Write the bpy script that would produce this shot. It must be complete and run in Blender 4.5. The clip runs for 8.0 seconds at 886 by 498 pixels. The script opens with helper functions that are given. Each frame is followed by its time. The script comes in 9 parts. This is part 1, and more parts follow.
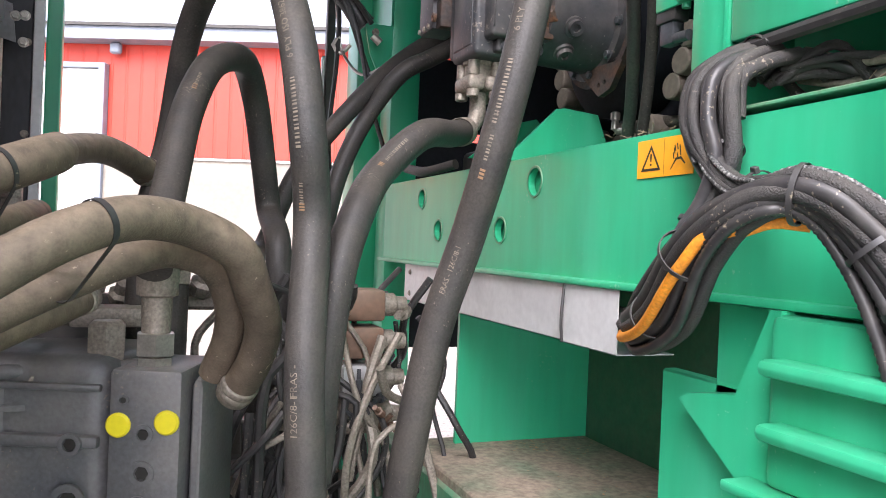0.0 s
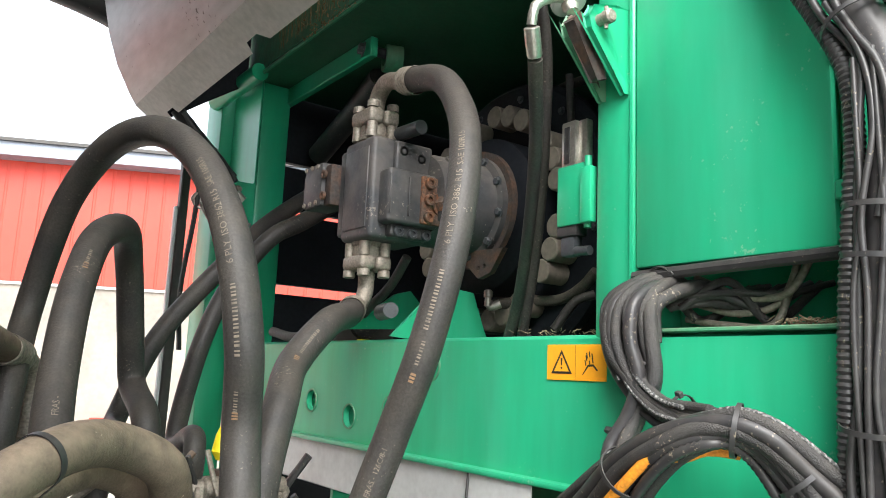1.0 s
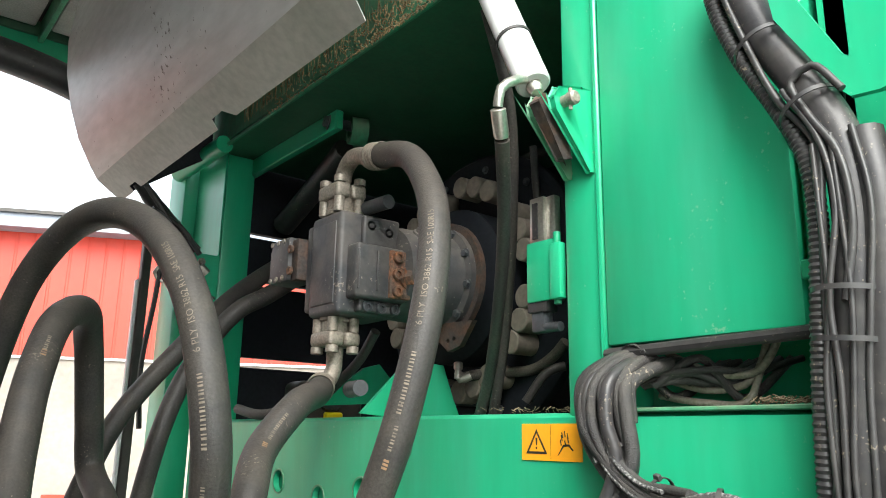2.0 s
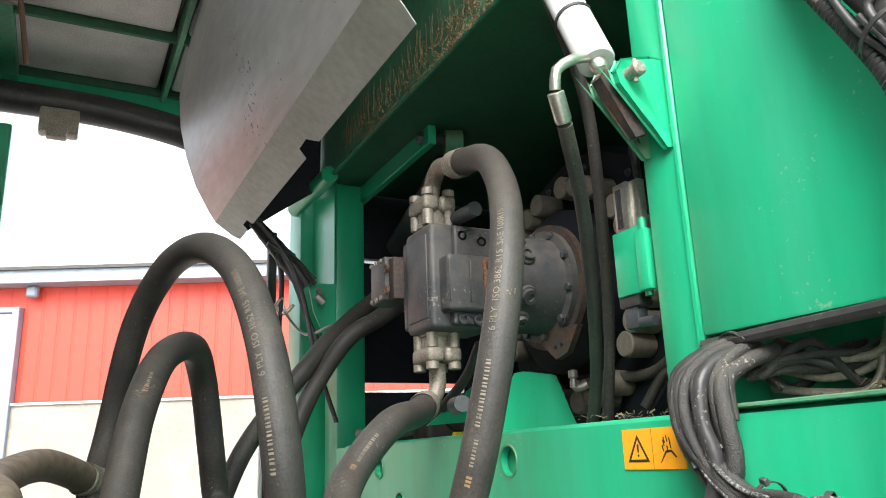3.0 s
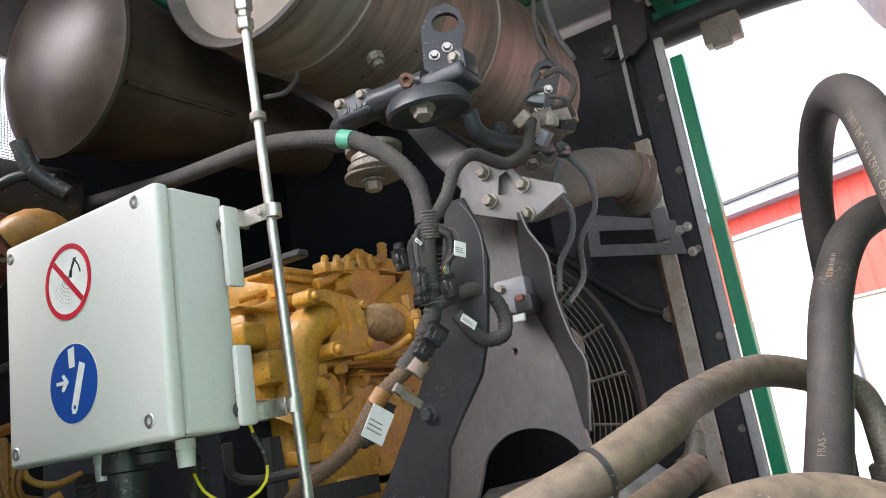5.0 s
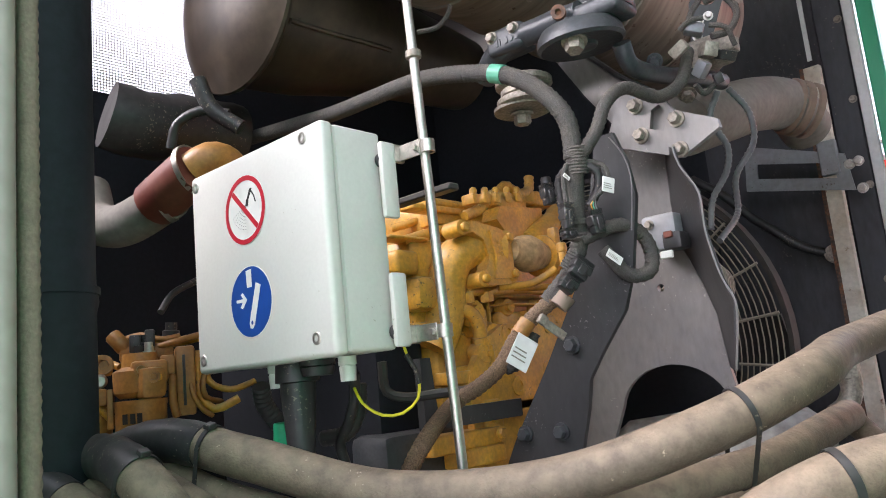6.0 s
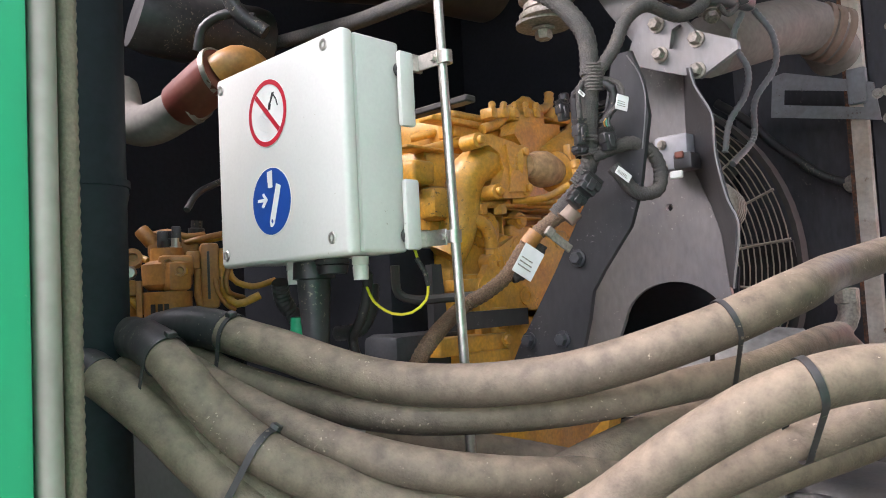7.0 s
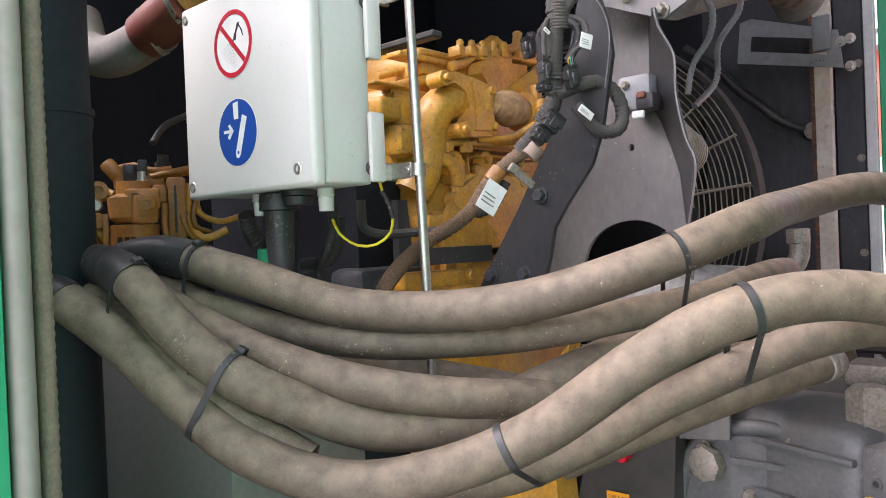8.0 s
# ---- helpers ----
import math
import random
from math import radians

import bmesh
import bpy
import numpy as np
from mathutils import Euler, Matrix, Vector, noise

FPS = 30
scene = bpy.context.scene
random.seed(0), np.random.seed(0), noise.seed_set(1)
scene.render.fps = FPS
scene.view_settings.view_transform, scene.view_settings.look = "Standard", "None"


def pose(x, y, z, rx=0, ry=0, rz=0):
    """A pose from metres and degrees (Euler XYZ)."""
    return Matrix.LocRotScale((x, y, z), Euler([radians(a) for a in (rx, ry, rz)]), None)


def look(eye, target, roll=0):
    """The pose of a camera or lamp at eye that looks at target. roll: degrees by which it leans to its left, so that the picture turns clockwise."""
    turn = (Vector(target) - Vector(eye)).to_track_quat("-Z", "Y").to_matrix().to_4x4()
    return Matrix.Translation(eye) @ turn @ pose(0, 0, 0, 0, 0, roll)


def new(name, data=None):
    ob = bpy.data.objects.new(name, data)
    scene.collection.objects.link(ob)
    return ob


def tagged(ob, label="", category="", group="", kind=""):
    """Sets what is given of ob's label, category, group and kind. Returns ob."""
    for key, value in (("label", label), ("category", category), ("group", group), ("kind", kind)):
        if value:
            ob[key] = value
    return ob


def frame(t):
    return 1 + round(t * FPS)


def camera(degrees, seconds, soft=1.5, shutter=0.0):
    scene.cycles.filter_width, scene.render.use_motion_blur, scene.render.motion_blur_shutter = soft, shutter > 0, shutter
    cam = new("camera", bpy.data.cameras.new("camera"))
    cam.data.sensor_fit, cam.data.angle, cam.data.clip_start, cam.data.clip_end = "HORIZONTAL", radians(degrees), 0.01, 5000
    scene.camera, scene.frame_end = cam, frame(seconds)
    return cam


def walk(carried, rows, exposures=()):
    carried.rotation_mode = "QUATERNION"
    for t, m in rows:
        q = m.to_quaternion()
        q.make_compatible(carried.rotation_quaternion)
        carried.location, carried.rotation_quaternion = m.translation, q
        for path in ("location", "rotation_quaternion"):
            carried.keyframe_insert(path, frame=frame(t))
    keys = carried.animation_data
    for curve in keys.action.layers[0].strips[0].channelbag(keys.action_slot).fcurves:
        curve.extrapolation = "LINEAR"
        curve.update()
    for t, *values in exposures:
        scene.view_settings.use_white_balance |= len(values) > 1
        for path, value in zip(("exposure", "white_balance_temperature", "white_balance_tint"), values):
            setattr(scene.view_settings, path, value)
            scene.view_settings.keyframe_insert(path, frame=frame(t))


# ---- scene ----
cam = camera(60.2, 8.0, soft=0.95)
PATH = [
    (0, (0.04, 0.058, 1.746), (0.767, 1.922, 1.733), 2.4),
    (0.2, (-0.02, 0.054, 1.782), (0.805, 1.875, 1.85), 2.0),
    (0.5, (-0.121, 0.102, 1.824), (0.861, 1.835, 1.997), 2.8),
    (1, (-0.197, 0.124, 1.878), (0.959, 1.723, 2.205), 2.5),
    (1.2, (-0.209, 0.124, 1.893), (0.984, 1.686, 2.263), 2.5),
    (2.3, (-0.207, 0.135, 1.921), (0.995, 1.65, 2.429), 0.6),
    (2.5, (-0.185, 0.13, 1.92), (0.97, 1.677, 2.439), -0.1),
    (3, (-0.037, 0.12, 1.909), (0.836, 1.839, 2.439), -2.1),
    (3.4, (0.14, 0.125, 1.911), (0.632, 1.989, 2.441), -4.8),
    (3.5, (0.177, 0.122, 1.902), (0.555, 2.011, 2.437), -5.4),
    (4, (0.261, 0.212, 1.886), (0.068, 2.133, 2.41), -8.1),
    (4.5, (0.239, 0.28, 1.897), (-0.409, 2.104, 2.399), -9.3),
    (5, (0.241, 0.306, 1.903), (-0.744, 1.983, 2.368), -9.2),
    (5.2, (0.237, 0.304, 1.898), (-0.85, 1.921, 2.349), -8.7),
    (6.3, (0.28, 0.256, 1.907), (-1.086, 1.69, 2.182), -4.7),
    (6.5, (0.295, 0.249, 1.9), (-1.089, 1.674, 2.132), -4.0),
    (7, (0.313, 0.243, 1.882), (-1.08, 1.674, 2.002), -2.9),
    (7.5, (0.328, 0.242, 1.866), (-1.049, 1.692, 1.903), -2.3),
    (8, (0.344, 0.229, 1.854), (-1.002, 1.709, 1.834), -2.3),
]
walk(cam, [(t, look(eye, target, roll)) for t, eye, target, roll in PATH], exposures=[(0, 1.98, 6250, 20), (0.6, 1.93, 6350, 13), (2.5, 1.90, 6450, 6), (4.0, 2.13, 6300, 12), (5.2, 2.28, 6250, 18), (6.3, 2.55, 6300, 22), (8, 2.58, 6280, 26)])


# ---- light ----
world = bpy.data.worlds.new("overcast_sky")
scene.world = world
world.use_nodes = True
wn, wl = world.node_tree.nodes, world.node_tree.links
sky = wn.new("ShaderNodeTexSky")
sky.sky_type, sky.sun_disc = "NISHITA", False
sky.sun_elevation, sky.sun_rotation = radians(43), radians(216.4)
soft_sky = wn.new("ShaderNodeHueSaturation")
soft_sky.inputs["Saturation"].default_value = 0.3
wl.new(sky.outputs[0], soft_sky.inputs["Color"])
wl.new(soft_sky.outputs[0], wn["Background"].inputs["Color"])
wn["Background"].inputs["Strength"].default_value = 0.15
sun = new("sun", bpy.data.lights.new("sun", "SUN"))
sun.data.energy, sun.data.angle, sun.data.color = 2.3, radians(40), (1.0, 0.97, 0.93)
sun.matrix_world = look((-4.5, -6.1, 7.1), (0, 0, 0))


# ---- materials ----
def mat(name, color, rough=0.5, metal=0.0, second=None, amount=0.5, size=6.0, grain=0.25, bump=0.1,
        fine=60.0, dust=None, dust_amount=0.0, stretch=(1, 1, 1), coat=0.0, rust=0.0, alpha_noise=0.52, dust_floor=0.5, dust_scale=22, dust_from=-0.5, dust_to=0.9, specks=None, speck_amount=0.5, speck_size=140):
    """A surface with coarse patches towards a second colour, fine grain, relief, and dust that settles on upper faces."""
    m = bpy.data.materials.new(name)
    m.use_nodes = True
    n, l = m.node_tree.nodes, m.node_tree.links
    b = n["Principled BSDF"]
    tc = n.new("ShaderNodeTexCoord")
    mp = n.new("ShaderNodeMapping")
    mp.inputs["Scale"].default_value = stretch
    geo = n.new("ShaderNodeNewGeometry")
    l.new(geo.outputs["Position"], mp.inputs[0])
    big = n.new("ShaderNodeTexNoise")
    big.inputs["Scale"].default_value, big.inputs["Detail"].default_value = size, 6
    tiny = n.new("ShaderNodeTexNoise")
    tiny.inputs["Scale"].default_value, tiny.inputs["Detail"].default_value = fine, 4
    for t in (big, tiny):
        l.new(mp.outputs[0], t.inputs["Vector"])
    ramp = n.new("ShaderNodeMapRange")
    ramp.inputs["From Min"].default_value, ramp.inputs["From Max"].default_value = alpha_noise - 0.1, alpha_noise + 0.18
    ramp.inputs["To Max"].default_value = amount
    l.new(big.outputs["Fac"], ramp.inputs["Value"])
    mix = n.new("ShaderNodeMixRGB")
    mix.inputs["Color1"].default_value = (*color, 1)
    mix.inputs["Color2"].default_value = (*(second or [c * 0.7 for c in color]), 1)
    l.new(ramp.outputs[0], mix.inputs["Fac"])
    out = mix.outputs[0]
    g = n.new("ShaderNodeMapRange")
    g.inputs["From Min"].default_value, g.inputs["From Max"].default_value = 0.3, 0.7
    g.inputs["To Min"].default_value, g.inputs["To Max"].default_value = 1 - grain, 1 + grain
    l.new(tiny.outputs["Fac"], g.inputs["Value"])
    mul = n.new("ShaderNodeVectorMath")
    mul.operation = "SCALE"
    l.new(out, mul.inputs[0])
    l.new(g.outputs[0], mul.inputs["Scale"])
    out = mul.outputs[0]
    if rust:
        rn = n.new("ShaderNodeTexNoise")
        rn.inputs["Scale"].default_value, rn.inputs["Detail"].default_value, rn.inputs["Roughness"].default_value = 14, 10, 0.7
        rr = n.new("ShaderNodeMapRange")
        rr.inputs["From Min"].default_value, rr.inputs["From Max"].default_value = 0.72 - rust * 0.3, 0.8 - rust * 0.3
        l.new(geo.outputs["Position"], rn.inputs["Vector"])
        l.new(rn.outputs["Fac"], rr.inputs["Value"])
        rm = n.new("ShaderNodeMixRGB")
        rm.inputs["Color2"].default_value = (0.16, 0.06, 0.025, 1)
        l.new(rr.outputs[0], rm.inputs["Fac"])
        l.new(out, rm.inputs["Color1"])
        out = rm.outputs[0]
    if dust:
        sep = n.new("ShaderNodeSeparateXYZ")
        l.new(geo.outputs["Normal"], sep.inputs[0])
        # Upward ramp; on the hoses it also carries the underside's shade
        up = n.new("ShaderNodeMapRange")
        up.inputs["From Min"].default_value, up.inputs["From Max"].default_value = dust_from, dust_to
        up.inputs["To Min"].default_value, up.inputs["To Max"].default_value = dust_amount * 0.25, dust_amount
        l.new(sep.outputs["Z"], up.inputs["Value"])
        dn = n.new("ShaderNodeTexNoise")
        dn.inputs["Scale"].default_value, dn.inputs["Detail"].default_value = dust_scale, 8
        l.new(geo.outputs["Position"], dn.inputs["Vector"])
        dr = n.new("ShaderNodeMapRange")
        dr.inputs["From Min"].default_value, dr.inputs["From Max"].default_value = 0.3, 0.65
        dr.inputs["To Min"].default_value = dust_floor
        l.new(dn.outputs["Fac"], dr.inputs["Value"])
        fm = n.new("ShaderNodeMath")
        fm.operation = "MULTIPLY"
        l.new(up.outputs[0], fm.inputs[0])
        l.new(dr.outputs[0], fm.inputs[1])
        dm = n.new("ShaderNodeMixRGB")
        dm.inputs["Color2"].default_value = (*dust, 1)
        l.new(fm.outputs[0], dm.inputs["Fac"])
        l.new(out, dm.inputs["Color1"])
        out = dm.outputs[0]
    if specks:
        sn = n.new("ShaderNodeTexNoise")
        sn.inputs["Scale"].default_value, sn.inputs["Detail"].default_value, sn.inputs["Roughness"].default_value = speck_size, 3, 0.6
        sm = n.new("ShaderNodeTexNoise")
        sm.inputs["Scale"].default_value, sm.inputs["Detail"].default_value = speck_size * 0.06, 3
        for t in (sn, sm):
            l.new(geo.outputs["Position"], t.inputs["Vector"])
        add = n.new("ShaderNodeMath")
        add.operation = "MULTIPLY_ADD"
        add.inputs[1].default_value = 0.5
        l.new(sm.outputs["Fac"], add.inputs[0])
        l.new(sn.outputs["Fac"], add.inputs[2])
        sr = n.new("ShaderNodeMapRange")
        sr.inputs["From Min"].default_value, sr.inputs["From Max"].default_value = 0.98 - 0.12 * speck_amount, 1.04 - 0.12 * speck_amount
        l.new(add.outputs[0], sr.inputs["Value"])
        sx = n.new("ShaderNodeMixRGB")
        sx.inputs["Color2"].default_value = (*specks, 1)
        l.new(sr.outputs[0], sx.inputs["Fac"])
        l.new(out, sx.inputs["Color1"])
        out = sx.outputs[0]
    l.new(out, b.inputs["Base Color"])
    rv = n.new("ShaderNodeMapRange")
    rv.inputs["To Min"].default_value, rv.inputs["To Max"].default_value = max(rough - 0.15, 0.05), min(rough + 0.15, 1)
    l.new(big.outputs["Fac"], rv.inputs["Value"])
    l.new(rv.outputs[0], b.inputs["Roughness"])
    b.inputs["Metallic"].default_value = metal
    b.inputs["Coat Weight"].default_value = coat
    if bump:
        bp = n.new("ShaderNodeBump")
        bp.inputs["Strength"].default_value, bp.inputs["Distance"].default_value = bump, 0.004
        l.new(tiny.outputs["Fac"], bp.inputs["Height"])
        l.new(bp.outputs[0], b.inputs["Normal"])
    return m


TAN = (0.30, 0.25, 0.19)
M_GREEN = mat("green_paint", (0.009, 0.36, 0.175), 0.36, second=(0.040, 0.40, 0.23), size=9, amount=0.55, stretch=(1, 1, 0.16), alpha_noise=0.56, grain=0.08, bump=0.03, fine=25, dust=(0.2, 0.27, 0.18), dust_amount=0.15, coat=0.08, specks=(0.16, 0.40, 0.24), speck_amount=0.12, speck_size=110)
M_GREEN_DIRTY = mat("dusty_green_paint", (0.006, 0.26, 0.125), 0.5, second=(0.10, 0.20, 0.125), size=9, amount=0.5, grain=0.25, bump=0.1, dust=(0.24, 0.23, 0.16), dust_amount=0.7, stretch=(1, 1, 0.4), specks=(0.30, 0.28, 0.19), speck_amount=0.35, speck_size=90)
# The frame's green again, with the bays' shade put into the colour
M_GREEN_SHADE = mat("shaded_green_paint", (0.004, 0.11, 0.05), 0.5, second=(0.01, 0.07, 0.04), size=4, grain=0.15, bump=0.05, dust=TAN, dust_amount=0.3)
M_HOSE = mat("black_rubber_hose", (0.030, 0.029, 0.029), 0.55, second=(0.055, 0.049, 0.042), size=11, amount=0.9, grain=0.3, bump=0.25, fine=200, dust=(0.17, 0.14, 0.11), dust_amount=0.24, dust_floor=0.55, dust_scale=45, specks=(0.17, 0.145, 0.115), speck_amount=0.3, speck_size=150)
# Dust on top; undersides darker, with the hose's shade put into the colour
M_HOSE_DUSTSHADE = mat("dusty_shaded_rubber_hose", (0.050, 0.040, 0.032), 0.62, second=(0.095, 0.071, 0.050), size=5, amount=0.9, grain=0.30, bump=0.35, fine=240, dust=(0.345, 0.263, 0.182), dust_amount=0.66, dust_floor=0.40, dust_scale=38, dust_from=-0.75, dust_to=0.75, specks=(0.38, 0.30, 0.22), speck_amount=0.14, speck_size=150)
M_RUBBER = mat("black_plastic", (0.025, 0.025, 0.027), 0.42, second=(0.046, 0.045, 0.044), size=12, grain=0.2, bump=0.05, dust=TAN, dust_amount=0.09, dust_floor=0.2, dust_scale=40, specks=(0.20, 0.17, 0.125), speck_amount=0.5, speck_size=150)
M_BLACK = mat("black_paint", (0.016, 0.018, 0.021), 0.45, second=(0.04, 0.04, 0.042), size=4, grain=0.15, bump=0.04, dust=TAN, dust_amount=0.3)
M_RUSTDARK = mat("dark_rusted_iron", (0.045, 0.037, 0.033), 0.7, 0.1, second=(0.10, 0.052, 0.03), size=26, amount=0.9, grain=0.3, bump=0.25, fine=120, rust=0.2)
# Near-black for black parts, and for deep shade painted as linings and plates
M_DARKWALL = mat("black_and_shade_panel", (0.009, 0.011, 0.015), 0.7, second=(0.02, 0.021, 0.025), size=3, grain=0.2, bump=0.05)
M_BRACKET = mat("grey_black_steel_plate", (0.12, 0.122, 0.13), 0.38, 0.3, second=(0.19, 0.188, 0.188), size=6, amount=0.8, grain=0.15, bump=0.04, fine=80, dust=TAN, dust_amount=0.5, stretch=(1, 1, 0.4), specks=(0.3, 0.28, 0.26), speck_amount=0.25, speck_size=130)
M_CAST = mat("dark_cast_iron", (0.032, 0.038, 0.046), 0.42, 0.1, second=(0.055, 0.061, 0.07), size=12, grain=0.2, bump=0.2, fine=120, dust=(0.2, 0.18, 0.15), dust_amount=0.25, rust=0.10)
M_PUMPBLK = mat("grimy_black_pump_paint", (0.030, 0.034, 0.040), 0.55, 0.0, second=(0.046, 0.047, 0.050), size=9, amount=0.8, grain=0.2, bump=0.12, fine=90, dust=(0.24, 0.20, 0.165), dust_amount=0.5, dust_floor=0.05, dust_scale=16, rust=0.12, specks=(0.22, 0.19, 0.16), speck_amount=0.5, speck_size=90)
M_SATIN = mat("satin_black_paint", (0.034, 0.035, 0.038), 0.36, 0.15, second=(0.055, 0.055, 0.057), size=6, amount=0.8, grain=0.12, bump=0.04, fine=90, dust=(0.2, 0.18, 0.15), dust_amount=0.15, stretch=(1, 1, 0.3), specks=(0.17, 0.165, 0.16), speck_amount=0.35, speck_size=150)
M_HOSE_MID = mat("half_dusty_rubber_hose", (0.05, 0.043, 0.036), 0.64, second=(0.08, 0.066, 0.052), size=8, amount=0.8, grain=0.25, bump=0.25, fine=220, dust=(0.24, 0.19, 0.14), dust_amount=0.6, dust_floor=0.5, dust_scale=40)
# Canister steel darkened, with the shade on its end put into the colour
M_CANEND = mat("shaded_canister_end", (0.105, 0.089, 0.074), 0.62, 0.1, second=(0.075, 0.061, 0.05), size=5, amount=0.8, grain=0.15, bump=0.05)
M_BEIGE = mat("beige_dust_crust", (0.50, 0.33, 0.155), 0.85, second=(0.28, 0.19, 0.11), size=20, grain=0.3, bump=0.3)
M_RUSTCREAM = mat("rust_eaten_cream_paint", (0.62, 0.57, 0.49), 0.6, second=(0.42, 0.30, 0.20), size=9, amount=0.8, grain=0.12, bump=0.08, rust=0.42)
M_LOOM = mat("grey_braided_loom", (0.040, 0.039, 0.038), 0.75, second=(0.075, 0.067, 0.057), size=30, amount=0.9, grain=0.6, bump=0.8, fine=420, dust=TAN, dust_amount=0.2)
M_TAPE = mat("black_vinyl_tape", (0.026, 0.026, 0.029), 0.42, second=(0.036, 0.034, 0.032), size=10, amount=0.7, grain=0.15, bump=0.1, fine=80, dust=(0.2, 0.165, 0.13), dust_amount=0.16, dust_floor=0.3, dust_scale=40, specks=(0.2, 0.17, 0.13), speck_amount=0.5, speck_size=150)
M_BUSH = mat("tan_rubber_bush", (0.21, 0.18, 0.145), 0.75, second=(0.22, 0.18, 0.14), size=20, grain=0.15, bump=0.1)
M_CAKED = mat("caked_straw_dirt", (0.30, 0.23, 0.12), 0.95, second=(0.15, 0.11, 0.06), size=40, amount=1, grain=0.4, bump=0.4)
M_STRAW = mat("dry_brown_straw", (0.20, 0.15, 0.09), 0.9, second=(0.10, 0.075, 0.05), size=60, amount=1, grain=0.4, bump=0)
M_COUPLING = mat("dusty_brown_coupling", (0.20, 0.13, 0.095), 0.7, second=(0.26, 0.19, 0.15), size=12, amount=0.8, grain=0.12, bump=0.05, dust=TAN, dust_amount=0.5)
M_RUSTY = mat("rusty_cast_iron", (0.09, 0.06, 0.045), 0.75, 0.1, second=(0.24, 0.09, 0.035), size=30, amount=1, grain=0.35, bump=0.3, fine=120, rust=0.5)
M_ZINC = mat("zinc_plated_steel", (0.55, 0.53, 0.48), 0.38, 0.85, second=(0.36, 0.34, 0.30), size=25, grain=0.15, bump=0.05, fine=150, dust=TAN, dust_amount=0.4)
M_STEELDUST = mat("dusty_steel", (0.30, 0.27, 0.23), 0.6, 0.5, second=(0.18, 0.15, 0.12), size=20, grain=0.35, bump=0.25, fine=150, dust=TAN, dust_amount=0.6, dust_floor=0.25, dust_scale=40)
M_GALV = mat("galvanised_sheet", (0.62, 0.63, 0.62), 0.5, 0.3, second=(0.50, 0.51, 0.51), size=9, amount=0.8, grain=0.06, bump=0.02, fine=60, dust=TAN, dust_amount=0.2)
M_SHEET = mat("bare_grey_sheet_metal", (0.52, 0.515, 0.51), 0.42, 0.12, second=(0.41, 0.40, 0.395), size=3, amount=0.8, grain=0.1, bump=0.03, fine=40, stretch=(1, 0.25, 1), specks=(0.12, 0.11, 0.10), speck_amount=0.2, speck_size=60)
M_LIP = mat("matt_grey_sheet_metal", (0.46, 0.44, 0.41), 0.6, 0.25, second=(0.36, 0.34, 0.31), size=5, amount=0.7, grain=0.1, bump=0.03, fine=45)
M_FOAM = mat("grey_acoustic_foam", (0.72, 0.68, 0.66), 0.9, second=(0.46, 0.42, 0.41), size=3.5, amount=0.8, grain=0.15, bump=0.1, fine=140)
M_CASING = mat("dark_grey_casing_paint", (0.085, 0.093, 0.102), 0.45, 0.1, second=(0.115, 0.12, 0.125), size=6, amount=0.8, grain=0.2, bump=0.15, fine=110, dust=(0.24, 0.2, 0.16), dust_amount=0.5, dust_floor=0.3, dust_scale=12, specks=(0.2, 0.17, 0.14), speck_amount=0.4, speck_size=120)
M_EXHAUST = mat("heat_stained_steel", (0.23, 0.20, 0.165), 0.55, 0.4, second=(0.13, 0.105, 0.082), size=26, amount=0.9, stretch=(0.12, 1, 0.12), grain=0.15, bump=0.04, fine=60, dust=TAN, dust_amount=0.3, dust_floor=0.3, specks=(0.09, 0.06, 0.04), speck_amount=0.25, speck_size=40)
M_CANDARK = mat("brown_heat_stained_steel", (0.040, 0.030, 0.023), 0.36, 0.1, second=(0.070, 0.051, 0.036), size=7, amount=0.9, grain=0.15, bump=0.03, fine=40)
M_YELLOW = mat("yellow_engine_paint", (0.70, 0.335, 0.020), 0.42, second=(0.50, 0.215, 0.016), size=14, amount=0.9, grain=0.2, bump=0.2, fine=110, dust=(0.30, 0.215, 0.12), dust_amount=0.7, dust_floor=0.25, dust_scale=18, specks=(0.16, 0.10, 0.04), speck_amount=0.25, speck_size=70)
M_WHITE = mat("light_grey_powder_coat", (0.63, 0.615, 0.57), 0.42, second=(0.57, 0.55, 0.50), size=5, amount=0.5, grain=0.03, bump=0.03, fine=160, dust=(0.45, 0.42, 0.36), dust_amount=0.2, specks=(0.42, 0.38, 0.31), speck_amount=0.1, speck_size=90)
M_OFFWHITE = mat("white_paint", (0.62, 0.62, 0.61), 0.4, second=(0.6, 0.6, 0.58), size=8, grain=0.05, bump=0.02)
M_ORANGE = mat("orange_cable_sleeve", (0.72, 0.26, 0.015), 0.65, second=(0.5, 0.18, 0.02), size=25, grain=0.25, bump=0.4, fine=200)
M_SIGNYEL = mat("amber_sticker", (0.85, 0.36, 0.015), 0.4, second=(0.75, 0.31, 0.02), size=10, grain=0.04, bump=0.0)
M_RED = mat("red_sign_print", (0.55, 0.015, 0.03), 0.4, grain=0.05, bump=0)
M_BLUE = mat("blue_sign_print", (0.012, 0.065, 0.30), 0.4, grain=0.05, bump=0)
M_INK = mat("black_print_and_shade", (0.02, 0.018, 0.015), 0.5, grain=0.05, bump=0)
M_HOSEINK = mat("pale_hose_print", (0.27, 0.225, 0.17), 0.7, second=(0.07, 0.062, 0.052), size=60, amount=1, grain=0.3, bump=0)
M_HOSELOGO = mat("orange_hose_print", (0.33, 0.20, 0.10), 0.7, second=(0.12, 0.08, 0.06), size=60, amount=1, grain=0.3, bump=0)
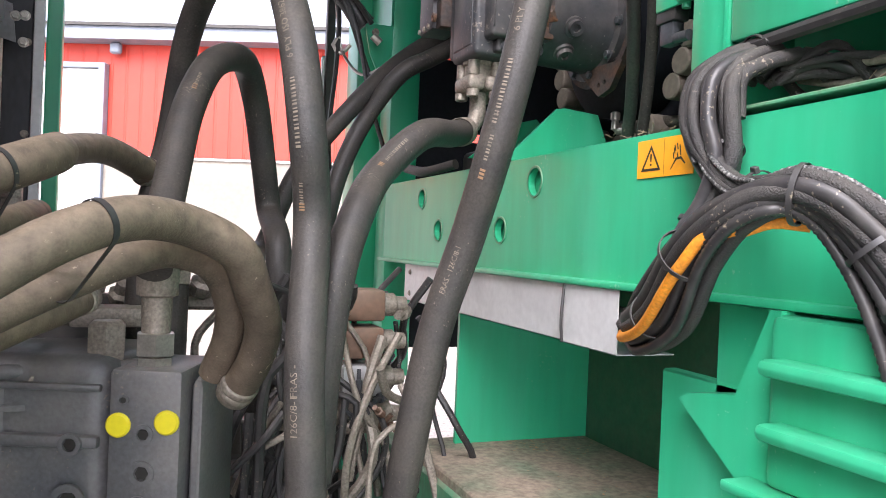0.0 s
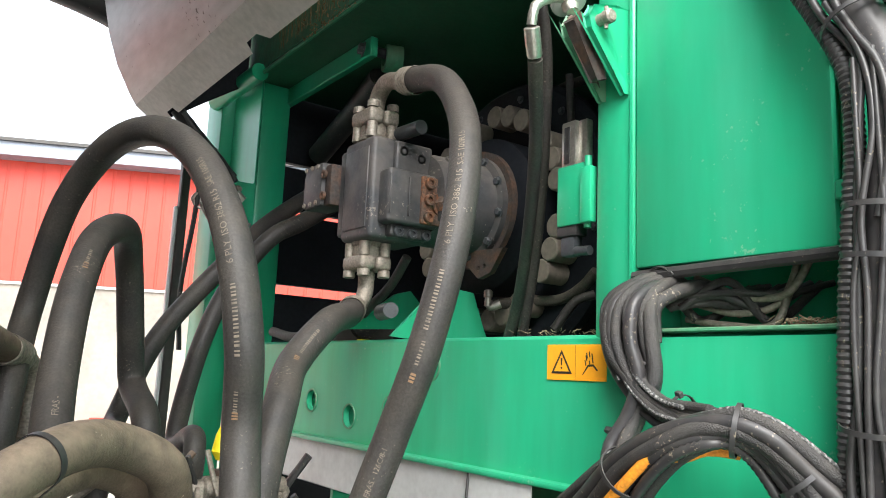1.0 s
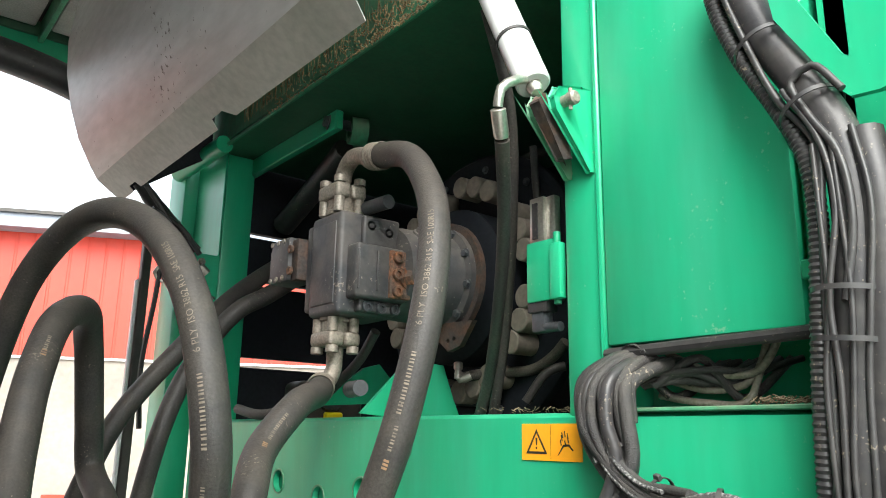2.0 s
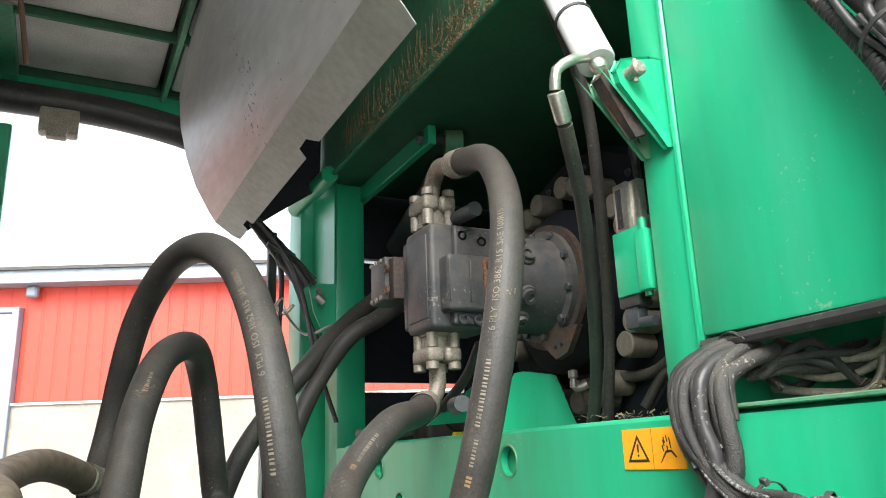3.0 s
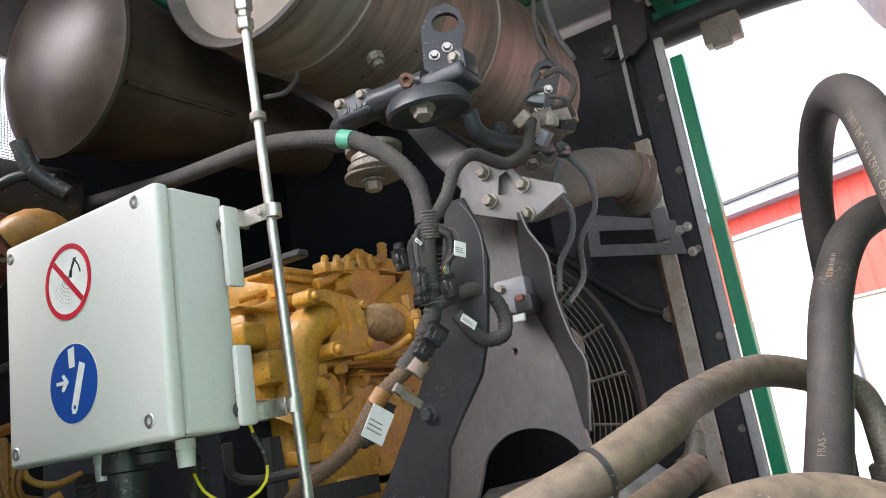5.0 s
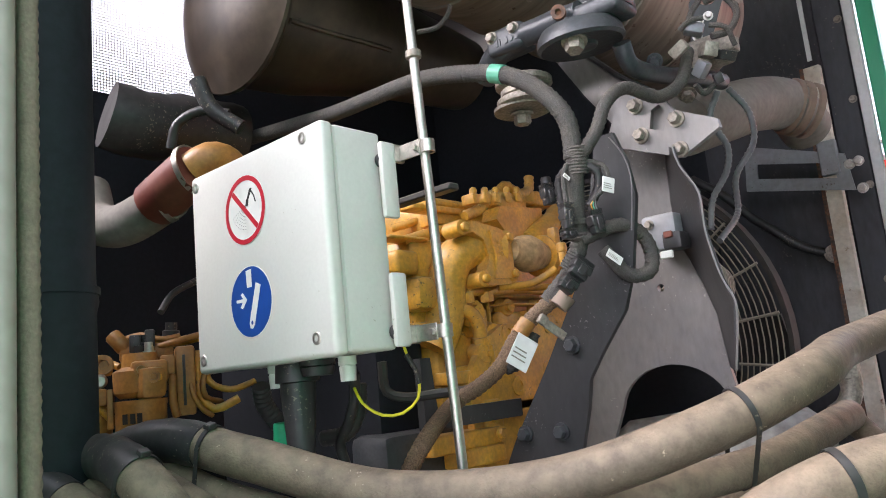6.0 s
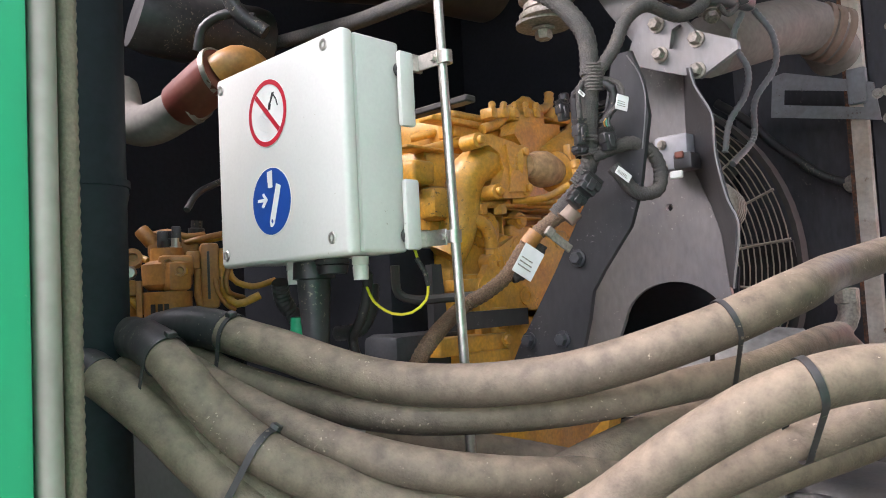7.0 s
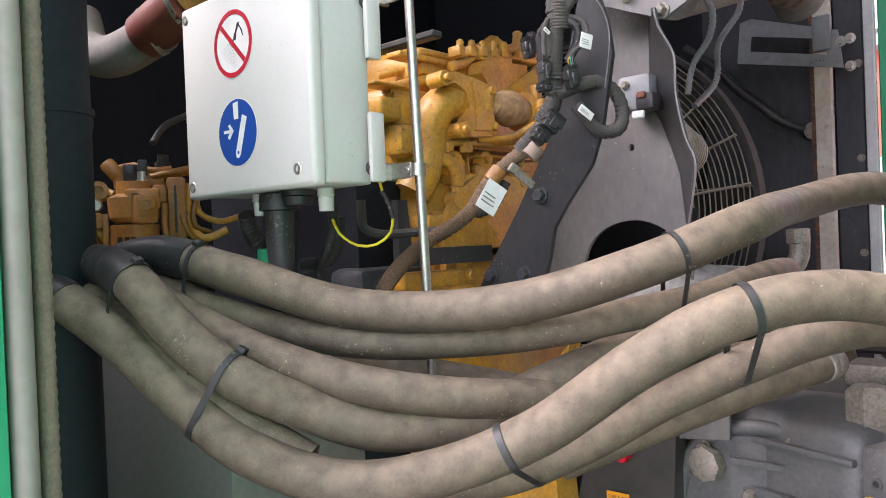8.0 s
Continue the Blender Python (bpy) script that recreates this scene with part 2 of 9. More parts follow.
M_TAGWHITE = mat("white_label", (0.75, 0.74, 0.70), 0.5, second=(0.6, 0.58, 0.52), size=20, grain=0.05, bump=0)
M_BRAID = mat("dusty_brown_braided_sleeve", (0.16, 0.10, 0.06), 0.8, second=(0.28, 0.17, 0.09), size=15, grain=0.5, bump=0.8, fine=350)
M_BRAIDBLK = mat("black_braided_sleeve", (0.035, 0.033, 0.03), 0.8, second=(0.10, 0.085, 0.065), size=14, grain=0.5, bump=0.8, fine=350, dust=TAN, dust_amount=0.3)
M_CORD = mat("black_white_cord", (0.03, 0.03, 0.03), 0.6, second=(0.36, 0.35, 0.33), size=260, amount=1, grain=0.1, bump=0, alpha_noise=0.55)
M_SLEEVE = mat("black_braided_cable_sleeve", (0.019, 0.019, 0.021), 0.62, second=(0.036, 0.034, 0.033), size=24, amount=0.9, grain=0.5, bump=0.7, fine=420, dust=(0.2, 0.17, 0.13), dust_amount=0.22, dust_floor=0.3, dust_scale=30, specks=(0.24, 0.2, 0.15), speck_amount=0.45, speck_size=160)
M_GREENPL = mat("green_plastic", (0.02, 0.42, 0.2), 0.4, grain=0.1)
M_TEAL = mat("pale_green_tape", (0.10, 0.36, 0.24), 0.5, grain=0.1)
M_YELPL = mat("yellow_plastic", (0.85, 0.72, 0.02), 0.4, grain=0.05)
M_REDHOSE = mat("red_brown_silicone_hose", (0.14, 0.03, 0.02), 0.5, second=(0.2, 0.07, 0.04), size=15, grain=0.1)
M_CASTGREY = mat("grey_painted_casting", (0.14, 0.15, 0.17), 0.42, 0.1, second=(0.185, 0.19, 0.2), size=7, amount=0.8, grain=0.15, bump=0.15, fine=110, dust=TAN, dust_amount=0.35)
M_TANK = mat("grey_green_tank_paint", (0.20, 0.205, 0.185), 0.42, 0.2, second=(0.25, 0.245, 0.21), size=2.5, amount=0.8, grain=0.08, bump=0.03)
M_EDGE = mat("worn_steel_edge", (0.30, 0.262, 0.228), 0.62, 0.1, second=(0.22, 0.19, 0.165), size=6, amount=0.7, grain=0.08, bump=0.03)
M_SEAL = mat("grey_woven_seal", (0.21, 0.155, 0.115), 0.9, second=(0.13, 0.098, 0.075), size=60, grain=0.15, bump=0.25, fine=300)
M_MODGREY = mat("dull_grey_paint", (0.27, 0.285, 0.31), 0.45, 0.1, second=(0.20, 0.205, 0.21), size=14, amount=0.8, grain=0.12, bump=0.05, dust=TAN, dust_amount=0.35, specks=(0.12, 0.10, 0.08), speck_amount=0.3, speck_size=120)
M_DUSTFLOOR = mat("dust_covered_floor_paint", (0.27, 0.215, 0.160), 0.9, second=(0.10, 0.17, 0.105), size=6, amount=0.7, grain=0.3, bump=0.2, specks=(0.36, 0.22, 0.12), speck_amount=0.4, speck_size=50)
M_DUSTPIPE = mat("dusty_grey_tan_pipe", (0.19, 0.175, 0.155), 0.78, second=(0.135, 0.12, 0.105), size=9, amount=0.8, grain=0.15, bump=0.05, dust=TAN, dust_amount=0.3)
# Yellow paint darkened for the deep bay's shade, with dust; also orange tape
M_OCHRE = mat("shaded_dusty_ochre_paint", (0.40, 0.17, 0.028), 0.45, second=(0.26, 0.105, 0.02), size=16, amount=0.8, grain=0.2, bump=0.12, fine=110, dust=(0.22, 0.15, 0.09), dust_amount=0.5, dust_floor=0.25, dust_scale=18)
M_REARWALL = mat("dusty_dark_grey_panel", (0.022, 0.026, 0.035), 0.55, second=(0.05, 0.052, 0.058), size=3, amount=0.8, grain=0.25, bump=0.06, stretch=(1, 1, 0.3), dust=TAN, dust_amount=0.12, specks=(0.12, 0.11, 0.10), speck_amount=0.2, speck_size=90)
M_GRILLE = mat("fan_guard_wire", (0.36, 0.32, 0.25), 0.6, 0.4, grain=0.2, dust=TAN, dust_amount=0.6)
M_CLAD = mat("red_metal_cladding", (0.54, 0.036, 0.016), 0.5, second=(0.48, 0.04, 0.02), size=0.8, grain=0.06, bump=0.02, fine=8)
M_RENDER = mat("cream_rendered_wall", (0.24, 0.213, 0.18), 0.9, second=(0.33, 0.29, 0.24), size=1.6, amount=0.8, grain=0.08, bump=0.2, fine=14)
M_EAVE = mat("grey_blue_roof_trim", (0.22, 0.25, 0.30), 0.5, grain=0.05)
M_GROUND = mat("compacted_gravel", (0.38, 0.355, 0.32), 0.95, second=(0.2, 0.185, 0.165), size=0.7, grain=0.35, bump=0.8, fine=30)
M_BROWNCAST = mat("brown_valve_body", (0.15, 0.07, 0.04), 0.6, second=(0.09, 0.05, 0.03), size=30, grain=0.3, bump=0.2, dust=TAN, dust_amount=0.5)

for m_, v_ in ((M_CANDARK, 0.16), (M_TAPE, 0.35), (M_SATIN, 0.35), (M_BLACK, 0.35), (M_DARKWALL, 0.25), (M_HOSE, 0.38), (M_HOSE_DUSTSHADE, 0.35), (M_RUBBER, 0.4)):
    m_.node_tree.nodes["Principled BSDF"].inputs["Specular IOR Level"].default_value = v_


# ---- shaping helpers ----
def part(name, bm, material, parent=None, label="", smooth=38):
    """Links a bmesh as one mesh object under a thing or a part."""
    me = bpy.data.meshes.new(name)
    bmesh.ops.recalc_face_normals(bm, faces=bm.faces)
    bm.to_mesh(me)
    bm.free()
    me.materials.append(material)
    if smooth:
        me.shade_smooth()
        me.set_sharp_from_angle(angle=radians(smooth))
    ob = new(name, me)
    ob.parent = parent
    if label:
        ob["label"] = label
    return ob


def thing(name, label, category, group="", kind=""):
    ob = new(name)
    ob.empty_display_size = 0.05
    return tagged(ob, label, category, group, kind)


def B():
    return bmesh.new()


def box(bm, lo, hi, m=None, bevel=0.0, seg=1):
    lo, hi = [min(a, b) for a, b in zip(lo, hi)], [max(a, b) for a, b in zip(lo, hi)]
    vs = [bm.verts.new((x, y, z)) for z in (lo[2], hi[2]) for y in (lo[1], hi[1]) for x in (lo[0], hi[0])]
    fs = [bm.faces.new([vs[i] for i in q]) for q in ((0, 2, 3, 1), (4, 5, 7, 6), (0, 1, 5, 4), (2, 6, 7, 3), (0, 4, 6, 2), (1, 3, 7, 5))]
    if m is not None:
        bmesh.ops.transform(bm, matrix=m, verts=vs)
    if bevel:
        es = list({e for f in fs for e in f.edges})
        bmesh.ops.bevel(bm, geom=es, offset=bevel, segments=seg, affect="EDGES", profile=0.5)
    return bm


def frame_on(d, up=(0, 0, 1)):
    d = Vector(d).normalized()
    u = Vector(up)
    if abs(d.dot(u)) > 0.95:
        u = Vector((1, 0, 0))
    a = u.cross(d).normalized()
    return a, d.cross(a).normalized(), d


def rings(bm, stations, seg=16, caps=True):
    """Skins circles given as (centre, axis a, axis b, radius)."""
    loops = []
    for c, a, b, r in stations:
        loops.append([bm.verts.new(Vector(c) + r * (math.cos(2 * math.pi * i / seg) * a + math.sin(2 * math.pi * i / seg) * b)) for i in range(seg)])
    for p, q in zip(loops, loops[1:]):
        for i in range(seg):
            bm.faces.new((p[i], p[(i + 1) % seg], q[(i + 1) % seg], q[i]))
    if caps:
        bm.faces.new(loops[0][::-1])
        bm.faces.new(loops[-1])
    return bm


def lathe(bm, p, axis, profile, seg=24, caps=True):
    """A turned body: profile of (distance along the axis, radius)."""
    a, b, d = frame_on(axis)
    p = Vector(p)
    return rings(bm, [(p + d * h, a, b, r) for h, r in profile], seg, caps)


def cyl(bm, p0, p1, r, seg=16, r1=None, bev=0.0):
    p0, p1 = Vector(p0), Vector(p1)
    n = (p1 - p0).length
    r1 = r if r1 is None else r1
    if bev:
        return lathe(bm, p0, p1 - p0, [(0, r - bev), (bev, r), (n - bev, r1), (n, r1 - bev)], seg)
    return lathe(bm, p0, p1 - p0, [(0, r), (n, r1)], seg)


def spline(pts, step=0.012):
    """A smooth line through the points (Catmull-Rom), in even short steps, with turning axes."""
    P = [Vector(p) for p in pts]
    P = [2 * P[0] - P[1]] + P + [2 * P[-1] - P[-2]]
    out = []
    for i in range(1, len(P) - 2):
        a, b, c, d = P[i - 1:i + 3]
        t0 = 0.0
        t1 = t0 + max((b - a).length, 1e-4) ** 0.5
        t2 = t1 + max((c - b).length, 1e-4) ** 0.5
        t3 = t2 + max((d - c).length, 1e-4) ** 0.5
        n = max(2, int((c - b).length / step))
        for k in range(n):
            t = t1 + (t2 - t1) * k / n
            a1 = a * ((t1 - t) / (t1 - t0)) + b * ((t - t0) / (t1 - t0))
            a2 = b * ((t2 - t) / (t2 - t1)) + c * ((t - t1) / (t2 - t1))
            a3 = c * ((t3 - t) / (t3 - t2)) + d * ((t - t2) / (t3 - t2))
            b1 = a1 * ((t2 - t) / (t2 - t0)) + a2 * ((t - t0) / (t2 - t0))
            b2 = a2 * ((t3 - t) / (t3 - t1)) + a3 * ((t - t1) / (t3 - t1))
            out.append(b1 * ((t2 - t) / (t2 - t1)) + b2 * ((t - t1) / (t2 - t1)))
    out.append(P[-2])
    return out


def axes_along(line):
    """For each point of a line: the point, two axes across it that do not twist, and its way."""
    res, a = [], None
    for i, p in enumerate(line):
        d = (line[min(i + 1, len(line) - 1)] - line[max(i - 1, 0)]).normalized()
        if a is None:
            a = frame_on(d)[0]
        a = (a - d * a.dot(d)).normalized()
        res.append((p, a, d.cross(a).normalized(), d))
    return res


def tube(bm, pts, r, seg=12, step=0.015, ridges=0.0):
    """A round hose or cable along the points; ridges: height of the corrugation."""
    st = axes_along(spline(pts, step))
    return rings(bm, [(p, a, b, r + (ridges if i % 2 else 0)) for i, (p, a, b, _) in enumerate(st)], seg)


def plate(bm, outline, thick, to_world, holes=()):
    """A flat plate: an outline and holes in (u, v), thickened along -w, laid by to_world(u, v, w)."""
    from mathutils.geometry import tessellate_polygon
    loops = [outline, *holes]
    flat = [p for lp in loops for p in lp]
    tris = tessellate_polygon([[Vector((u, v, 0)) for u, v in lp] for lp in loops])
    top = [bm.verts.new(to_world(u, v, 0)) for u, v in flat]
    low = [bm.verts.new(to_world(u, v, -thick)) for u, v in flat]
    for t in tris:
        try:
            bm.faces.new([top[i] for i in t])
            bm.faces.new([low[i] for i in reversed(t)])
        except ValueError:
            pass
    k = 0
    for lp in loops:
        n = len(lp)
        for i in range(n):
            j = (i + 1) % n
            bm.faces.new((top[k + i], top[k + j], low[k + j], low[k + i]))
        k += n
    return bm


def soften(bm, r, seg=2):
    """Merges flat facets, then rounds all edges."""
    bmesh.ops.dissolve_limit(bm, angle_limit=0.02, verts=list(bm.verts), edges=list(bm.edges))
    bmesh.ops.bevel(bm, geom=list(bm.edges), offset=r, segments=seg, affect="EDGES")


def circle(u, v, r, n=20, r2=None):
    return [(u + r * math.cos(2 * math.pi * i / n), v + (r2 or r) * math.sin(2 * math.pi * i / n)) for i in range(n)]


def facing_x(x):
    """A plate seen from -x: u is y, v is z."""
    return lambda u, v, w: Vector((x - w, u, v))


def facing_y(y):
    """A plate seen from -y: u is x, v is z."""
    return lambda u, v, w: Vector((u, y - w, v))


def level(z):
    return lambda u, v, w: Vector((u, v, z + w))


def hexhead(bm, p, axis, r, h, washer=1.35):
    a, b, d = frame_on(axis)
    p = Vector(p)
    head = [(p + d * h * 0.22, a, b, r), (p + d * h * 0.85, a, b, r), (p + d * h, a, b, r * 0.85)]
    if washer:
        rings(bm, [(p, a, b, r * washer), (p + d * h * 0.22, a, b, r * washer)], 18)
        head.insert(0, (p + d * h * 0.1, a, b, r))
    rings(bm, head, 6)
    return bm


def sockethead(bm, p, axis, r, h):
    return lathe(bm, p, axis, [(0, r), (h * 0.85, r), (h, r * 0.9), (h, r * 0.5), (h * 0.5, r * 0.45)], 16)


def tie(name, line, at, r, parent, width=0.006, twist=0.0):
    """A black cable tie round a line at a share of its length, with its head."""
    st = axes_along(line)
    p, a, b, d = st[int(at * (len(st) - 1))]
    bm = B()
    lathe(bm, p - d * width / 2, d, [(0, r), (0, r + 0.0018), (width, r + 0.0018), (width, r)], 24, False)
    h = p + (r + 0.003) * (math.cos(twist) * a + math.sin(twist) * b)
    m = Matrix((( *a, ), (*b,), (*d,))).transposed().to_4x4()
    m.translation = h
    box(bm, (-0.005, -0.004, -0.006), (0.005, 0.004, 0.006), m @ Matrix.Rotation(twist, 4, "Z"), 0.001)
    return part(name, bm, M_RUBBER, parent)



# ---- ground and the building across the yard ----
bm = B()
box(bm, (-400, -400, -0.4), (400, 400, 0.0))
tagged(part("ground", bm, M_GROUND, None, smooth=0), "compacted grey gravel yard around the machine", "ground", kind="structure")

WALL = Matrix.Translation((-1.49, 14.1, 0)) @ Matrix.Rotation(-0.4393, 4, "Z")
hall = thing("hall", "red metal-clad hall above a cream rendered base wall", "building", kind="structure")
bm = B()
box(bm, (-14, 0.12, -0.1), (26, 12, 4.9), WALL)
part("core_wall", bm, M_RENDER, hall)
bm = B()
box(bm, (0.93, 0.02, -0.1), (26, 0.12, 2.94), WALL)
box(bm, (-14, 0.02, -0.1), (-0.75, 0.12, 2.94), WALL)
part("base_wall", bm, M_RENDER, hall, "cream rendered base wall")
bm = B()
box(bm, (-14, 0.085, 2.96), (-0.76, 0.118, 4.79), WALL)
box(bm, (0.94, 0.085, 2.96), (26, 0.118, 4.79), WALL)
box(bm, (-0.76, 0.085, 4.46), (0.94, 0.118, 4.79), WALL)
part("cladding_base", bm, M_CLAD, hall, "bright red sheet behind the ribs", smooth=0)


def rib_mesh(lo):
    bm = B()
    plate(bm, [(0, 0.085), (0.012, 0.078), (0.214, 0.078), (0.226, 0.085)], 4.79 - lo, level(4.79))
    bmesh.ops.recalc_face_normals(bm, faces=bm.faces)
    me = bpy.data.meshes.new("cladding_rib")
    bm.to_mesh(me)
    bm.free()
    me.materials.append(M_CLAD)
    return me


TALL, SHORT = rib_mesh(2.96), rib_mesh(4.46)
for i in range(-28, 60):
    u = i * 0.25
    ob = new("cladding_rib", SHORT if -0.95 < u < 0.94 else TALL)
    ob.parent = hall
    ob.matrix_world = WALL @ Matrix.Translation((u, 0, 0))
bm = B()
box(bm, (-14, -0.28, 4.79), (26, 0.2, 4.99), WALL)
part("roof_trim", bm, M_EAVE, hall)
bm = B()
box(bm, (-14, -0.33, 4.99), (26, 12.5, 5.04), WALL)
part("roof_sheet", bm, M_BLACK, hall)
bm = B()
box(bm, (-14, -0.02, 2.93), (26, 0.03, 2.965), WALL)
part("drip_strip", bm, M_OFFWHITE, hall)
bm = B()
for k in range(6):
    box(bm, (-0.7, 0.0, 0.05 + k * 0.72), (0.82, 0.06, 0.766 + k * 0.72), WALL, 0.004)
part("sectional_door", bm, M_OFFWHITE, hall, "white sectional door")
bm = B()
box(bm, (0.82, -0.06, 0), (0.93, 0.1, 4.40), WALL, 0.01)
box(bm, (-0.8, -0.06, 4.37), (0.93, 0.1, 4.46), WALL, 0.01)
part("door_frame", bm, M_EAVE, hall)
bm = B()
box(bm, (1.02, -0.12, 4.60), (1.2, 0.0, 4.78), WALL, 0.03)
part("wall_lamp", bm, M_EAVE, hall)
bm = B()
for lo, hi in (((4.30, 1.01), (4.75, 1.06)), ((4.30, 0.70), (4.75, 0.75)), ((4.30, 0.75), (4.35, 1.01)), ((4.70, 0.75), (4.75, 1.01))):
    box(bm, (lo[0], -0.03, lo[1]), (hi[0], 0.04, hi[1]), WALL)
part("window_frame", bm, M_CLAD, hall, "red window frame in the base wall")


# ---- green machine frame with the pump bay ----
XF = 0.88


def xz(x, y, z):
    return (x, z)


frame_g = thing("machine_frame", "green painted steel machine frame with open pump bay", "machine frame")
frame_g.location = (0, -0.022, 0.014)
bm = B()
box(bm, (XF + 0.02, -0.4, 1.69), (1.12, 2.84, 1.955), None, 0.018, 3)
part("beam_core", bm, M_GREEN, frame_g)
bm = B()
holes = [circle(y, z, r, 24) for y, z, r in ((2.439, 1.877, 0.030), (2.28, 1.774, 0.030), (2.046, 1.742, 0.030), (1.838, 1.773, 0.030), (1.662, 1.886, 0.032))]
plate(bm, [(-0.4, 1.672), (2.85, 1.672), (2.85, 1.945), (-0.4, 1.945)], 0.016, facing_x(XF), holes)
part("beam_face", bm, M_GREEN, frame_g, "green beam face with round holes")
for y, z, r in ((2.439, 1.877, 0.030), (2.28, 1.774, 0.030), (2.046, 1.742, 0.030), (1.838, 1.773, 0.030), (1.662, 1.886, 0.032)):
    bm = B()
    lathe(bm, (XF - 0.003, y, z), (1, 0, 0), [(0, r + 0.001), (0.0, r + 0.005), (0.005, r + 0.006), (0.005, r + 0.001)], 24, False)
    part("hole_rim", bm, M_GREEN_DIRTY, frame_g)
bm = B()
box(bm, (XF - 0.022, -0.4, 1.660), (1.05, 2.86, 1.674), None, 0.005, 2)
part("beam_lip", bm, M_GREEN, frame_g)
bm = B()
box(bm, (XF - 0.006, 0.50, 1.9525), (1.30, 1.06, 1.960), None, 0.002)
part("beam_top_strip", bm, M_GREEN_DIRTY, frame_g)
# column beside the pump bay and its weld seam
bm = B()
box(bm, (0.905, 1.068, 1.93), (1.05, 1.166, 3.1), None, 0.012, 2)
part("column", bm, M_GREEN, frame_g)
bm = B()
box(bm, (0.897, 1.062, 1.96), (0.93, 1.076, 3.1), None, 0.004)
part("weld_seam", bm, M_GREEN, frame_g)
# closing panel with rubber foot
bm = B()
box(bm, (0.897, 0.690, 2.072), (0.925, 1.058, 3.0), None, 0.006, 2)
part("side_panel", bm, M_GREEN, frame_g, "smooth bright green side panel")
bm = B()
tube(bm, [(0.905, 1.066, 2.058), (0.90, 0.90, 2.060), (0.90, 0.68, 2.064)], 0.011, 8, 0.05)
part("rubber_edge", bm, M_RUBBER, frame_g, "black rubber edging")
bm = B()
box(bm, (0.905, 0.655, 2.055), (1.05, 0.682, 3.0), None, 0.004)
for z in (2.14, 2.36):
    box(bm, (0.893, 0.668, z), (0.905, 0.69, z + 0.03), None, 0.003)
part("panel_post", bm, M_GREEN, frame_g)
bm = B()
box(bm, (0.93, 0.1, 1.96), (1.08, 0.64, 2.75), None, 0.01)
part("front_housing", bm, M_GREEN, frame_g)
bm = B()
box(bm, (1.12, 0.64, 1.94), (1.14, 1.17, 3.0))
box(bm, (0.93, 0.60, 1.94), (1.12, 0.64, 2.75))
part("inner_wall", bm, M_GREEN, frame_g)
# upper beam over the pump bay
bm = B()
box(bm, (0.87, 1.0, 3.02), (0.885, 3.05, 3.42))
part("upper_beam_face", bm, M_GREEN_DIRTY, frame_g, "dust-streaked green upper beam")
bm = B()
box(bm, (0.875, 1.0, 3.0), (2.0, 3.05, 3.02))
part("upper_beam_base", bm, M_GREEN_SHADE, frame_g)
bm = B()
tube(bm, [(0.872, 1.0, 3.005), (0.872, 1.6, 3.005), (0.872, 3.0, 3.0)], 0.008, 6, 0.1)
part("weld_bead", bm, M_GREEN_DIRTY, frame_g)
bm = B()
cyl(bm, (0.855, 2.86, 2.995), (0.84, 3.30, 2.985), 0.035, 14)
part("pipe_stub", bm, M_GREEN, frame_g)
# brace plates under the bay roof
bm = B()
plate(bm, [xz(*(1.209, 2.450, 3.094)), xz(*(1.355, 2.450, 3.242)), xz(*(1.520, 2.450, 3.096)), xz(*(1.287, 2.450, 3.057))], 0.01, facing_y(2.45))
part("roof_brace", bm, M_GREEN, frame_g)
bm = B()
box(bm, (1.02, 2.30, 2.93), (1.05, 3.0, 3.0), None, 0.004)
part("roof_rib", bm, M_GREEN, frame_g)
# rear posts
bm = B()
box(bm, (0.905, 2.950, 2.575), (0.914, 3.24, 3.02), None, 0.003)
part("gusset_flange", bm, M_GREEN, frame_g)
bm = B()
plate(bm, [(0.800, 2.573), (0.914, 2.573), (0.914, 2.29), (0.868, 2.36), (0.822, 2.46)], 0.008, facing_y(2.952))
part("hinge_plate", bm, M_GREEN, frame_g)
bm = B()
hexhead(bm, (0.842, 2.951, 2.541), (0, -1, 0), 0.011, 0.012)
part("bolt", bm, M_STEELDUST, frame_g)
bm = B()
box(bm, (0.916, 2.958, 1.2), (1.035, 3.10, 3.0), None, 0.008, 2)
part("rear_post", bm, M_GREEN, frame_g)
bm = B()
box(bm, (0.852, 3.25, 0.7), (0.97, 3.43, 3.2), None, 0.008, 2)
part("outer_post", bm, M_GREEN, frame_g)
# added near-black plates for the pump bay's shaded back, with slits of daylight
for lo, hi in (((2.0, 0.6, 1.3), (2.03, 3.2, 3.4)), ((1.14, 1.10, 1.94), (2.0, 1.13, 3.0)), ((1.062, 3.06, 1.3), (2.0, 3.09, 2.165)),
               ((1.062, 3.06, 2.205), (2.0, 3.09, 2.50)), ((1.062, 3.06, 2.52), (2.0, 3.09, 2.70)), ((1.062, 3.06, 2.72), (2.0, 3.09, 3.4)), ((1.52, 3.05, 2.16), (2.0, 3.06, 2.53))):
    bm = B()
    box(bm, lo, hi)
    part("bay_shade_lining", bm, M_DARKWALL, frame_g)
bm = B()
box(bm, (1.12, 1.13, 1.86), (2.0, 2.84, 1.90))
part("bay_floor", bm, M_GREEN_SHADE, frame_g)
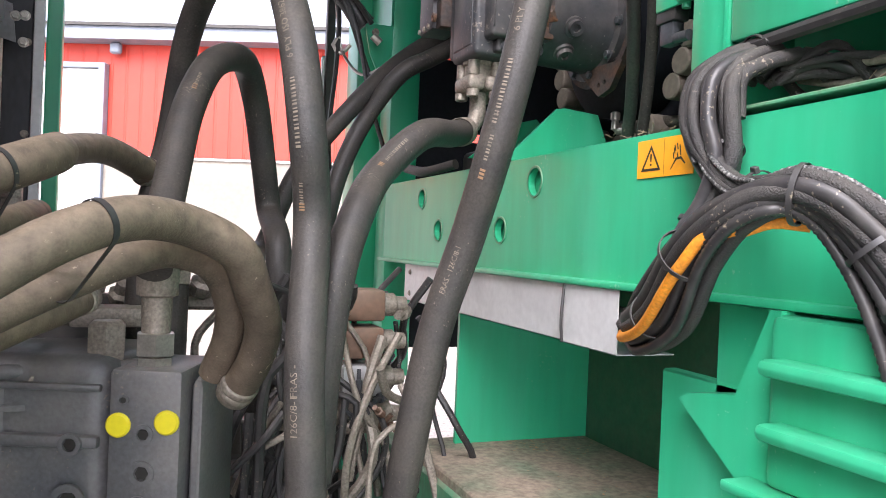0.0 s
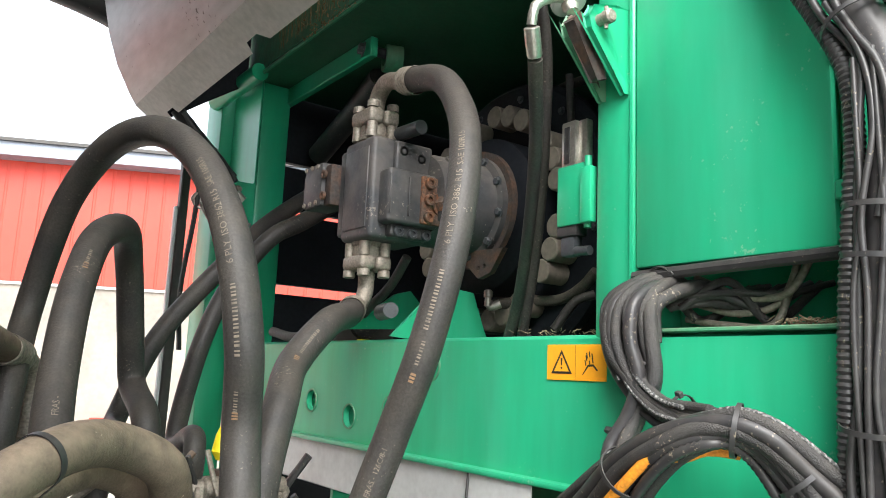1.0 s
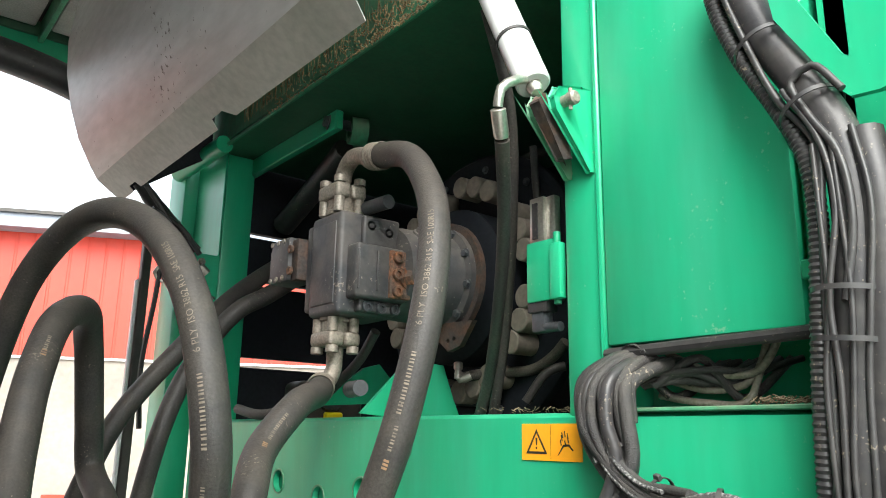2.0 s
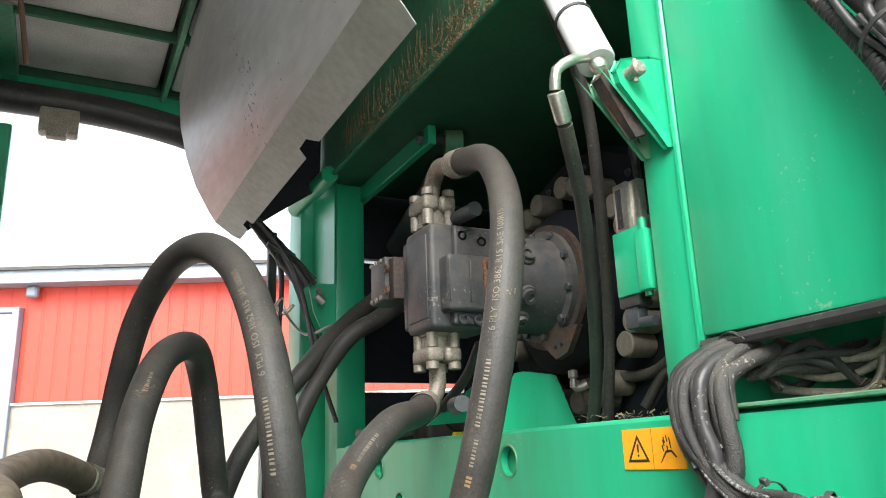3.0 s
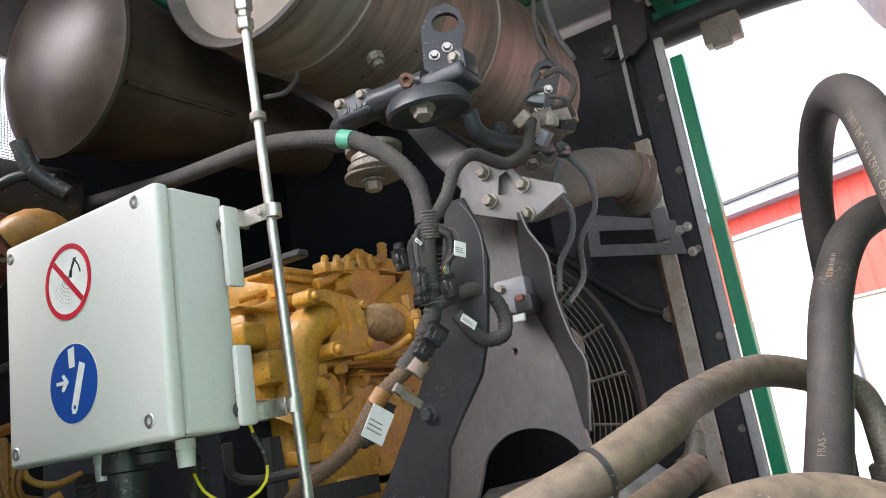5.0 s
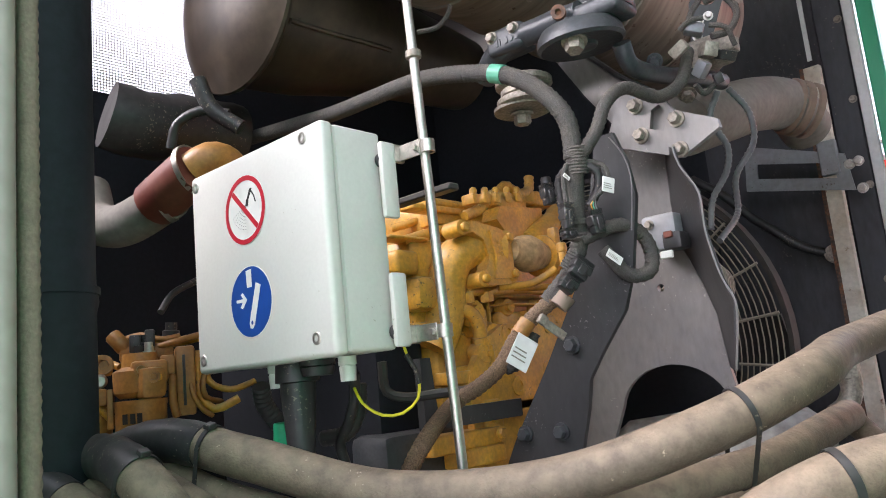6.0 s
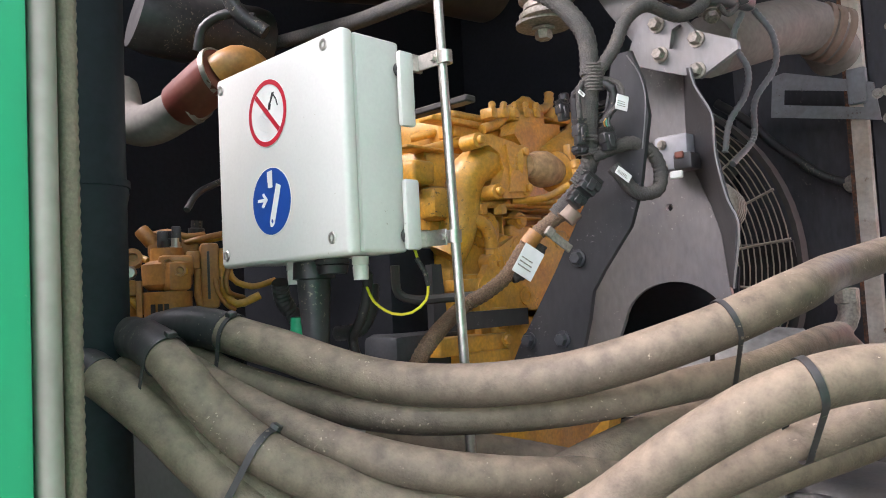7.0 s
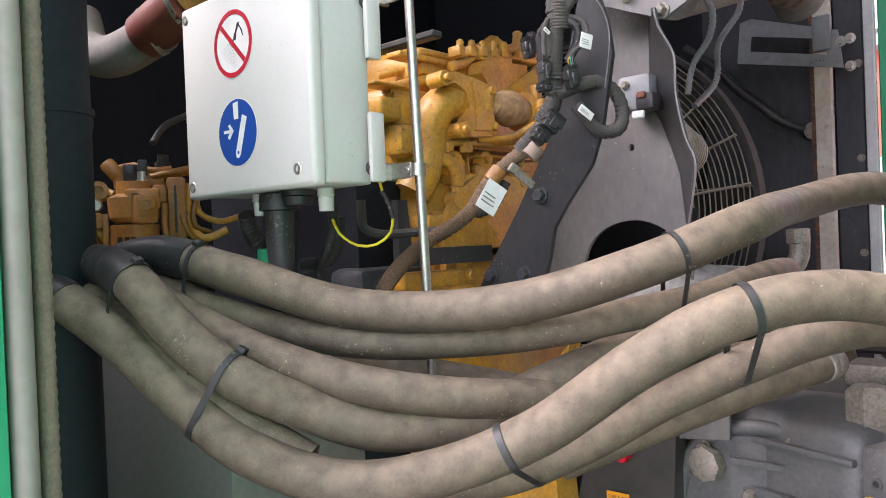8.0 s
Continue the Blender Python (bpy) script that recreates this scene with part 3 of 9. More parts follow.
# pump supports standing on the beam
bm = B()
plate(bm, [xz(*(0.924, 1.920, 1.965)), xz(*(1.075, 1.920, 2.114)), xz(*(1.098, 1.920, 2.118)), xz(*(1.205, 1.920, 2.110)), xz(*(1.244, 1.920, 2.014)), xz(*(1.283, 1.920, 1.935))], 0.012, facing_y(1.92))
part("pump_gusset", bm, M_GREEN, frame_g)
bm = B()
plate(bm, [xz(*(0.919, 2.160, 1.989)), xz(*(1.084, 2.160, 2.109)), xz(*(1.140, 2.160, 2.124)), xz(*(1.197, 2.160, 2.070)), xz(*(1.246, 2.160, 2.011))], 0.012, facing_y(2.16))
part("pump_gusset", bm, M_GREEN, frame_g)
bm = B()
lathe(bm, (0.834, 1.785, 2.022), (0.3, 1, 0), [(0, 0.010), (0, 0.020), (0.09, 0.022)], 20)
part("support_boss", bm, M_CAST, frame_g)
# lower compartment
bm = B()
box(bm, (0.94, 2.22, 0.9), (1.5, 2.235, 1.66))
part("lower_divider", bm, M_GREEN, frame_g)
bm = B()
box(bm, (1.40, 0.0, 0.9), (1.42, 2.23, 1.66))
part("lower_back_wall", bm, M_GREEN_SHADE, frame_g)
bm = B()
box(bm, (0.80, 1.19, 1.095), (1.40, 2.30, 1.127), None, 0.005)
part("lower_floor", bm, M_DUSTFLOOR, frame_g, "dust-covered green floor plate")
bm = B()
box(bm, (0.79, 1.0, 0.5), (0.84, 2.9, 1.10), None, 0.01)
part("lower_beam", bm, M_GREEN_DIRTY, frame_g)
bm = B()
box(bm, (0.90, -0.4, 0.6), (0.93, 1.195, 1.53), None, 0.004)
box(bm, (0.90, -0.4, 1.5), (0.93, 1.06, 1.66), None, 0.004)
part("lower_front_panel", bm, M_GREEN, frame_g)
bm = B()
plate(bm, [(1.086, 1.500), (1.062, 1.513), (0.96, 1.53), (0.90, 1.66), (0.88, 1.66), (0.86, 1.41), (0.955, 1.41)], 0.06, facing_x(0.85))
part("hook_plate", bm, M_GREEN, frame_g)
bm = B()
box(bm, (0.80, -0.4, 1.405), (0.90, 0.93, 1.421), None, 0.005, 2)
part("bottom_lip", bm, M_GREEN, frame_g)
bm = B()
box(bm, (0.835, -0.4, 1.42), (0.90, 0.885, 1.655), None, 0.012, 2)
part("stiffener_block", bm, M_GREEN, frame_g)
for z in (1.575, 1.49):
    bm = B()
    box(bm, (0.795, -0.4, z), (0.86, 0.868, z + 0.024), None, 0.010, 2)
    part("stiffener_rib", bm, M_GREEN, frame_g)

# sticker with two pictograms
stick = thing("warning_sticker", "amber warning sticker with two black pictograms on the green beam", "sticker")
stick.location = (0, -0.022, 0.018)
bm = B()
box(bm, (XF - 0.0026, 1.108, 1.862), (XF - 0.0006, 1.262, 1.930))
part("sheet", bm, M_SIGNYEL, stick, smooth=0)
bm = B()
at = facing_x(XF - 0.0032)
tri_out = [(1.250, 1.874), (1.194, 1.874), (1.222, 1.920)]
tri_in = [(1.2425, 1.8785), (1.2015, 1.8785), (1.222, 1.9125)]
plate(bm, tri_out, 0.0005, at, [tri_in])
plate(bm, [(1.2235, 1.890), (1.2205, 1.890), (1.2195, 1.904), (1.2245, 1.904)], 0.0005, at)
plate(bm, circle(1.222, 1.885, 0.0023, 10), 0.0005, at)
plate(bm, [(1.1852, 1.863), (1.1848, 1.863), (1.1848, 1.929), (1.1852, 1.929)], 0.0005, at)
plate(bm, [(1.168, 1.872), (1.165, 1.873), (1.152, 1.888), (1.140, 1.889), (1.130, 1.880), (1.128, 1.882), (1.139, 1.893), (1.153, 1.892)], 0.0005, at)
for i in range(7):
    a = i * 0.9
    u, v = 1.150 + 0.006 * math.cos(a) * (1 + i * 0.2), 1.905 + 0.005 * math.sin(a) * (1 + i * 0.2)
    plate(bm, [(u - 0.0015, v - 0.006), (u + 0.001, v - 0.006), (u + 0.003, v + 0.004), (u + 0.001, v + 0.005)], 0.0005, at)
part("pictogram", bm, M_INK, stick, "black pictograms", smooth=0)

# galvanised cable tray under the beam
tray = thing("cable_tray", "galvanised sheet cable tray hung under the green beam", "cable tray")
tray.location = (0, -0.022, 0.018)
bm = B()
plate(bm, [(1.490, 1.655), (2.56, 1.655), (2.56, 1.535), (1.490, 1.535)], 0.002, facing_x(0.872))
box(bm, (0.872, 1.490, 1.535), (1.0, 2.56, 1.537))
box(bm, (0.874, 2.556, 1.537), (1.0, 2.559, 1.655))
part("long_cover", bm, M_GALV, tray, smooth=0)
bm = B()
plate(bm, [(1.29, 1.655), (1.486, 1.655), (1.486, 1.532), (1.29, 1.532)], 0.002, facing_x(0.868))
box(bm, (0.868, 1.29, 1.532), (1.0, 1.486, 1.534))
part("end_cover", bm, M_GALV, tray, smooth=0)
for y, z in ((2.50, 1.63), (2.50, 1.56)):
    bm = B()
    hexhead(bm, (0.870, y, z), (-1, 0, 0), 0.007, 0.005)
    part("screw", bm, M_STEELDUST, tray)
bm = B()
tube(bm, [(0.868, 1.489, 1.66), (0.862, 1.487, 1.58), (0.868, 1.491, 1.532)], 0.003, 6)
part("rubber_strip", bm, M_RUBBER, tray)


# ---- hinged sheet cover, hanging open over the passage ----
cover = thing("curved_cover", "curved bare sheet-metal cover hanging open overhead", "cover")
NP = [(0.600, 2.815), (0.500, 2.885), (0.470, 2.930), (0.415, 3.03), (0.372, 3.15), (0.342, 3.28), (0.330, 3.42), (0.345, 3.60), (0.385, 3.85)]
bm = B()
ys = [3.22, 2.9, 2.6, 2.3, 2.0, 1.7, 1.4]
def shell(bm, prof, ys, th):
    grid = [[bm.verts.new((x + 0.10 * max(0, 2.6 - y) * (z - 2.9) * 0.25, y, z)) for x, z in prof] for y in ys]
    back = [[bm.verts.new((v.co.x + th, v.co.y, v.co.z + th * 0.6)) for v in row] for row in grid]
    for g in (grid, back):
        for p, q in zip(g, g[1:]):
            for i in range(len(prof) - 1):
                bm.faces.new((p[i], p[i + 1], q[i + 1], q[i]))
    for i in range(len(prof) - 1):
        for k in (0, -1):
            bm.faces.new((grid[k][i], grid[k][i + 1], back[k][i + 1], back[k][i]))
    for k in range(len(ys) - 1):
        for i in (0, -1):
            bm.faces.new((grid[k][i], grid[k + 1][i], back[k + 1][i], back[k][i]))
shell(bm, NP[1:], ys, 0.003)
part("curved_sheet", bm, M_SHEET, cover)
bm = B()
ex, ez = 0.100, -0.070
def lip_at(u, v, w):
    n = Vector((-0.57, 0, -0.82))
    return Vector((0.500 + ex * v, u, 2.885 + ez * v)) + n * (0.0012 + w)
plate(bm, [(3.22, 0.0), (3.22, 0.75), (3.20, 1.0), (3.06, 1.0), (3.05, 0.78), (2.98, 0.78), (2.97, 1.0), (2.26, 1.0), (2.24, 0.72), (2.16, 0.70), (2.12, 0.98), (1.44, 1.0), (1.42, 0.6), (1.40, 0.0)], 0.003, lip_at)
part("lip", bm, M_LIP, cover, "matt grey notched lip", smooth=0)

cover.location, cover.scale = (-0.013, 0.009, 0.134), (0.93, 0.93, 0.93)

# black end plate and added top sheet, for the deep shade in the hood
hood_shade = thing("hood_shade_lining", "black sheets closing the hood to the beam, standing for its deep shade", "lining")
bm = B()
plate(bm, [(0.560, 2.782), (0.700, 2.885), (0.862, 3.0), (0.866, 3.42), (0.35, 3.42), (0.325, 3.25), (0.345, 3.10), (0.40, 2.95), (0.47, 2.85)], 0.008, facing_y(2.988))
part("end_sheet", bm, M_DARKWALL, hood_shade)
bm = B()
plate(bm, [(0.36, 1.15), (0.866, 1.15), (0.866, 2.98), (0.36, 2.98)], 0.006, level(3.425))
part("shade_top_sheet", bm, M_DARKWALL, hood_shade)

boot = thing("rubber_boot", "black rubber boot strapped from the cover corner to the rear post", "boot")
BT0, BT1 = Vector((0.588, 2.955, 2.822)), Vector((0.803, 2.945, 2.580))
bm = B()
bd = BT1 - BT0
ba, bb, _ = frame_on(bd)
rings(bm, [(BT0 + bd * t, ba, bb, 0.024 + 0.020 * t + (0.0015 if i % 3 == 0 else 0)) for i, t in enumerate([k / 15 for k in range(16)])], 18)
part("sleeve", bm, M_RUBBER, boot)
bm = B()
lathe(bm, BT0 + bd * 0.60, bd, [(0, 0.036), (0, 0.0395), (0.010, 0.040), (0.010, 0.036)], 20, False)
part("tie_band", bm, M_RUBBER, boot)
bm = B()
rings(bm, [(p, u, v, 0.011) for p, u, v, _ in axes_along(spline([(0.600, 2.90, 2.800), (0.690, 2.905, 2.690), (0.745, 2.90, 2.560), (0.800, 2.88, 2.400), (0.850, 2.86, 2.28)], 0.02))], 8)
part("strap", bm, M_RUBBER, boot, "black strap hanging under the boot")


# ---- roof over the passage and the engine bay ----
roof = thing("bay_roof", "green framed roof with grey foam panels over the engine bay", "roof")
bm = B()
box(bm, (-2.6, 0.9, 3.66), (0.75, 3.75, 3.69))
part("roof_skin", bm, M_BLACK, roof)
# Unseen strip of roof, added to shade the canister end and muffler
bm = B()
box(bm, (-2.6, 0.45, 3.66), (-0.35, 0.895, 3.69))
part("unseen_shade_roof", bm, M_BLACK, roof)
fx, fy = [-1.75, -1.05, -0.34, 0.29, 0.72], [1.0, 1.9, 2.55, 3.08, 3.60]
for i in range(4):
    for j in range(4):
        bm = B()
        box(bm, (fx[i] + 0.03, fy[j] + 0.02, 3.615), (fx[i + 1] - 0.03, fy[j + 1] - 0.02, 3.655), None, 0.012, 2)
        part("foam_panel", bm, M_FOAM, roof)
for x in fx:
    bm = B()
    w = 0.035 if x == fx[2] else 0.012
    box(bm, (x - w, 0.95, 3.56), (x + w, 3.70, 3.655), None, 0.004)
    part("roof_bar", bm, M_GREEN_DIRTY, roof)
for y in fy:
    bm = B()
    box(bm, (-1.8, y - 0.011, 3.585), (0.74, y + 0.011, 3.655), None, 0.004)
    part("cross_bar", bm, M_GREEN_SHADE, roof)
bm = B()
box(bm, (-1.8, 3.60, 3.46), (0.74, 3.67, 3.655), None, 0.006)
part("end_bar", bm, M_GREEN, roof)
bm = B()
tube(bm, [(-0.45, 3.52, 3.44), (0.1, 3.52, 3.43), (0.45, 3.5, 3.36), (0.62, 3.46, 3.26), (0.80, 3.4, 3.20)], 0.07, 14, 0.05)
part("edge_seal", bm, M_RUBBER, roof, "fat black rubber edge seal")
bm = B()
box(bm, (-0.20, 3.42, 3.27), (-0.05, 3.5, 3.38), None, 0.01, 2)
box(bm, (-0.17, 3.40, 3.24), (-0.09, 3.45, 3.30), None, 0.01, 2)
part("latch_block", bm, M_STEELDUST, roof)


# ---- end wall of the engine bay with the door post ----
wall_e = thing("radiator_wall", "dusty dark grey radiator wall with bolted edge strips", "panel", kind="structure")
bm = B()
box(bm, (-1.02, 3.44, 0.4), (-0.49, 3.48, 3.56))
part("wall_sheet", bm, M_REARWALL, wall_e)
# Black half of the wall: radiator core, plus shade put into its colour
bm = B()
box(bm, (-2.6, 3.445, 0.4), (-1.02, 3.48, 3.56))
part("core_cover", bm, M_DARKWALL, wall_e, "black radiator core cover, darkened for the shade behind the engine")
bm = B()
box(bm, (-0.49, 3.37, 0.4), (-0.388, 3.50, 3.56), None, 0.006)
part("corner_post", bm, M_REARWALL, wall_e)
bm = B()
box(bm, (-0.386, 3.368, 0.4), (-0.350, 3.40, 3.36), None, 0.003)
part("edge_strip", bm, M_GALV, wall_e, "bare metal edge strip")
bm = B()
box(bm, (-0.346, 3.40, 0.4), (-0.290, 3.47, 3.27), None, 0.006)
part("green_post", bm, M_GREEN, wall_e)
bm = B()
box(bm, (-0.545, 3.30, 0.4), (-0.480, 3.33, 2.93), None, 0.004)
part("rusty_flange", bm, M_RUSTCREAM, wall_e, "white flange with rusted edge")
bm = B()
box(bm, (-0.552, 3.297, 0.4), (-0.538, 3.31, 2.93))
part("rust_edge", bm, M_RUSTY, wall_e)
bm = B()
box(bm, (-0.515, 3.29, 2.95), (-0.500, 3.3, 3.45))
part("thin_strip", bm, M_GALV, wall_e)
for z in (1.75, 2.1, 2.45, 2.78, 3.1):
    bm = B()
    hexhead(bm, (-0.405, 3.37, z), (0, -1, 0), 0.011, 0.01)
    part("bolt", bm, M_STEELDUST, wall_e)

bay = thing("engine_bay_shade_walls", "near-black engine bay lining, with an unseen wall added to block light", "panel", kind="structure")
# Wall at y 0.2 is out of view, added to shade the left hoses
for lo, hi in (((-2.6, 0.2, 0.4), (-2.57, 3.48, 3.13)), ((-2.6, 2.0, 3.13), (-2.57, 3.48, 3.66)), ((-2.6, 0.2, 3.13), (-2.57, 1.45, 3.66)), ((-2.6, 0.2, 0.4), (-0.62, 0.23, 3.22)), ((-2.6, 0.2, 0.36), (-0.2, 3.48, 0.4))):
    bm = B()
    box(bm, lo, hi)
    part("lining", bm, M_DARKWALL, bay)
bm = B()
for i in range(46):
    box(bm, (-2.59, 1.45 + i * 0.012, 3.13), (-2.588, 1.454 + i * 0.012, 3.66))
for i in range(45):
    box(bm, (-2.587, 1.45, 3.13 + i * 0.012), (-2.585, 2.0, 3.134 + i * 0.012))
tagged(part("mesh_screen", bm, M_ZINC, bay, "fine wire mesh over the air opening", smooth=0), kind="stuff")

# open door edge beside the camera
door = thing("engine_bay_door_edge", "green door edge with steel frame and woven seal", "door edge")
bm = B()
box(bm, (-0.397, 0.15, 0.6), (-0.333, 0.447, 3.3), None, 0.008, 2)
part("door_skin", bm, M_GREEN, door)
bm = B()
cyl(bm, (-0.346, 0.460, 0.6), (-0.346, 0.460, 3.3), 0.0110, 16)
part("steel_edge", bm, M_EDGE, door)
bm = B()
tube(bm, [(-0.358, 0.484, 0.6), (-0.358, 0.484, 3.3)], 0.0080, 10, 0.005, 0.0010)
part("woven_seal", bm, M_SEAL, door)

# dirt caught along the edge of the upper beam
rd = random.Random(21)
dirt = tagged(new("caked_dirt"), "caked dry dirt and bristles along the upper beam edge", "dirt", kind="stuff")
bm = B()
for k in range(900):
    y = rd.choice((rd.uniform(1.15, 2.5), rd.gauss(1.75, 0.16)))
    c = Vector((0.866 - rd.random() * 0.006, y, 3.016 + 0.10 * rd.random() ** 2.5))
    dv = Vector((-rd.random() * 0.3, rd.uniform(-1, 1), rd.uniform(-1, 1))) * rd.uniform(0.002, 0.006)
    cyl(bm, c - dv, c + dv, rd.uniform(0.0008, 0.0030), 5)
for k in range(170):
    y = rd.uniform(1.1, 2.7)
    c = Vector((0.866, y, 3.05 + rd.random() * 0.02))
    cyl(bm, c, c + Vector((-0.004, rd.uniform(-0.02, 0.02), rd.uniform(0.04, 0.13))), 0.0009, 4)
o = part("dirt", bm, M_CAKED, dirt)



# ---- large hydraulic hoses ----
LINES = {}


def share(line, p):
    """The length along a line at which it passes nearest to p."""
    k = min(range(len(line)), key=lambda i: (line[i] - Vector(p)).length)
    return sum((b - a).length for a, b in zip(line[:k], line[1:k + 1]))


def hose_print(parent, line, r, runs, seen_from, way=-1):
    """Words and bars printed along a hose: runs of (start point, text or bar lengths, height, material, turn in degrees)."""
    st = axes_along(line)
    cum = [0.0]
    for a, b in zip(line, line[1:]):
        cum.append(cum[-1] + (b - a).length)
    def at(s):
        s = min(max(s, 0), cum[-1] - 1e-4)
        k = max(0, int(np.searchsorted(cum, s)) - 1)
        f = (s - cum[k]) / max(cum[k + 1] - cum[k], 1e-6)
        return [st[k][i].lerp(st[k + 1][i], f) for i in range(4)]
    for start, what, high, material, turn in runs:
        bm = B()
        if type(what) is str:
            cu = bpy.data.curves.new("print", "FONT")
            cu.body, cu.size, cu.resolution_u = what, high / 0.7, 2
            tmp = bpy.data.objects.new("print", cu)
            scene.collection.objects.link(tmp)
            me = bpy.data.meshes.new_from_object(tmp.evaluated_get(bpy.context.evaluated_depsgraph_get()))
            bm.from_mesh(me)
            bpy.data.objects.remove(tmp)
            bpy.data.meshes.remove(me)
        else:
            x = 0
            for n, g in what:
                q = [bm.verts.new((x + dx * n, dy * high, 0)) for dx, dy in ((0, 0), (1, 0), (1, 0.5), (1, 1), (0, 1), (0, 0.5))]
                bm.faces.new(q)
                x += n + g
        s0 = share(line, start)
        p, ax, bx, _ = at(s0)
        v = Vector(seen_from) - p
        mid = math.atan2(v.dot(bx), v.dot(ax)) + radians(turn)
        for v in bm.verts:
            s, ang = s0 + way * v.co.x, mid - way * (v.co.y - high / 2) / r
            p, ax, bx, _ = at(s)
            v.co = p + (r * 1.012 + 0.0007) * (math.cos(ang) * ax + math.sin(ang) * bx)
        part("print", bm, material, parent, smooth=0)


def strap(a, ra, b, rb, at, width=0.008, spin=0.0):
    """A cable tie drawn round two neighbouring hoses near the point at."""
    pa, pb = (min(l, key=lambda q: (q - Vector(at)).length) for l in (a, b))
    k = min(range(len(a)), key=lambda i: (a[i] - pa).length)
    d = (a[min(k + 2, len(a) - 1)] - a[max(k - 2, 0)]).normalized()
    pb = pb - d * (pb - pa).dot(d)
    x = (pb - pa).normalized()
    y = d.cross(x)
    loop = []
    for i in range(17):
        t = math.pi / 2 + math.pi * i / 16
        loop.append(pa + (ra + 0.0015) * (math.cos(t) * x + math.sin(t) * y))
    for i in range(17):
        t = -math.pi / 2 + math.pi * i / 16
        loop.append(pb + (rb + 0.0015) * (math.cos(t) * x + math.sin(t) * y))
    bm = B()
    n = len(loop)
    mid = (pa + pb) / 2
    rows = []
    for q in loop:
        o = (q - mid).normalized() * 0.0018
        rows.append([bm.verts.new(q + d * width * w + o * k) for w, k in ((-0.5, 0), (0.5, 0), (0.5, 1), (-0.5, 1))])
    for i in range(n):
        for j in range(4):
            bm.faces.new((rows[i][j], rows[(i + 1) % n][j], rows[(i + 1) % n][(j + 1) % 4], rows[i][(j + 1) % 4]))
    h = tagged(part("cable_tie", bm, M_RUBBER), "black plastic cable tie round two hydraulic hoses", "cable tie", "hose ties")
    bm = B()
    q = loop[int(spin * n) % n]
    u = (q - mid).normalized()
    m = Matrix(((*d,), (*u.cross(d),), (*u,))).transposed().to_4x4()
    m.translation = q + u * 0.004
    box(bm, (-0.007, -0.008, -0.004), (0.007, 0.008, 0.005), m, 0.0015)
    part("tie_head", bm, M_RUBBER, h)


def hose(label, pts, r=0.032, material=None, ends=(0, 0), ties=(), group="hydraulic hoses"):
    """A hose; ends: length of a crimped steel ferrule at its start and its end."""
    h = thing("hydraulic_hose", label, "hose", group)
    line = spline(pts, 0.015)
    bm = B()
    st = axes_along(line)
    rings(bm, [(p, a, b, r * (1 + 0.012 * noise.noise(p * 9))) for p, a, b, _ in st], 20)
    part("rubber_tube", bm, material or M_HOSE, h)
    for k, n in enumerate(ends):
        if n:
            p, d = (line[0], (line[1] - line[0])) if k == 0 else (line[-1], line[-2] - line[-1])
            bm = B()
            prof = [(-0.02, r * 0.72), (-0.012, r * 1.0), (0, r * 1.08)]
            i = 0.0
            while i < n:
                prof += [(i + 0.004, r * 1.13), (i + 0.012, r * 1.13), (i + 0.014, r * 1.09)]
                i += 0.015
            prof += [(n, r * 1.02)]
            lathe(bm, p, d, prof, 24)
            part("ferrule", bm, M_STEELDUST, h, "crimped steel ferrule")
    for at, tw, rr in ties:
        tie("cable_tie", line, at, (rr or r) + 0.001, h, 0.007, tw)
    return h, line


# tall arch in the passage
HA, LA = hose("black hydraulic hose arching high across the passage, pale print along it",
    [(0.025, 2.071, 1.323), (0.043, 2.064, 1.771), (0.087, 2.245, 1.991), (0.124, 2.118, 2.254), (0.170, 1.950, 2.362), (0.214, 1.776, 2.369), (0.251, 1.580, 2.284), (0.271, 1.409, 2.115), (0.289, 1.345, 1.916), (0.308, 1.374, 1.779), (0.286, 1.278, 1.538), (0.296, 1.263, 1.297), (0.311, 1.271, 1.076)], 0.033)
# inner arch behind it
HB, LB = hose("black hydraulic hose in a narrow arch behind a taller one",
    [(0.055, 1.571, 1.678), (0.084, 1.739, 1.843), (0.122, 1.865, 2.033), (0.181, 1.994, 2.162), (0.258, 2.113, 2.202), (0.310, 2.244, 2.135), (0.353, 2.322, 1.953), (0.378, 2.356, 1.826), (0.385, 2.203, 1.724), (0.386, 2.185, 1.504), (0.343, 2.238, 1.248)], 0.036)
# hose over the pump
HC, LC = hose("black hydraulic hose bowed down from the top of the pump",
    [(0.829, 1.743, 2.638), (0.816, 1.576, 2.592), (0.772, 1.437, 2.488), (0.716, 1.325, 2.357), (0.661, 1.267, 2.171), (0.614, 1.288, 1.931), (0.594, 1.358, 1.758), (0.557, 1.400, 1.592), (0.523, 1.440, 1.336), (0.515, 1.481, 1.177)], 0.033, ends=(0.05, 0))
HD, LD = hose("dusty hydraulic hose curving down from the pump's lower port",
    [(0.812, 1.920, 2.045), (0.736, 1.807, 2.018), (0.591, 1.638, 1.979), (0.486, 1.571, 1.889), (0.417, 1.467, 1.808), (0.371, 1.416, 1.700), (0.343, 1.389, 1.544), (0.325, 1.364, 1.326)], 0.033, ends=(0.05, 0))
HE, LE = hose("black hydraulic hose sloping down from behind the pump",
    [(1.20, 2.80, 2.63), (0.985, 2.702, 2.482), (0.836, 2.631, 2.364), (0.674, 2.554, 2.199), (0.492, 2.568, 1.952), (0.391, 2.543, 1.711), (0.309, 2.253, 1.672), (0.271, 2.214, 1.423), (0.269, 2.158, 1.161)], 0.031)
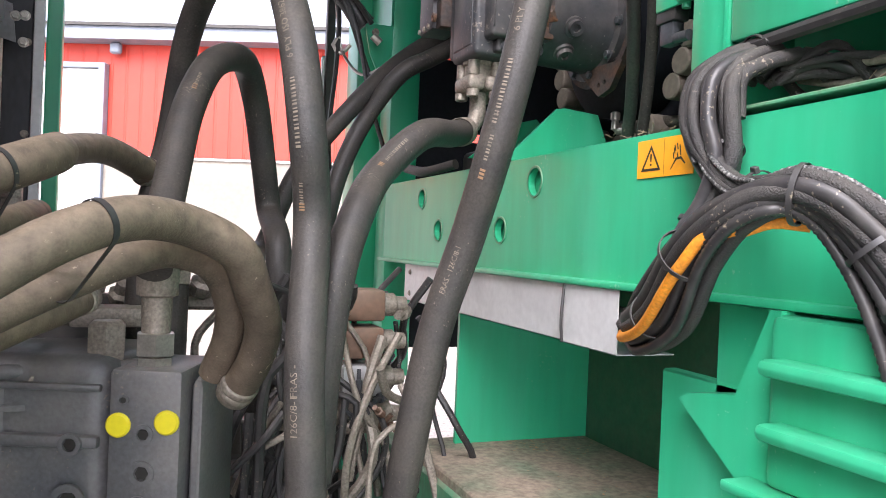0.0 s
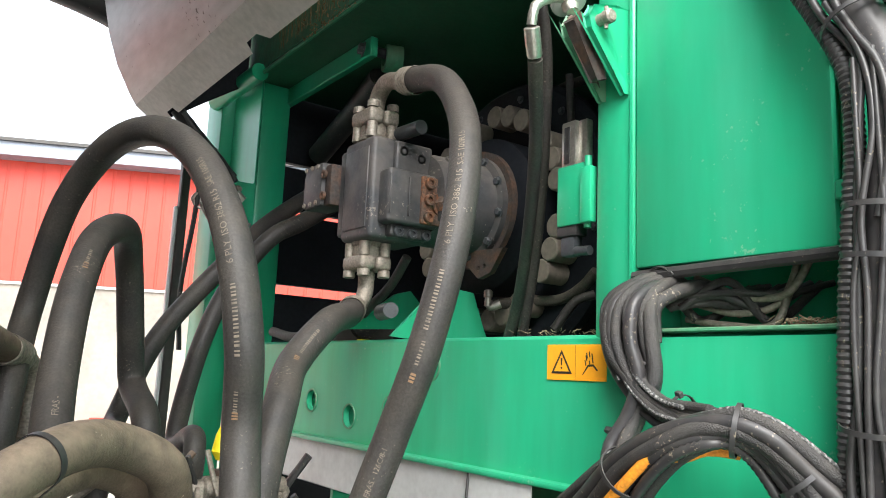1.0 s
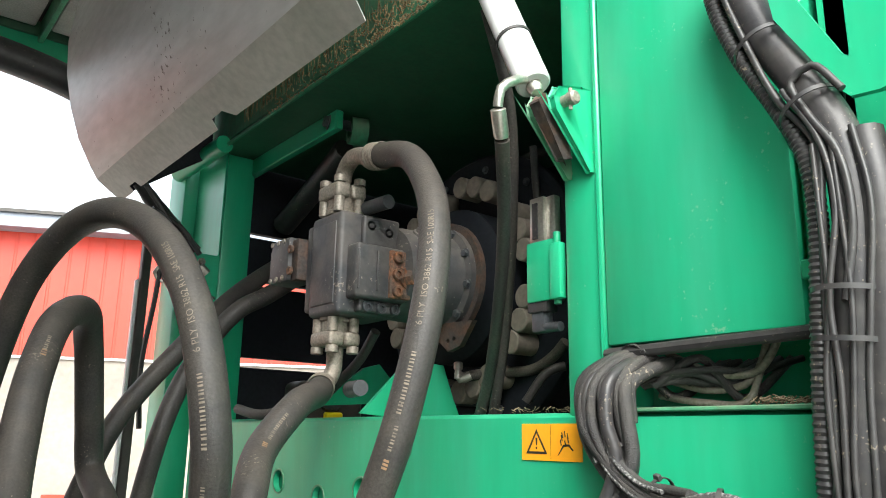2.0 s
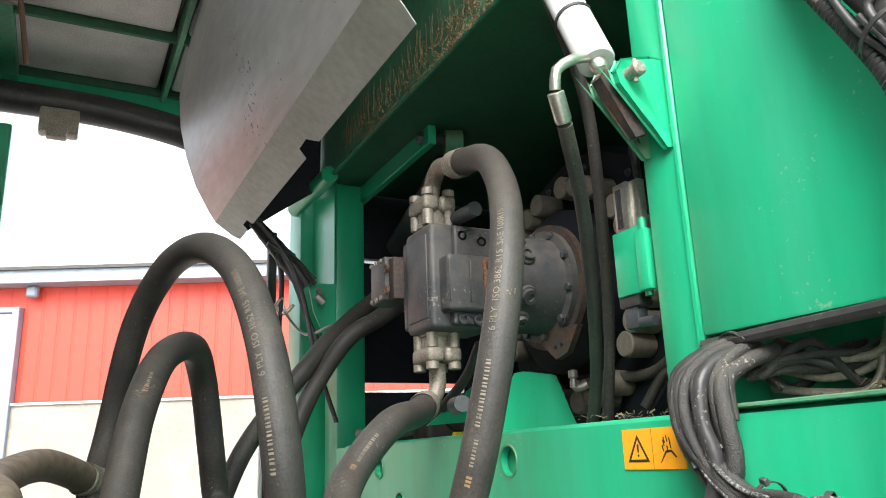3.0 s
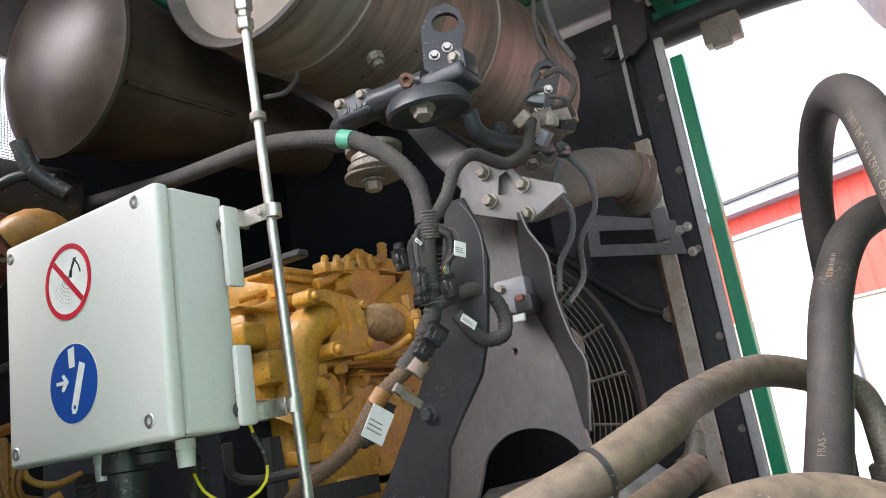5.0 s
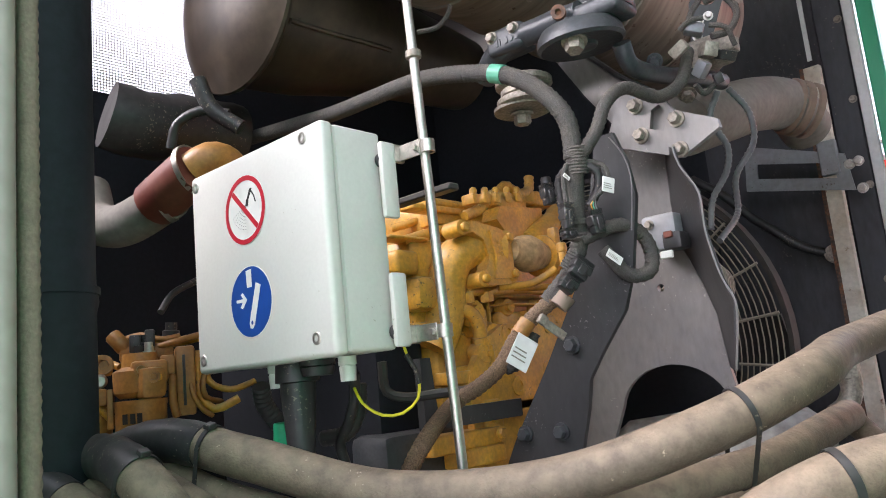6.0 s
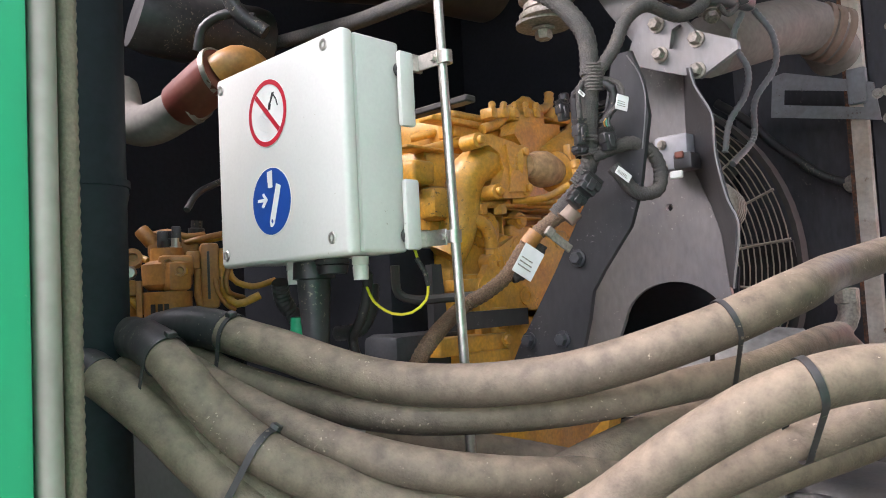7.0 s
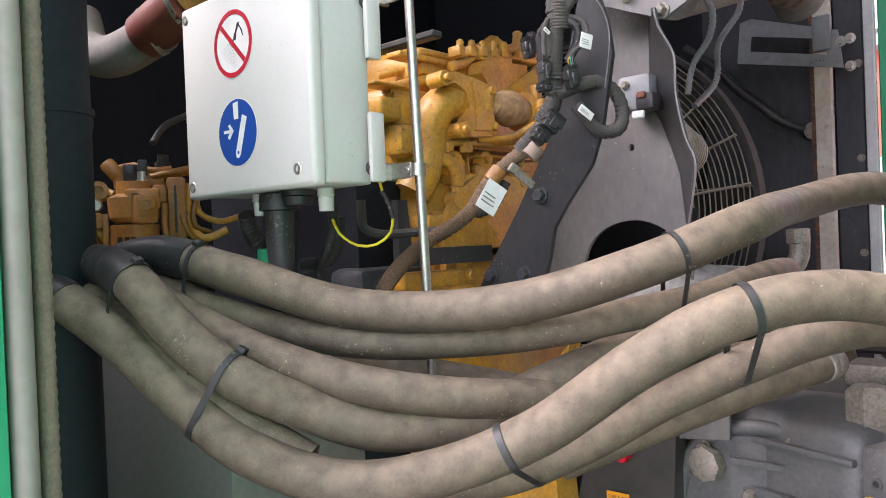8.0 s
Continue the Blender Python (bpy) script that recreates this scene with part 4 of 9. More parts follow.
HF, LF = hose("black hydraulic hose hanging beside the rear post",
    [(1.15, 2.66, 2.52), (0.924, 2.528, 2.378), (0.826, 2.520, 2.317), (0.712, 2.571, 2.143), (0.621, 2.541, 1.935), (0.571, 2.545, 1.641), (0.543, 2.282, 1.674), (0.522, 2.263, 1.389)], 0.030)

# bundle across the engine bay
HL1, LL1 = hose("dusty hydraulic hose sweeping across the front of the engine bay",
    [(-1.282, 0.814, 1.755), (-1.142, 0.851, 1.811), (-0.939, 0.887, 1.850), (-0.774, 0.931, 1.816), (-0.573, 1.028, 1.753), (-0.357, 1.142, 1.755), (-0.187, 1.253, 1.808), (-0.103, 1.389, 1.859), (-0.125, 1.700, 1.893), (-0.044, 1.961, 1.926), (0.070, 2.146, 1.880)], 0.033, M_HOSE_DUSTSHADE, ends=(0, 0.07))
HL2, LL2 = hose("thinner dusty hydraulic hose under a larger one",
    [(-1.259, 0.796, 1.744), (-1.096, 0.865, 1.790), (-0.954, 0.888, 1.800), (-0.840, 0.911, 1.764), (-0.719, 0.979, 1.722), (-0.577, 1.038, 1.698), (-0.449, 1.132, 1.696), (-0.346, 1.216, 1.706), (-0.250, 1.297, 1.727), (-0.173, 1.401, 1.746), (-0.150, 1.539, 1.764), (-0.159, 1.741, 1.771), (-0.235, 2.053, 1.729), (-0.168, 2.039, 1.654), (-0.129, 2.084, 1.503)], 0.026, M_HOSE_DUSTSHADE)
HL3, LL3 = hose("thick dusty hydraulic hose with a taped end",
    [(-1.168, 0.707, 1.788), (-1.071, 0.746, 1.832), (-0.949, 0.791, 1.837), (-0.812, 0.782, 1.809), (-0.710, 0.810, 1.722), (-0.631, 0.846, 1.666), (-0.563, 0.908, 1.621), (-0.485, 0.987, 1.583), (-0.406, 1.099, 1.584), (-0.342, 1.231, 1.627), (-0.249, 1.431, 1.679), (-0.154, 1.767, 1.690), (-0.031, 2.199, 1.649)], 0.033, M_HOSE_DUSTSHADE)
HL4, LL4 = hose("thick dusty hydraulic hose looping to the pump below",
    [(-1.121, 0.651, 1.839), (-0.998, 0.706, 1.809), (-0.844, 0.753, 1.734), (-0.716, 0.801, 1.637), (-0.604, 0.841, 1.563), (-0.480, 0.917, 1.521), (-0.373, 0.998, 1.537), (-0.262, 1.073, 1.591), (-0.145, 1.120, 1.680), (-0.055, 1.165, 1.738), (0.025, 1.238, 1.765), (0.106, 1.322, 1.757), (0.183, 1.360, 1.719), (0.215, 1.405, 1.657), (0.244, 1.456, 1.587), (0.237, 1.507, 1.511), (0.210, 1.558, 1.446)], 0.033, M_HOSE_DUSTSHADE, ends=(0, 0.03))
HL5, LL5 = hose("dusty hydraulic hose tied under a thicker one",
    [(-0.508, 1.044, 1.485), (-0.383, 1.137, 1.490), (-0.286, 1.216, 1.535), (-0.184, 1.285, 1.603), (-0.069, 1.320, 1.664), (0.022, 1.348, 1.704), (0.090, 1.400, 1.715), (0.152, 1.440, 1.690), (0.185, 1.480, 1.630), (0.190, 1.520, 1.560), (0.170, 1.570, 1.480)], 0.028, M_HOSE_DUSTSHADE)
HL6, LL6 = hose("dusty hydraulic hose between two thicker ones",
    [(-0.893, 0.853, 1.781), (-0.774, 0.877, 1.733), (-0.635, 0.915, 1.684), (-0.492, 0.976, 1.646), (-0.384, 1.090, 1.620), (-0.328, 1.237, 1.606), (-0.263, 1.496, 1.612), (-0.197, 1.859, 1.603)], 0.030, M_HOSE_DUSTSHADE)
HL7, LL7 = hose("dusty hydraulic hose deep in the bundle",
    [(-0.778, 1.153, 1.652), (-0.631, 1.243, 1.612), (-0.537, 1.326, 1.585), (-0.455, 1.425, 1.551), (-0.365, 1.585, 1.498)], 0.030, M_HOSE_DUSTSHADE)
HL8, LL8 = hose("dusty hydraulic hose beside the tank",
    [(-1.090, 0.730, 1.787), (-1.031, 0.754, 1.796), (-0.948, 0.775, 1.778), (-0.849, 0.782, 1.732), (-0.767, 0.802, 1.684), (-0.657, 0.846, 1.607), (-0.556, 0.910, 1.539)], 0.030, M_HOSE_DUSTSHADE)
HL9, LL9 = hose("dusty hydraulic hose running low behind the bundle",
    [(-0.382, 1.303, 1.469), (-0.257, 1.363, 1.532), (-0.155, 1.457, 1.580), (-0.099, 1.562, 1.599), (-0.061, 1.678, 1.613)], 0.026, M_HOSE_DUSTSHADE, ends=(0, 0.03))

# taped ends and splices, and black wraps for the shade on two ends
def wrap(h, line, r, a, b, label="black tape wound round the hose", material=None, step=0.0016):
    """Overlapping wrap laid on a hose from point a to point b, for tape and for shaded ends."""
    st = axes_along(line)
    i, j = sorted(min(range(len(line)), key=lambda k: (line[k] - Vector(p)).length) for p in (a, b))
    bm = B()
    rings(bm, [(p, u, v, r * 1.035 + (step if k % 3 == 0 else 0.0004)) for k, (p, u, v, _) in enumerate(st[i:j + 1])], 22)
    return part("wrap_band" if step else "bare_section", bm, material or M_TAPE, h, label)


wrap(HL1, LL1, 0.033, LL1[0], (-0.848, 0.908, 1.836))
wrap(HL3, LL3, 0.033, LL3[0], (-0.812, 0.782, 1.809))
# These two wraps put the bay's shade on the hose ends
wrap(HL4, LL4, 0.033, LL4[0], (-0.915, 0.697, 1.775), "black wrap putting the bay's shade on the hose end")
wrap(HL8, LL8, 0.030, LL8[0], (-1.024, 0.761, 1.796), "black wrap putting the bay's shade on the hose end")

# ties round the bundle
strap(LL1, 0.033, LL2, 0.026, (-0.832, 0.912, 1.832), 0.008, 0.30)
strap(LL1, 0.033, LL2, 0.026, (-0.160, 1.283, 1.821), 0.008, 0.72)
strap(LL3, 0.033, LL8, 0.030, (-0.806, 0.783, 1.806), 0.008, 0.25)
strap(LL3, 0.033, LL4, 0.033, (-0.638, 0.841, 1.671), 0.010, 0.22)
strap(LL4, 0.033, LL5, 0.028, (-0.293, 1.038, 1.571), 0.010, 0.7)
strap(LL4, 0.033, LL5, 0.028, (-0.004, 1.177, 1.757), 0.010, 0.72)

# print along the hoses
BARS = ((0.012, 0.003),) * 3
WORDMARK = ((0.0035, 0.0026), (0.0022, 0.0044)) * 9
EYE_SIDE = (-0.1, 0.1, 1.9)
hose_print(HA, LA, 0.033, [((0.307, 1.374, 1.794), ((0.0042, 0.0022),) * 3, 0.010, M_HOSELOGO, 24), ((0.305, 1.371, 1.815), ((0.0032, 0.0022), (0.002, 0.004)) * 4, 0.007, M_HOSEINK, 24), ((0.291, 1.345, 1.901), WORDMARK, 0.009, M_HOSEINK, 24),
    ((0.277, 1.375, 2.047), "6 PLY  ISO 3862 R15  SAE 100R15", 0.0125, M_HOSEINK, 24), ((0.286, 1.270, 1.490), "FRAS - ", 0.012, M_HOSEINK, 24), ((0.288, 1.265, 1.430), "126C/8-1", 0.012, M_HOSEINK, 24)], EYE_SIDE)
hose_print(HC, LC, 0.033, [((0.606, 1.310, 1.868), ((0.0042, 0.0022),) * 3, 0.010, M_HOSELOGO, 10), ((0.609, 1.299, 1.894), ((0.0032, 0.0022), (0.002, 0.004)) * 4, 0.007, M_HOSEINK, 12), ((0.620, 1.281, 1.965), WORDMARK, 0.009, M_HOSEINK, 18),
    ((0.648, 1.265, 2.113), "6 PLY  ISO 3862 R15  SAE 100R15", 0.0125, M_HOSEINK, 24), ((0.570, 1.387, 1.653), "FRAS - 126C/8-1", 0.010, M_HOSEINK, 10)], EYE_SIDE)
hose_print(HB, LB, 0.036, [((0.124, 1.871, 2.041), ((0.0042, 0.0022),) * 3, 0.010, M_HOSELOGO, 0), ((0.132, 1.890, 2.063), ((0.0032, 0.0022), (0.002, 0.004)) * 4, 0.007, M_HOSEINK, 0), ((0.068, 1.649, 1.751), "FRAS - ", 0.012, M_HOSEINK, 0)], EYE_SIDE, 1)
hose_print(HD, LD, 0.033, [((0.466, 1.546, 1.869), ((0.0042, 0.0022),) * 3, 0.010, M_HOSELOGO, 0), ((0.490, 1.575, 1.893), ((0.0032, 0.0022), (0.002, 0.004)) * 8, 0.007, M_HOSEINK, 0)], EYE_SIDE)



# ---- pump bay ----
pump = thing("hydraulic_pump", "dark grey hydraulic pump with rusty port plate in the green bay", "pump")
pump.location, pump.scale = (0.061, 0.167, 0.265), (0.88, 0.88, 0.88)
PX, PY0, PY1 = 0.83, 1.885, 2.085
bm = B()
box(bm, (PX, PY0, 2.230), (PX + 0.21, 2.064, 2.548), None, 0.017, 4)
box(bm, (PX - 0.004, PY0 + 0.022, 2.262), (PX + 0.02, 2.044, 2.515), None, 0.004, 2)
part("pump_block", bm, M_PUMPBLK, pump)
bm = B()
box(bm, (PX + 0.004, PY1 - 0.03, 2.250), (PX + 0.19, PY1 + 0.012, 2.530), None, 0.012, 3)
part("end_cover", bm, M_PUMPBLK, pump)
bm = B()
box(bm, (PX + 0.028, PY0 - 0.058, 2.274), (PX + 0.212, PY0 + 0.008, 2.440), None, 0.011, 3)
part("side_cover", bm, M_PUMPBLK, pump)
bm = B()
box(bm, (PX + 0.072, PY0 - 0.018, 2.432), (PX + 0.206, PY0 + 0.010, 2.540), None, 0.009, 3)
part("upper_boss", bm, M_PUMPBLK, pump)
bm = B()
box(bm, (PX + 0.058, PY0 - 0.028, 2.238), (PX + 0.206, PY0 + 0.008, 2.284), None, 0.008, 3)
part("lower_flange", bm, M_PUMPBLK, pump)
bm = B()
for dx in (0.028, 0.095):
    box(bm, (PX + dx, PY0 - 0.066, 2.298), (PX + dx + 0.006, PY0 - 0.058, 2.420), None, 0.002, 1)
part("cover_rib", bm, M_PUMPBLK, pump)
bm = B()
box(bm, (PX + 0.140, PY0 - 0.068, 2.282), (PX + 0.218, PY0 - 0.045, 2.430), None, 0.005, 2)
part("port_plate", bm, M_RUSTY, pump, "rust-covered port plate")
for k, z in enumerate((2.408, 2.356, 2.304)):
    bm = B()
    sockethead(bm, (PX + 0.164, PY0 - 0.067, z), (0, -1, 0), 0.018, 0.014)
    part("socket_bolt", bm, M_RUSTY, pump)
bm = B()
hexhead(bm, (PX + 0.205, PY0 - 0.062, 2.35), (0.3, -1, 0), 0.026, 0.03)
part("rusty_plug", bm, M_RUSTY, pump)
for x, z in ((PX + 0.10, 2.508), (PX + 0.165, 2.495), (PX + 0.085, 2.253), (PX + 0.135, 2.252), (PX + 0.185, 2.254)):
    bm = B()
    d_ = 0.026 if z < 2.3 else 0.006
    sockethead(bm, (x, PY0 + 0.002 - d_, z), (0, -1, 0), 0.017, 0.014)
    part("socket_bolt", bm, M_CAST, pump)
# regulator on the far side
bm = B()
box(bm, (PX - 0.045, PY1 + 0.042, 2.355), (PX + 0.05, PY1 + 0.165, 2.500), None, 0.010, 2)
part("regulator", bm, M_PUMPBLK, pump)
bm = B()
box(bm, (PX - 0.035, PY1 + 0.150, 2.365), (PX + 0.05, PY1 + 0.200, 2.490), None, 0.020, 3)
part("regulator_cap", bm, M_PUMPBLK, pump)
bm = B()
box(bm, (PX - 0.030, PY1 + 0.005, 2.355), (PX + 0.05, PY1 + 0.050, 2.490), None, 0.006, 2)
part("rusty_spacer", bm, M_RUSTDARK, pump, "rust-stained spacer")
for y, z in ((PY1 + 0.07, 2.488), (PY1 + 0.152, 2.488), (PY1 + 0.07, 2.368), (PY1 + 0.152, 2.368), (PY1 + 0.11, 2.488), (PY1 + 0.11, 2.368)):
    bm = B()
    sockethead(bm, (PX - 0.044, y, z), (-1, 0, 0), 0.008, 0.006)
    part("small_bolt", bm, M_STEELDUST, pump)
for z in (2.455, 2.385):
    bm = B()
    sockethead(bm, (PX - 0.039, PY1 + 0.028, z), (-1, 0, 0), 0.014, 0.010)
    part("socket_bolt", bm, M_RUSTY, pump)
# bell housing and its flange
bm = B()
lathe(bm, (1.02, 1.93, 2.385), (1, 0, 0), [(0, 0.10), (0.012, 0.142), (0.04, 0.148), (0.20, 0.152), (0.21, 0.155), (0.215, 0.178), (0.24, 0.178)], 44)
part("bell_housing", bm, M_PUMPBLK, pump)
bm = B()
lathe(bm, (1.255, 1.93, 2.385), (1, 0, 0), [(0, 0.17), (0, 0.20), (0.022, 0.20)], 44)
part("rusty_flange", bm, M_RUSTDARK, pump, "rust-edged flange")
for k in range(10):
    a = 2 * math.pi * k / 10 + 0.2
    bm = B()
    hexhead(bm, (1.235, 1.93 + 0.165 * math.cos(a), 2.385 + 0.165 * math.sin(a)), (-1, 0, 0), 0.013, 0.014)
    part("flange_bolt", bm, M_CAST, pump)
for dy, dz in ((-0.135, 0.055), (-0.135, -0.065), (-0.09, 0.115), (-0.08, -0.125)):
    bm = B()
    d_ = Vector((0, dy, dz)).normalized()
    lathe(bm, Vector((1.10, 1.93, 2.385)) + d_ * 0.138, d_, [(0, 0.034), (0.016, 0.030), (0.018, 0.024), (0.030, 0.022), (0.030, 0.012), (0.022, 0.011)], 18)
    part("screw_plug", bm, M_PUMPBLK, pump)
bm = B()
plate(bm, [(1.74, 2.235), (1.80, 2.16), (1.86, 2.145), (1.93, 2.20), (1.98, 2.24)], 0.02, facing_x(1.23), [circle(1.83, 2.185, 0.008, 8), circle(1.86, 2.18, 0.008, 8)])
part("flange_foot", bm, M_RUSTDARK, pump, "rusty foot of the flange")


def flange(z0, z1, parent, up):
    """A split flange: round neck, two clamp halves with ears, and four long bolts."""
    s = 1 if up else -1
    y, x, n = 1.995, 0.895, abs(z1 - z0)
    bm = B()
    lathe(bm, (x, y, z0), (0, 0, s), [(0, 0.050), (n * 0.10, 0.050), (n * 0.14, 0.044), (n * 0.75, 0.043)], 24)
    part("port_adapter", bm, M_STEELDUST, parent)
    for sx in (-1, 1):
        bm = B()
        box(bm, (x + sx * 0.001, y - 0.062, z0 + s * n * 0.42), (x + sx * 0.056, y + 0.062, z0 + s * n * 0.84), None, 0.014, 3)
        part("split_flange", bm, M_STEELDUST, parent)
    for dx in (-0.036, 0.036):
        for dy in (-0.044, 0.044):
            bm = B()
            lathe(bm, (x + dx, y + dy, z0 + s * 0.004), (0, 0, s), [(0, 0.017), (n * 0.40, 0.017), (n * 0.41, 0.012), (n * 0.80, 0.012), (n * 0.80, 0.019), (n * 0.80 + 0.020, 0.019), (n * 0.80 + 0.022, 0.016), (n * 0.80 + 0.022, 0.010), (n * 0.80 + 0.014, 0.009)], 16)
            part("flange_bolt", bm, M_STEELDUST, parent)


flange(2.555, 2.675, pump, True)
flange(2.232, 2.125, pump, False)
bm = B()
tube(bm, [(0.895, 1.995, 2.66), (0.895, 1.985, 2.705), (0.889, 1.93, 2.735), (0.873, 1.791, 2.697)], 0.027, 16)
part("upper_elbow", bm, M_STEELDUST, pump)
bm = B()
tube(bm, [(0.895, 1.995, 2.14), (0.893, 1.993, 2.075), (0.880, 1.993, 2.045), (0.853, 1.992, 2.023)], 0.025, 16)
part("lower_elbow", bm, M_STEELDUST, pump)
bm = B()
cyl(bm, (0.93, 1.9, 2.57), (0.93, 1.78, 2.565), 0.022, 12)
part("side_plug", bm, M_CAST, pump)

# coupling disc with rubber bushes, behind the pump
disc = thing("drive_disc", "large black drive disc with brown rubber bushes behind the pump", "drive disc")
bm = B()
lathe(bm, (1.42, 2.02, 2.39), (1, 0, 0), [(0, 0.05), (0, 0.45), (0.02, 0.47), (0.05, 0.47)], 48)
part("disc_plate", bm, M_DARKWALL, disc)
bm = B()
lathe(bm, (1.29, 2.0, 2.39), (1, 0, 0), [(0, 0.22), (0.02, 0.25), (0.13, 0.25)], 40)
part("inner_ring", bm, M_DARKWALL, disc)
for a in [v for v in range(0, 360, 12) if v % 48 != 36]:
    c, s = math.cos(radians(a)), math.sin(radians(a))
    bm = B()
    cyl(bm, (1.42, 2.02 + 0.335 * c, 2.39 + 0.335 * s), (1.33, 2.02 + 0.335 * c, 2.39 + 0.335 * s), 0.036, 20, None, 0.004)
    part("rubber_bush", bm, M_BUSH, disc, "dusty brown rubber bush")
for a in range(10, 370, 30):
    c, s = math.cos(radians(a)), math.sin(radians(a))
    bm = B()
    hexhead(bm, (1.415, 2.02 + 0.41 * c, 2.39 + 0.41 * s), (-1, 0, 0), 0.010, 0.01)
    part("disc_bolt", bm, M_CAST, disc)

# small lines in the bay
for lab, pts, r, m in (
        ("black hose hanging from the lift cylinder's elbow", [(0.735, 1.142, 2.478), (0.838, 1.246, 2.382), (0.955, 1.386, 2.239), (1.075, 1.557, 2.059), (1.135, 1.686, 1.911)], 0.0145, M_HOSE),
        ("black hose running beside another down the pump bay", [(0.836, 1.302, 2.872), (0.933, 1.327, 2.663), (1.009, 1.401, 2.437), (1.105, 1.528, 2.185), (1.151, 1.624, 1.966)], 0.0135, M_HOSE),
        ("reddish brown hose at the foot of the pump bay", [(1.284, 1.922, 2.093), (1.360, 1.862, 2.112), (1.412, 1.744, 2.116), (1.416, 1.656, 2.151), (1.412, 1.605, 2.188)], 0.016, M_BRAIDBLK),
        ("black hose on the pump bay floor", [(1.279, 1.633, 2.015), (1.318, 1.587, 2.096), (1.353, 1.556, 2.113)], 0.013, M_HOSE),
        ("black hose hanging at the back of the pump bay", [(1.384, 1.696, 2.797), (1.412, 1.709, 2.641), (1.444, 1.711, 2.521), (1.492, 1.778, 2.395)], 0.012, M_HOSE),
        ("thick dark pipe on the pump bay floor", [(1.342, 2.119, 2.052), (1.408, 1.993, 2.049), (1.468, 1.871, 2.044)], 0.034, M_CAST),
        ("black pipe sloping up behind the pump", [(1.183, 2.956, 2.764), (1.191, 2.701, 2.877), (1.177, 2.470, 2.960)], 0.045, M_RUBBER),
        ("black hose at the back of the pump bay", [(1.524, 1.978, 2.796), (1.536, 1.882, 2.845), (1.572, 1.773, 2.863)], 0.016, M_HOSE),
        ("black hose low beside the pump", [(0.947, 2.100, 2.047), (0.976, 1.998, 2.129), (0.976, 1.918, 2.205)], 0.014, M_HOSE),
        ("black hose along the beam top", [(0.866, 2.552, 2.000), (0.885, 2.415, 1.980), (0.946, 2.301, 2.000)], 0.016, M_HOSE),
        ("grey cable behind the side panel", [(1.129, 0.939, 2.094), (1.147, 0.932, 2.062), (1.127, 0.953, 2.034), (1.095, 0.956, 2.015)], 0.008, M_STEELDUST),
        ("grey cable loop behind the side panel", [(1.168, 0.907, 2.105), (1.159, 0.921, 2.068), (1.114, 0.937, 2.037)], 0.008, M_STEELDUST)):
    h = thing("bay_hose", lab, "hose")
    bm = B()
    tube(bm, pts, r, 12, 0.02)
    part("line", bm, m, h)
fit_w = thing("pipe_fitting", "bright steel angle fitting at the pump bay floor", "fitting")
bm = B()
lathe(bm, (1.269, 1.908, 2.141), (0, 0, -1), [(0, 0.008), (0.004, 0.014), (0.022, 0.014), (0.024, 0.010), (0.05, 0.012)], 10)
part("nut", bm, M_ZINC, fit_w)
bm = B()
tube(bm, [(1.274, 1.911, 2.109), (1.280, 1.910, 2.090), (1.303, 1.890, 2.101)], 0.014, 12)
part("elbow", bm, M_ZINC, fit_w)

# dim gear beyond the bay
gear = thing("control_case", "dark control case with a lid seen through the pump bay", "case")
bm = B()
box(bm, (1.25, 2.85, 1.92), (1.55, 3.0, 2.13), None, 0.03, 3)
part("case_body", bm, M_BLACK, gear)
bm = B()
lathe(bm, (1.39, 2.85, 2.08), (0, -1, 0), [(0, 0.07), (0.015, 0.065), (0.02, 0.03)], 24)
part("case_lid", bm, M_RUBBER, gear)
bm = B()
box(bm, (1.36, 2.83, 1.96), (1.44, 2.86, 2.01), None, 0.006)
part("yellow_part", bm, M_YELPL, gear, "dull yellow part")

# bolted eye at the roof of the bay
eye = thing("lifting_eye", "steel eye bolt under the bay roof", "eye bolt")
bm = B()
lathe(bm, (1.134, 2.320, 2.974), (0.6, -0.2, 0), [(-0.03, 0.03), (-0.03, 0.05), (0.03, 0.05), (0.03, 0.03)], 20, False)
part("eye_ring", bm, M_GREEN_DIRTY, eye)
bm = B()
cyl(bm, (1.013, 2.334, 2.986), (1.124, 2.324, 2.988), 0.018, 12)
hexhead(bm, (1.021, 2.328, 2.980), (-1, 0.3, 0.1), 0.02, 0.02)
part("eye_pin", bm, M_CAST, eye)

# switch on a green bracket beside the column
sw = thing("limit_switch", "steel limit switch on a folded green bracket", "switch")
def swbox(name, a, b, x0, x1, m, bevel=0.004):
    """A box between two corners seen on the switch's face."""
    bm = B()
    box(bm, (x0, a[1], a[2]), (x1, b[1], b[2]), None, bevel, 2)
    return part(name, bm, m, sw)


swbox("bracket", (0.920, 1.266, 2.325), (0.920, 1.178, 2.196), 0.920, 0.928, M_GREEN)
swbox("bracket_return", (0.920, 1.186, 2.309), (0.920, 1.156, 2.193), 0.905, 0.925, M_GREEN)
bm = B()
cyl(bm, (0.924, (0.920, 1.180, 2.298)[1], 2.185), (0.924, (0.920, 1.180, 2.298)[1], 2.335), 0.008, 12)
part("bracket_fold", bm, M_GREEN, sw)
swbox("switch_body", (0.940, 1.270, 2.429), (0.940, 1.228, 2.320), 0.935, 0.975, M_ZINC)
swbox("switch_back", (0.950, 1.231, 2.429), (0.950, 1.205, 2.307), 0.945, 0.965, M_ZINC)
swbox("switch_window", (0.936, 1.260, 2.416), (0.936, 1.244, 2.335), 0.933, 0.938, M_RUBBER, 0.001)
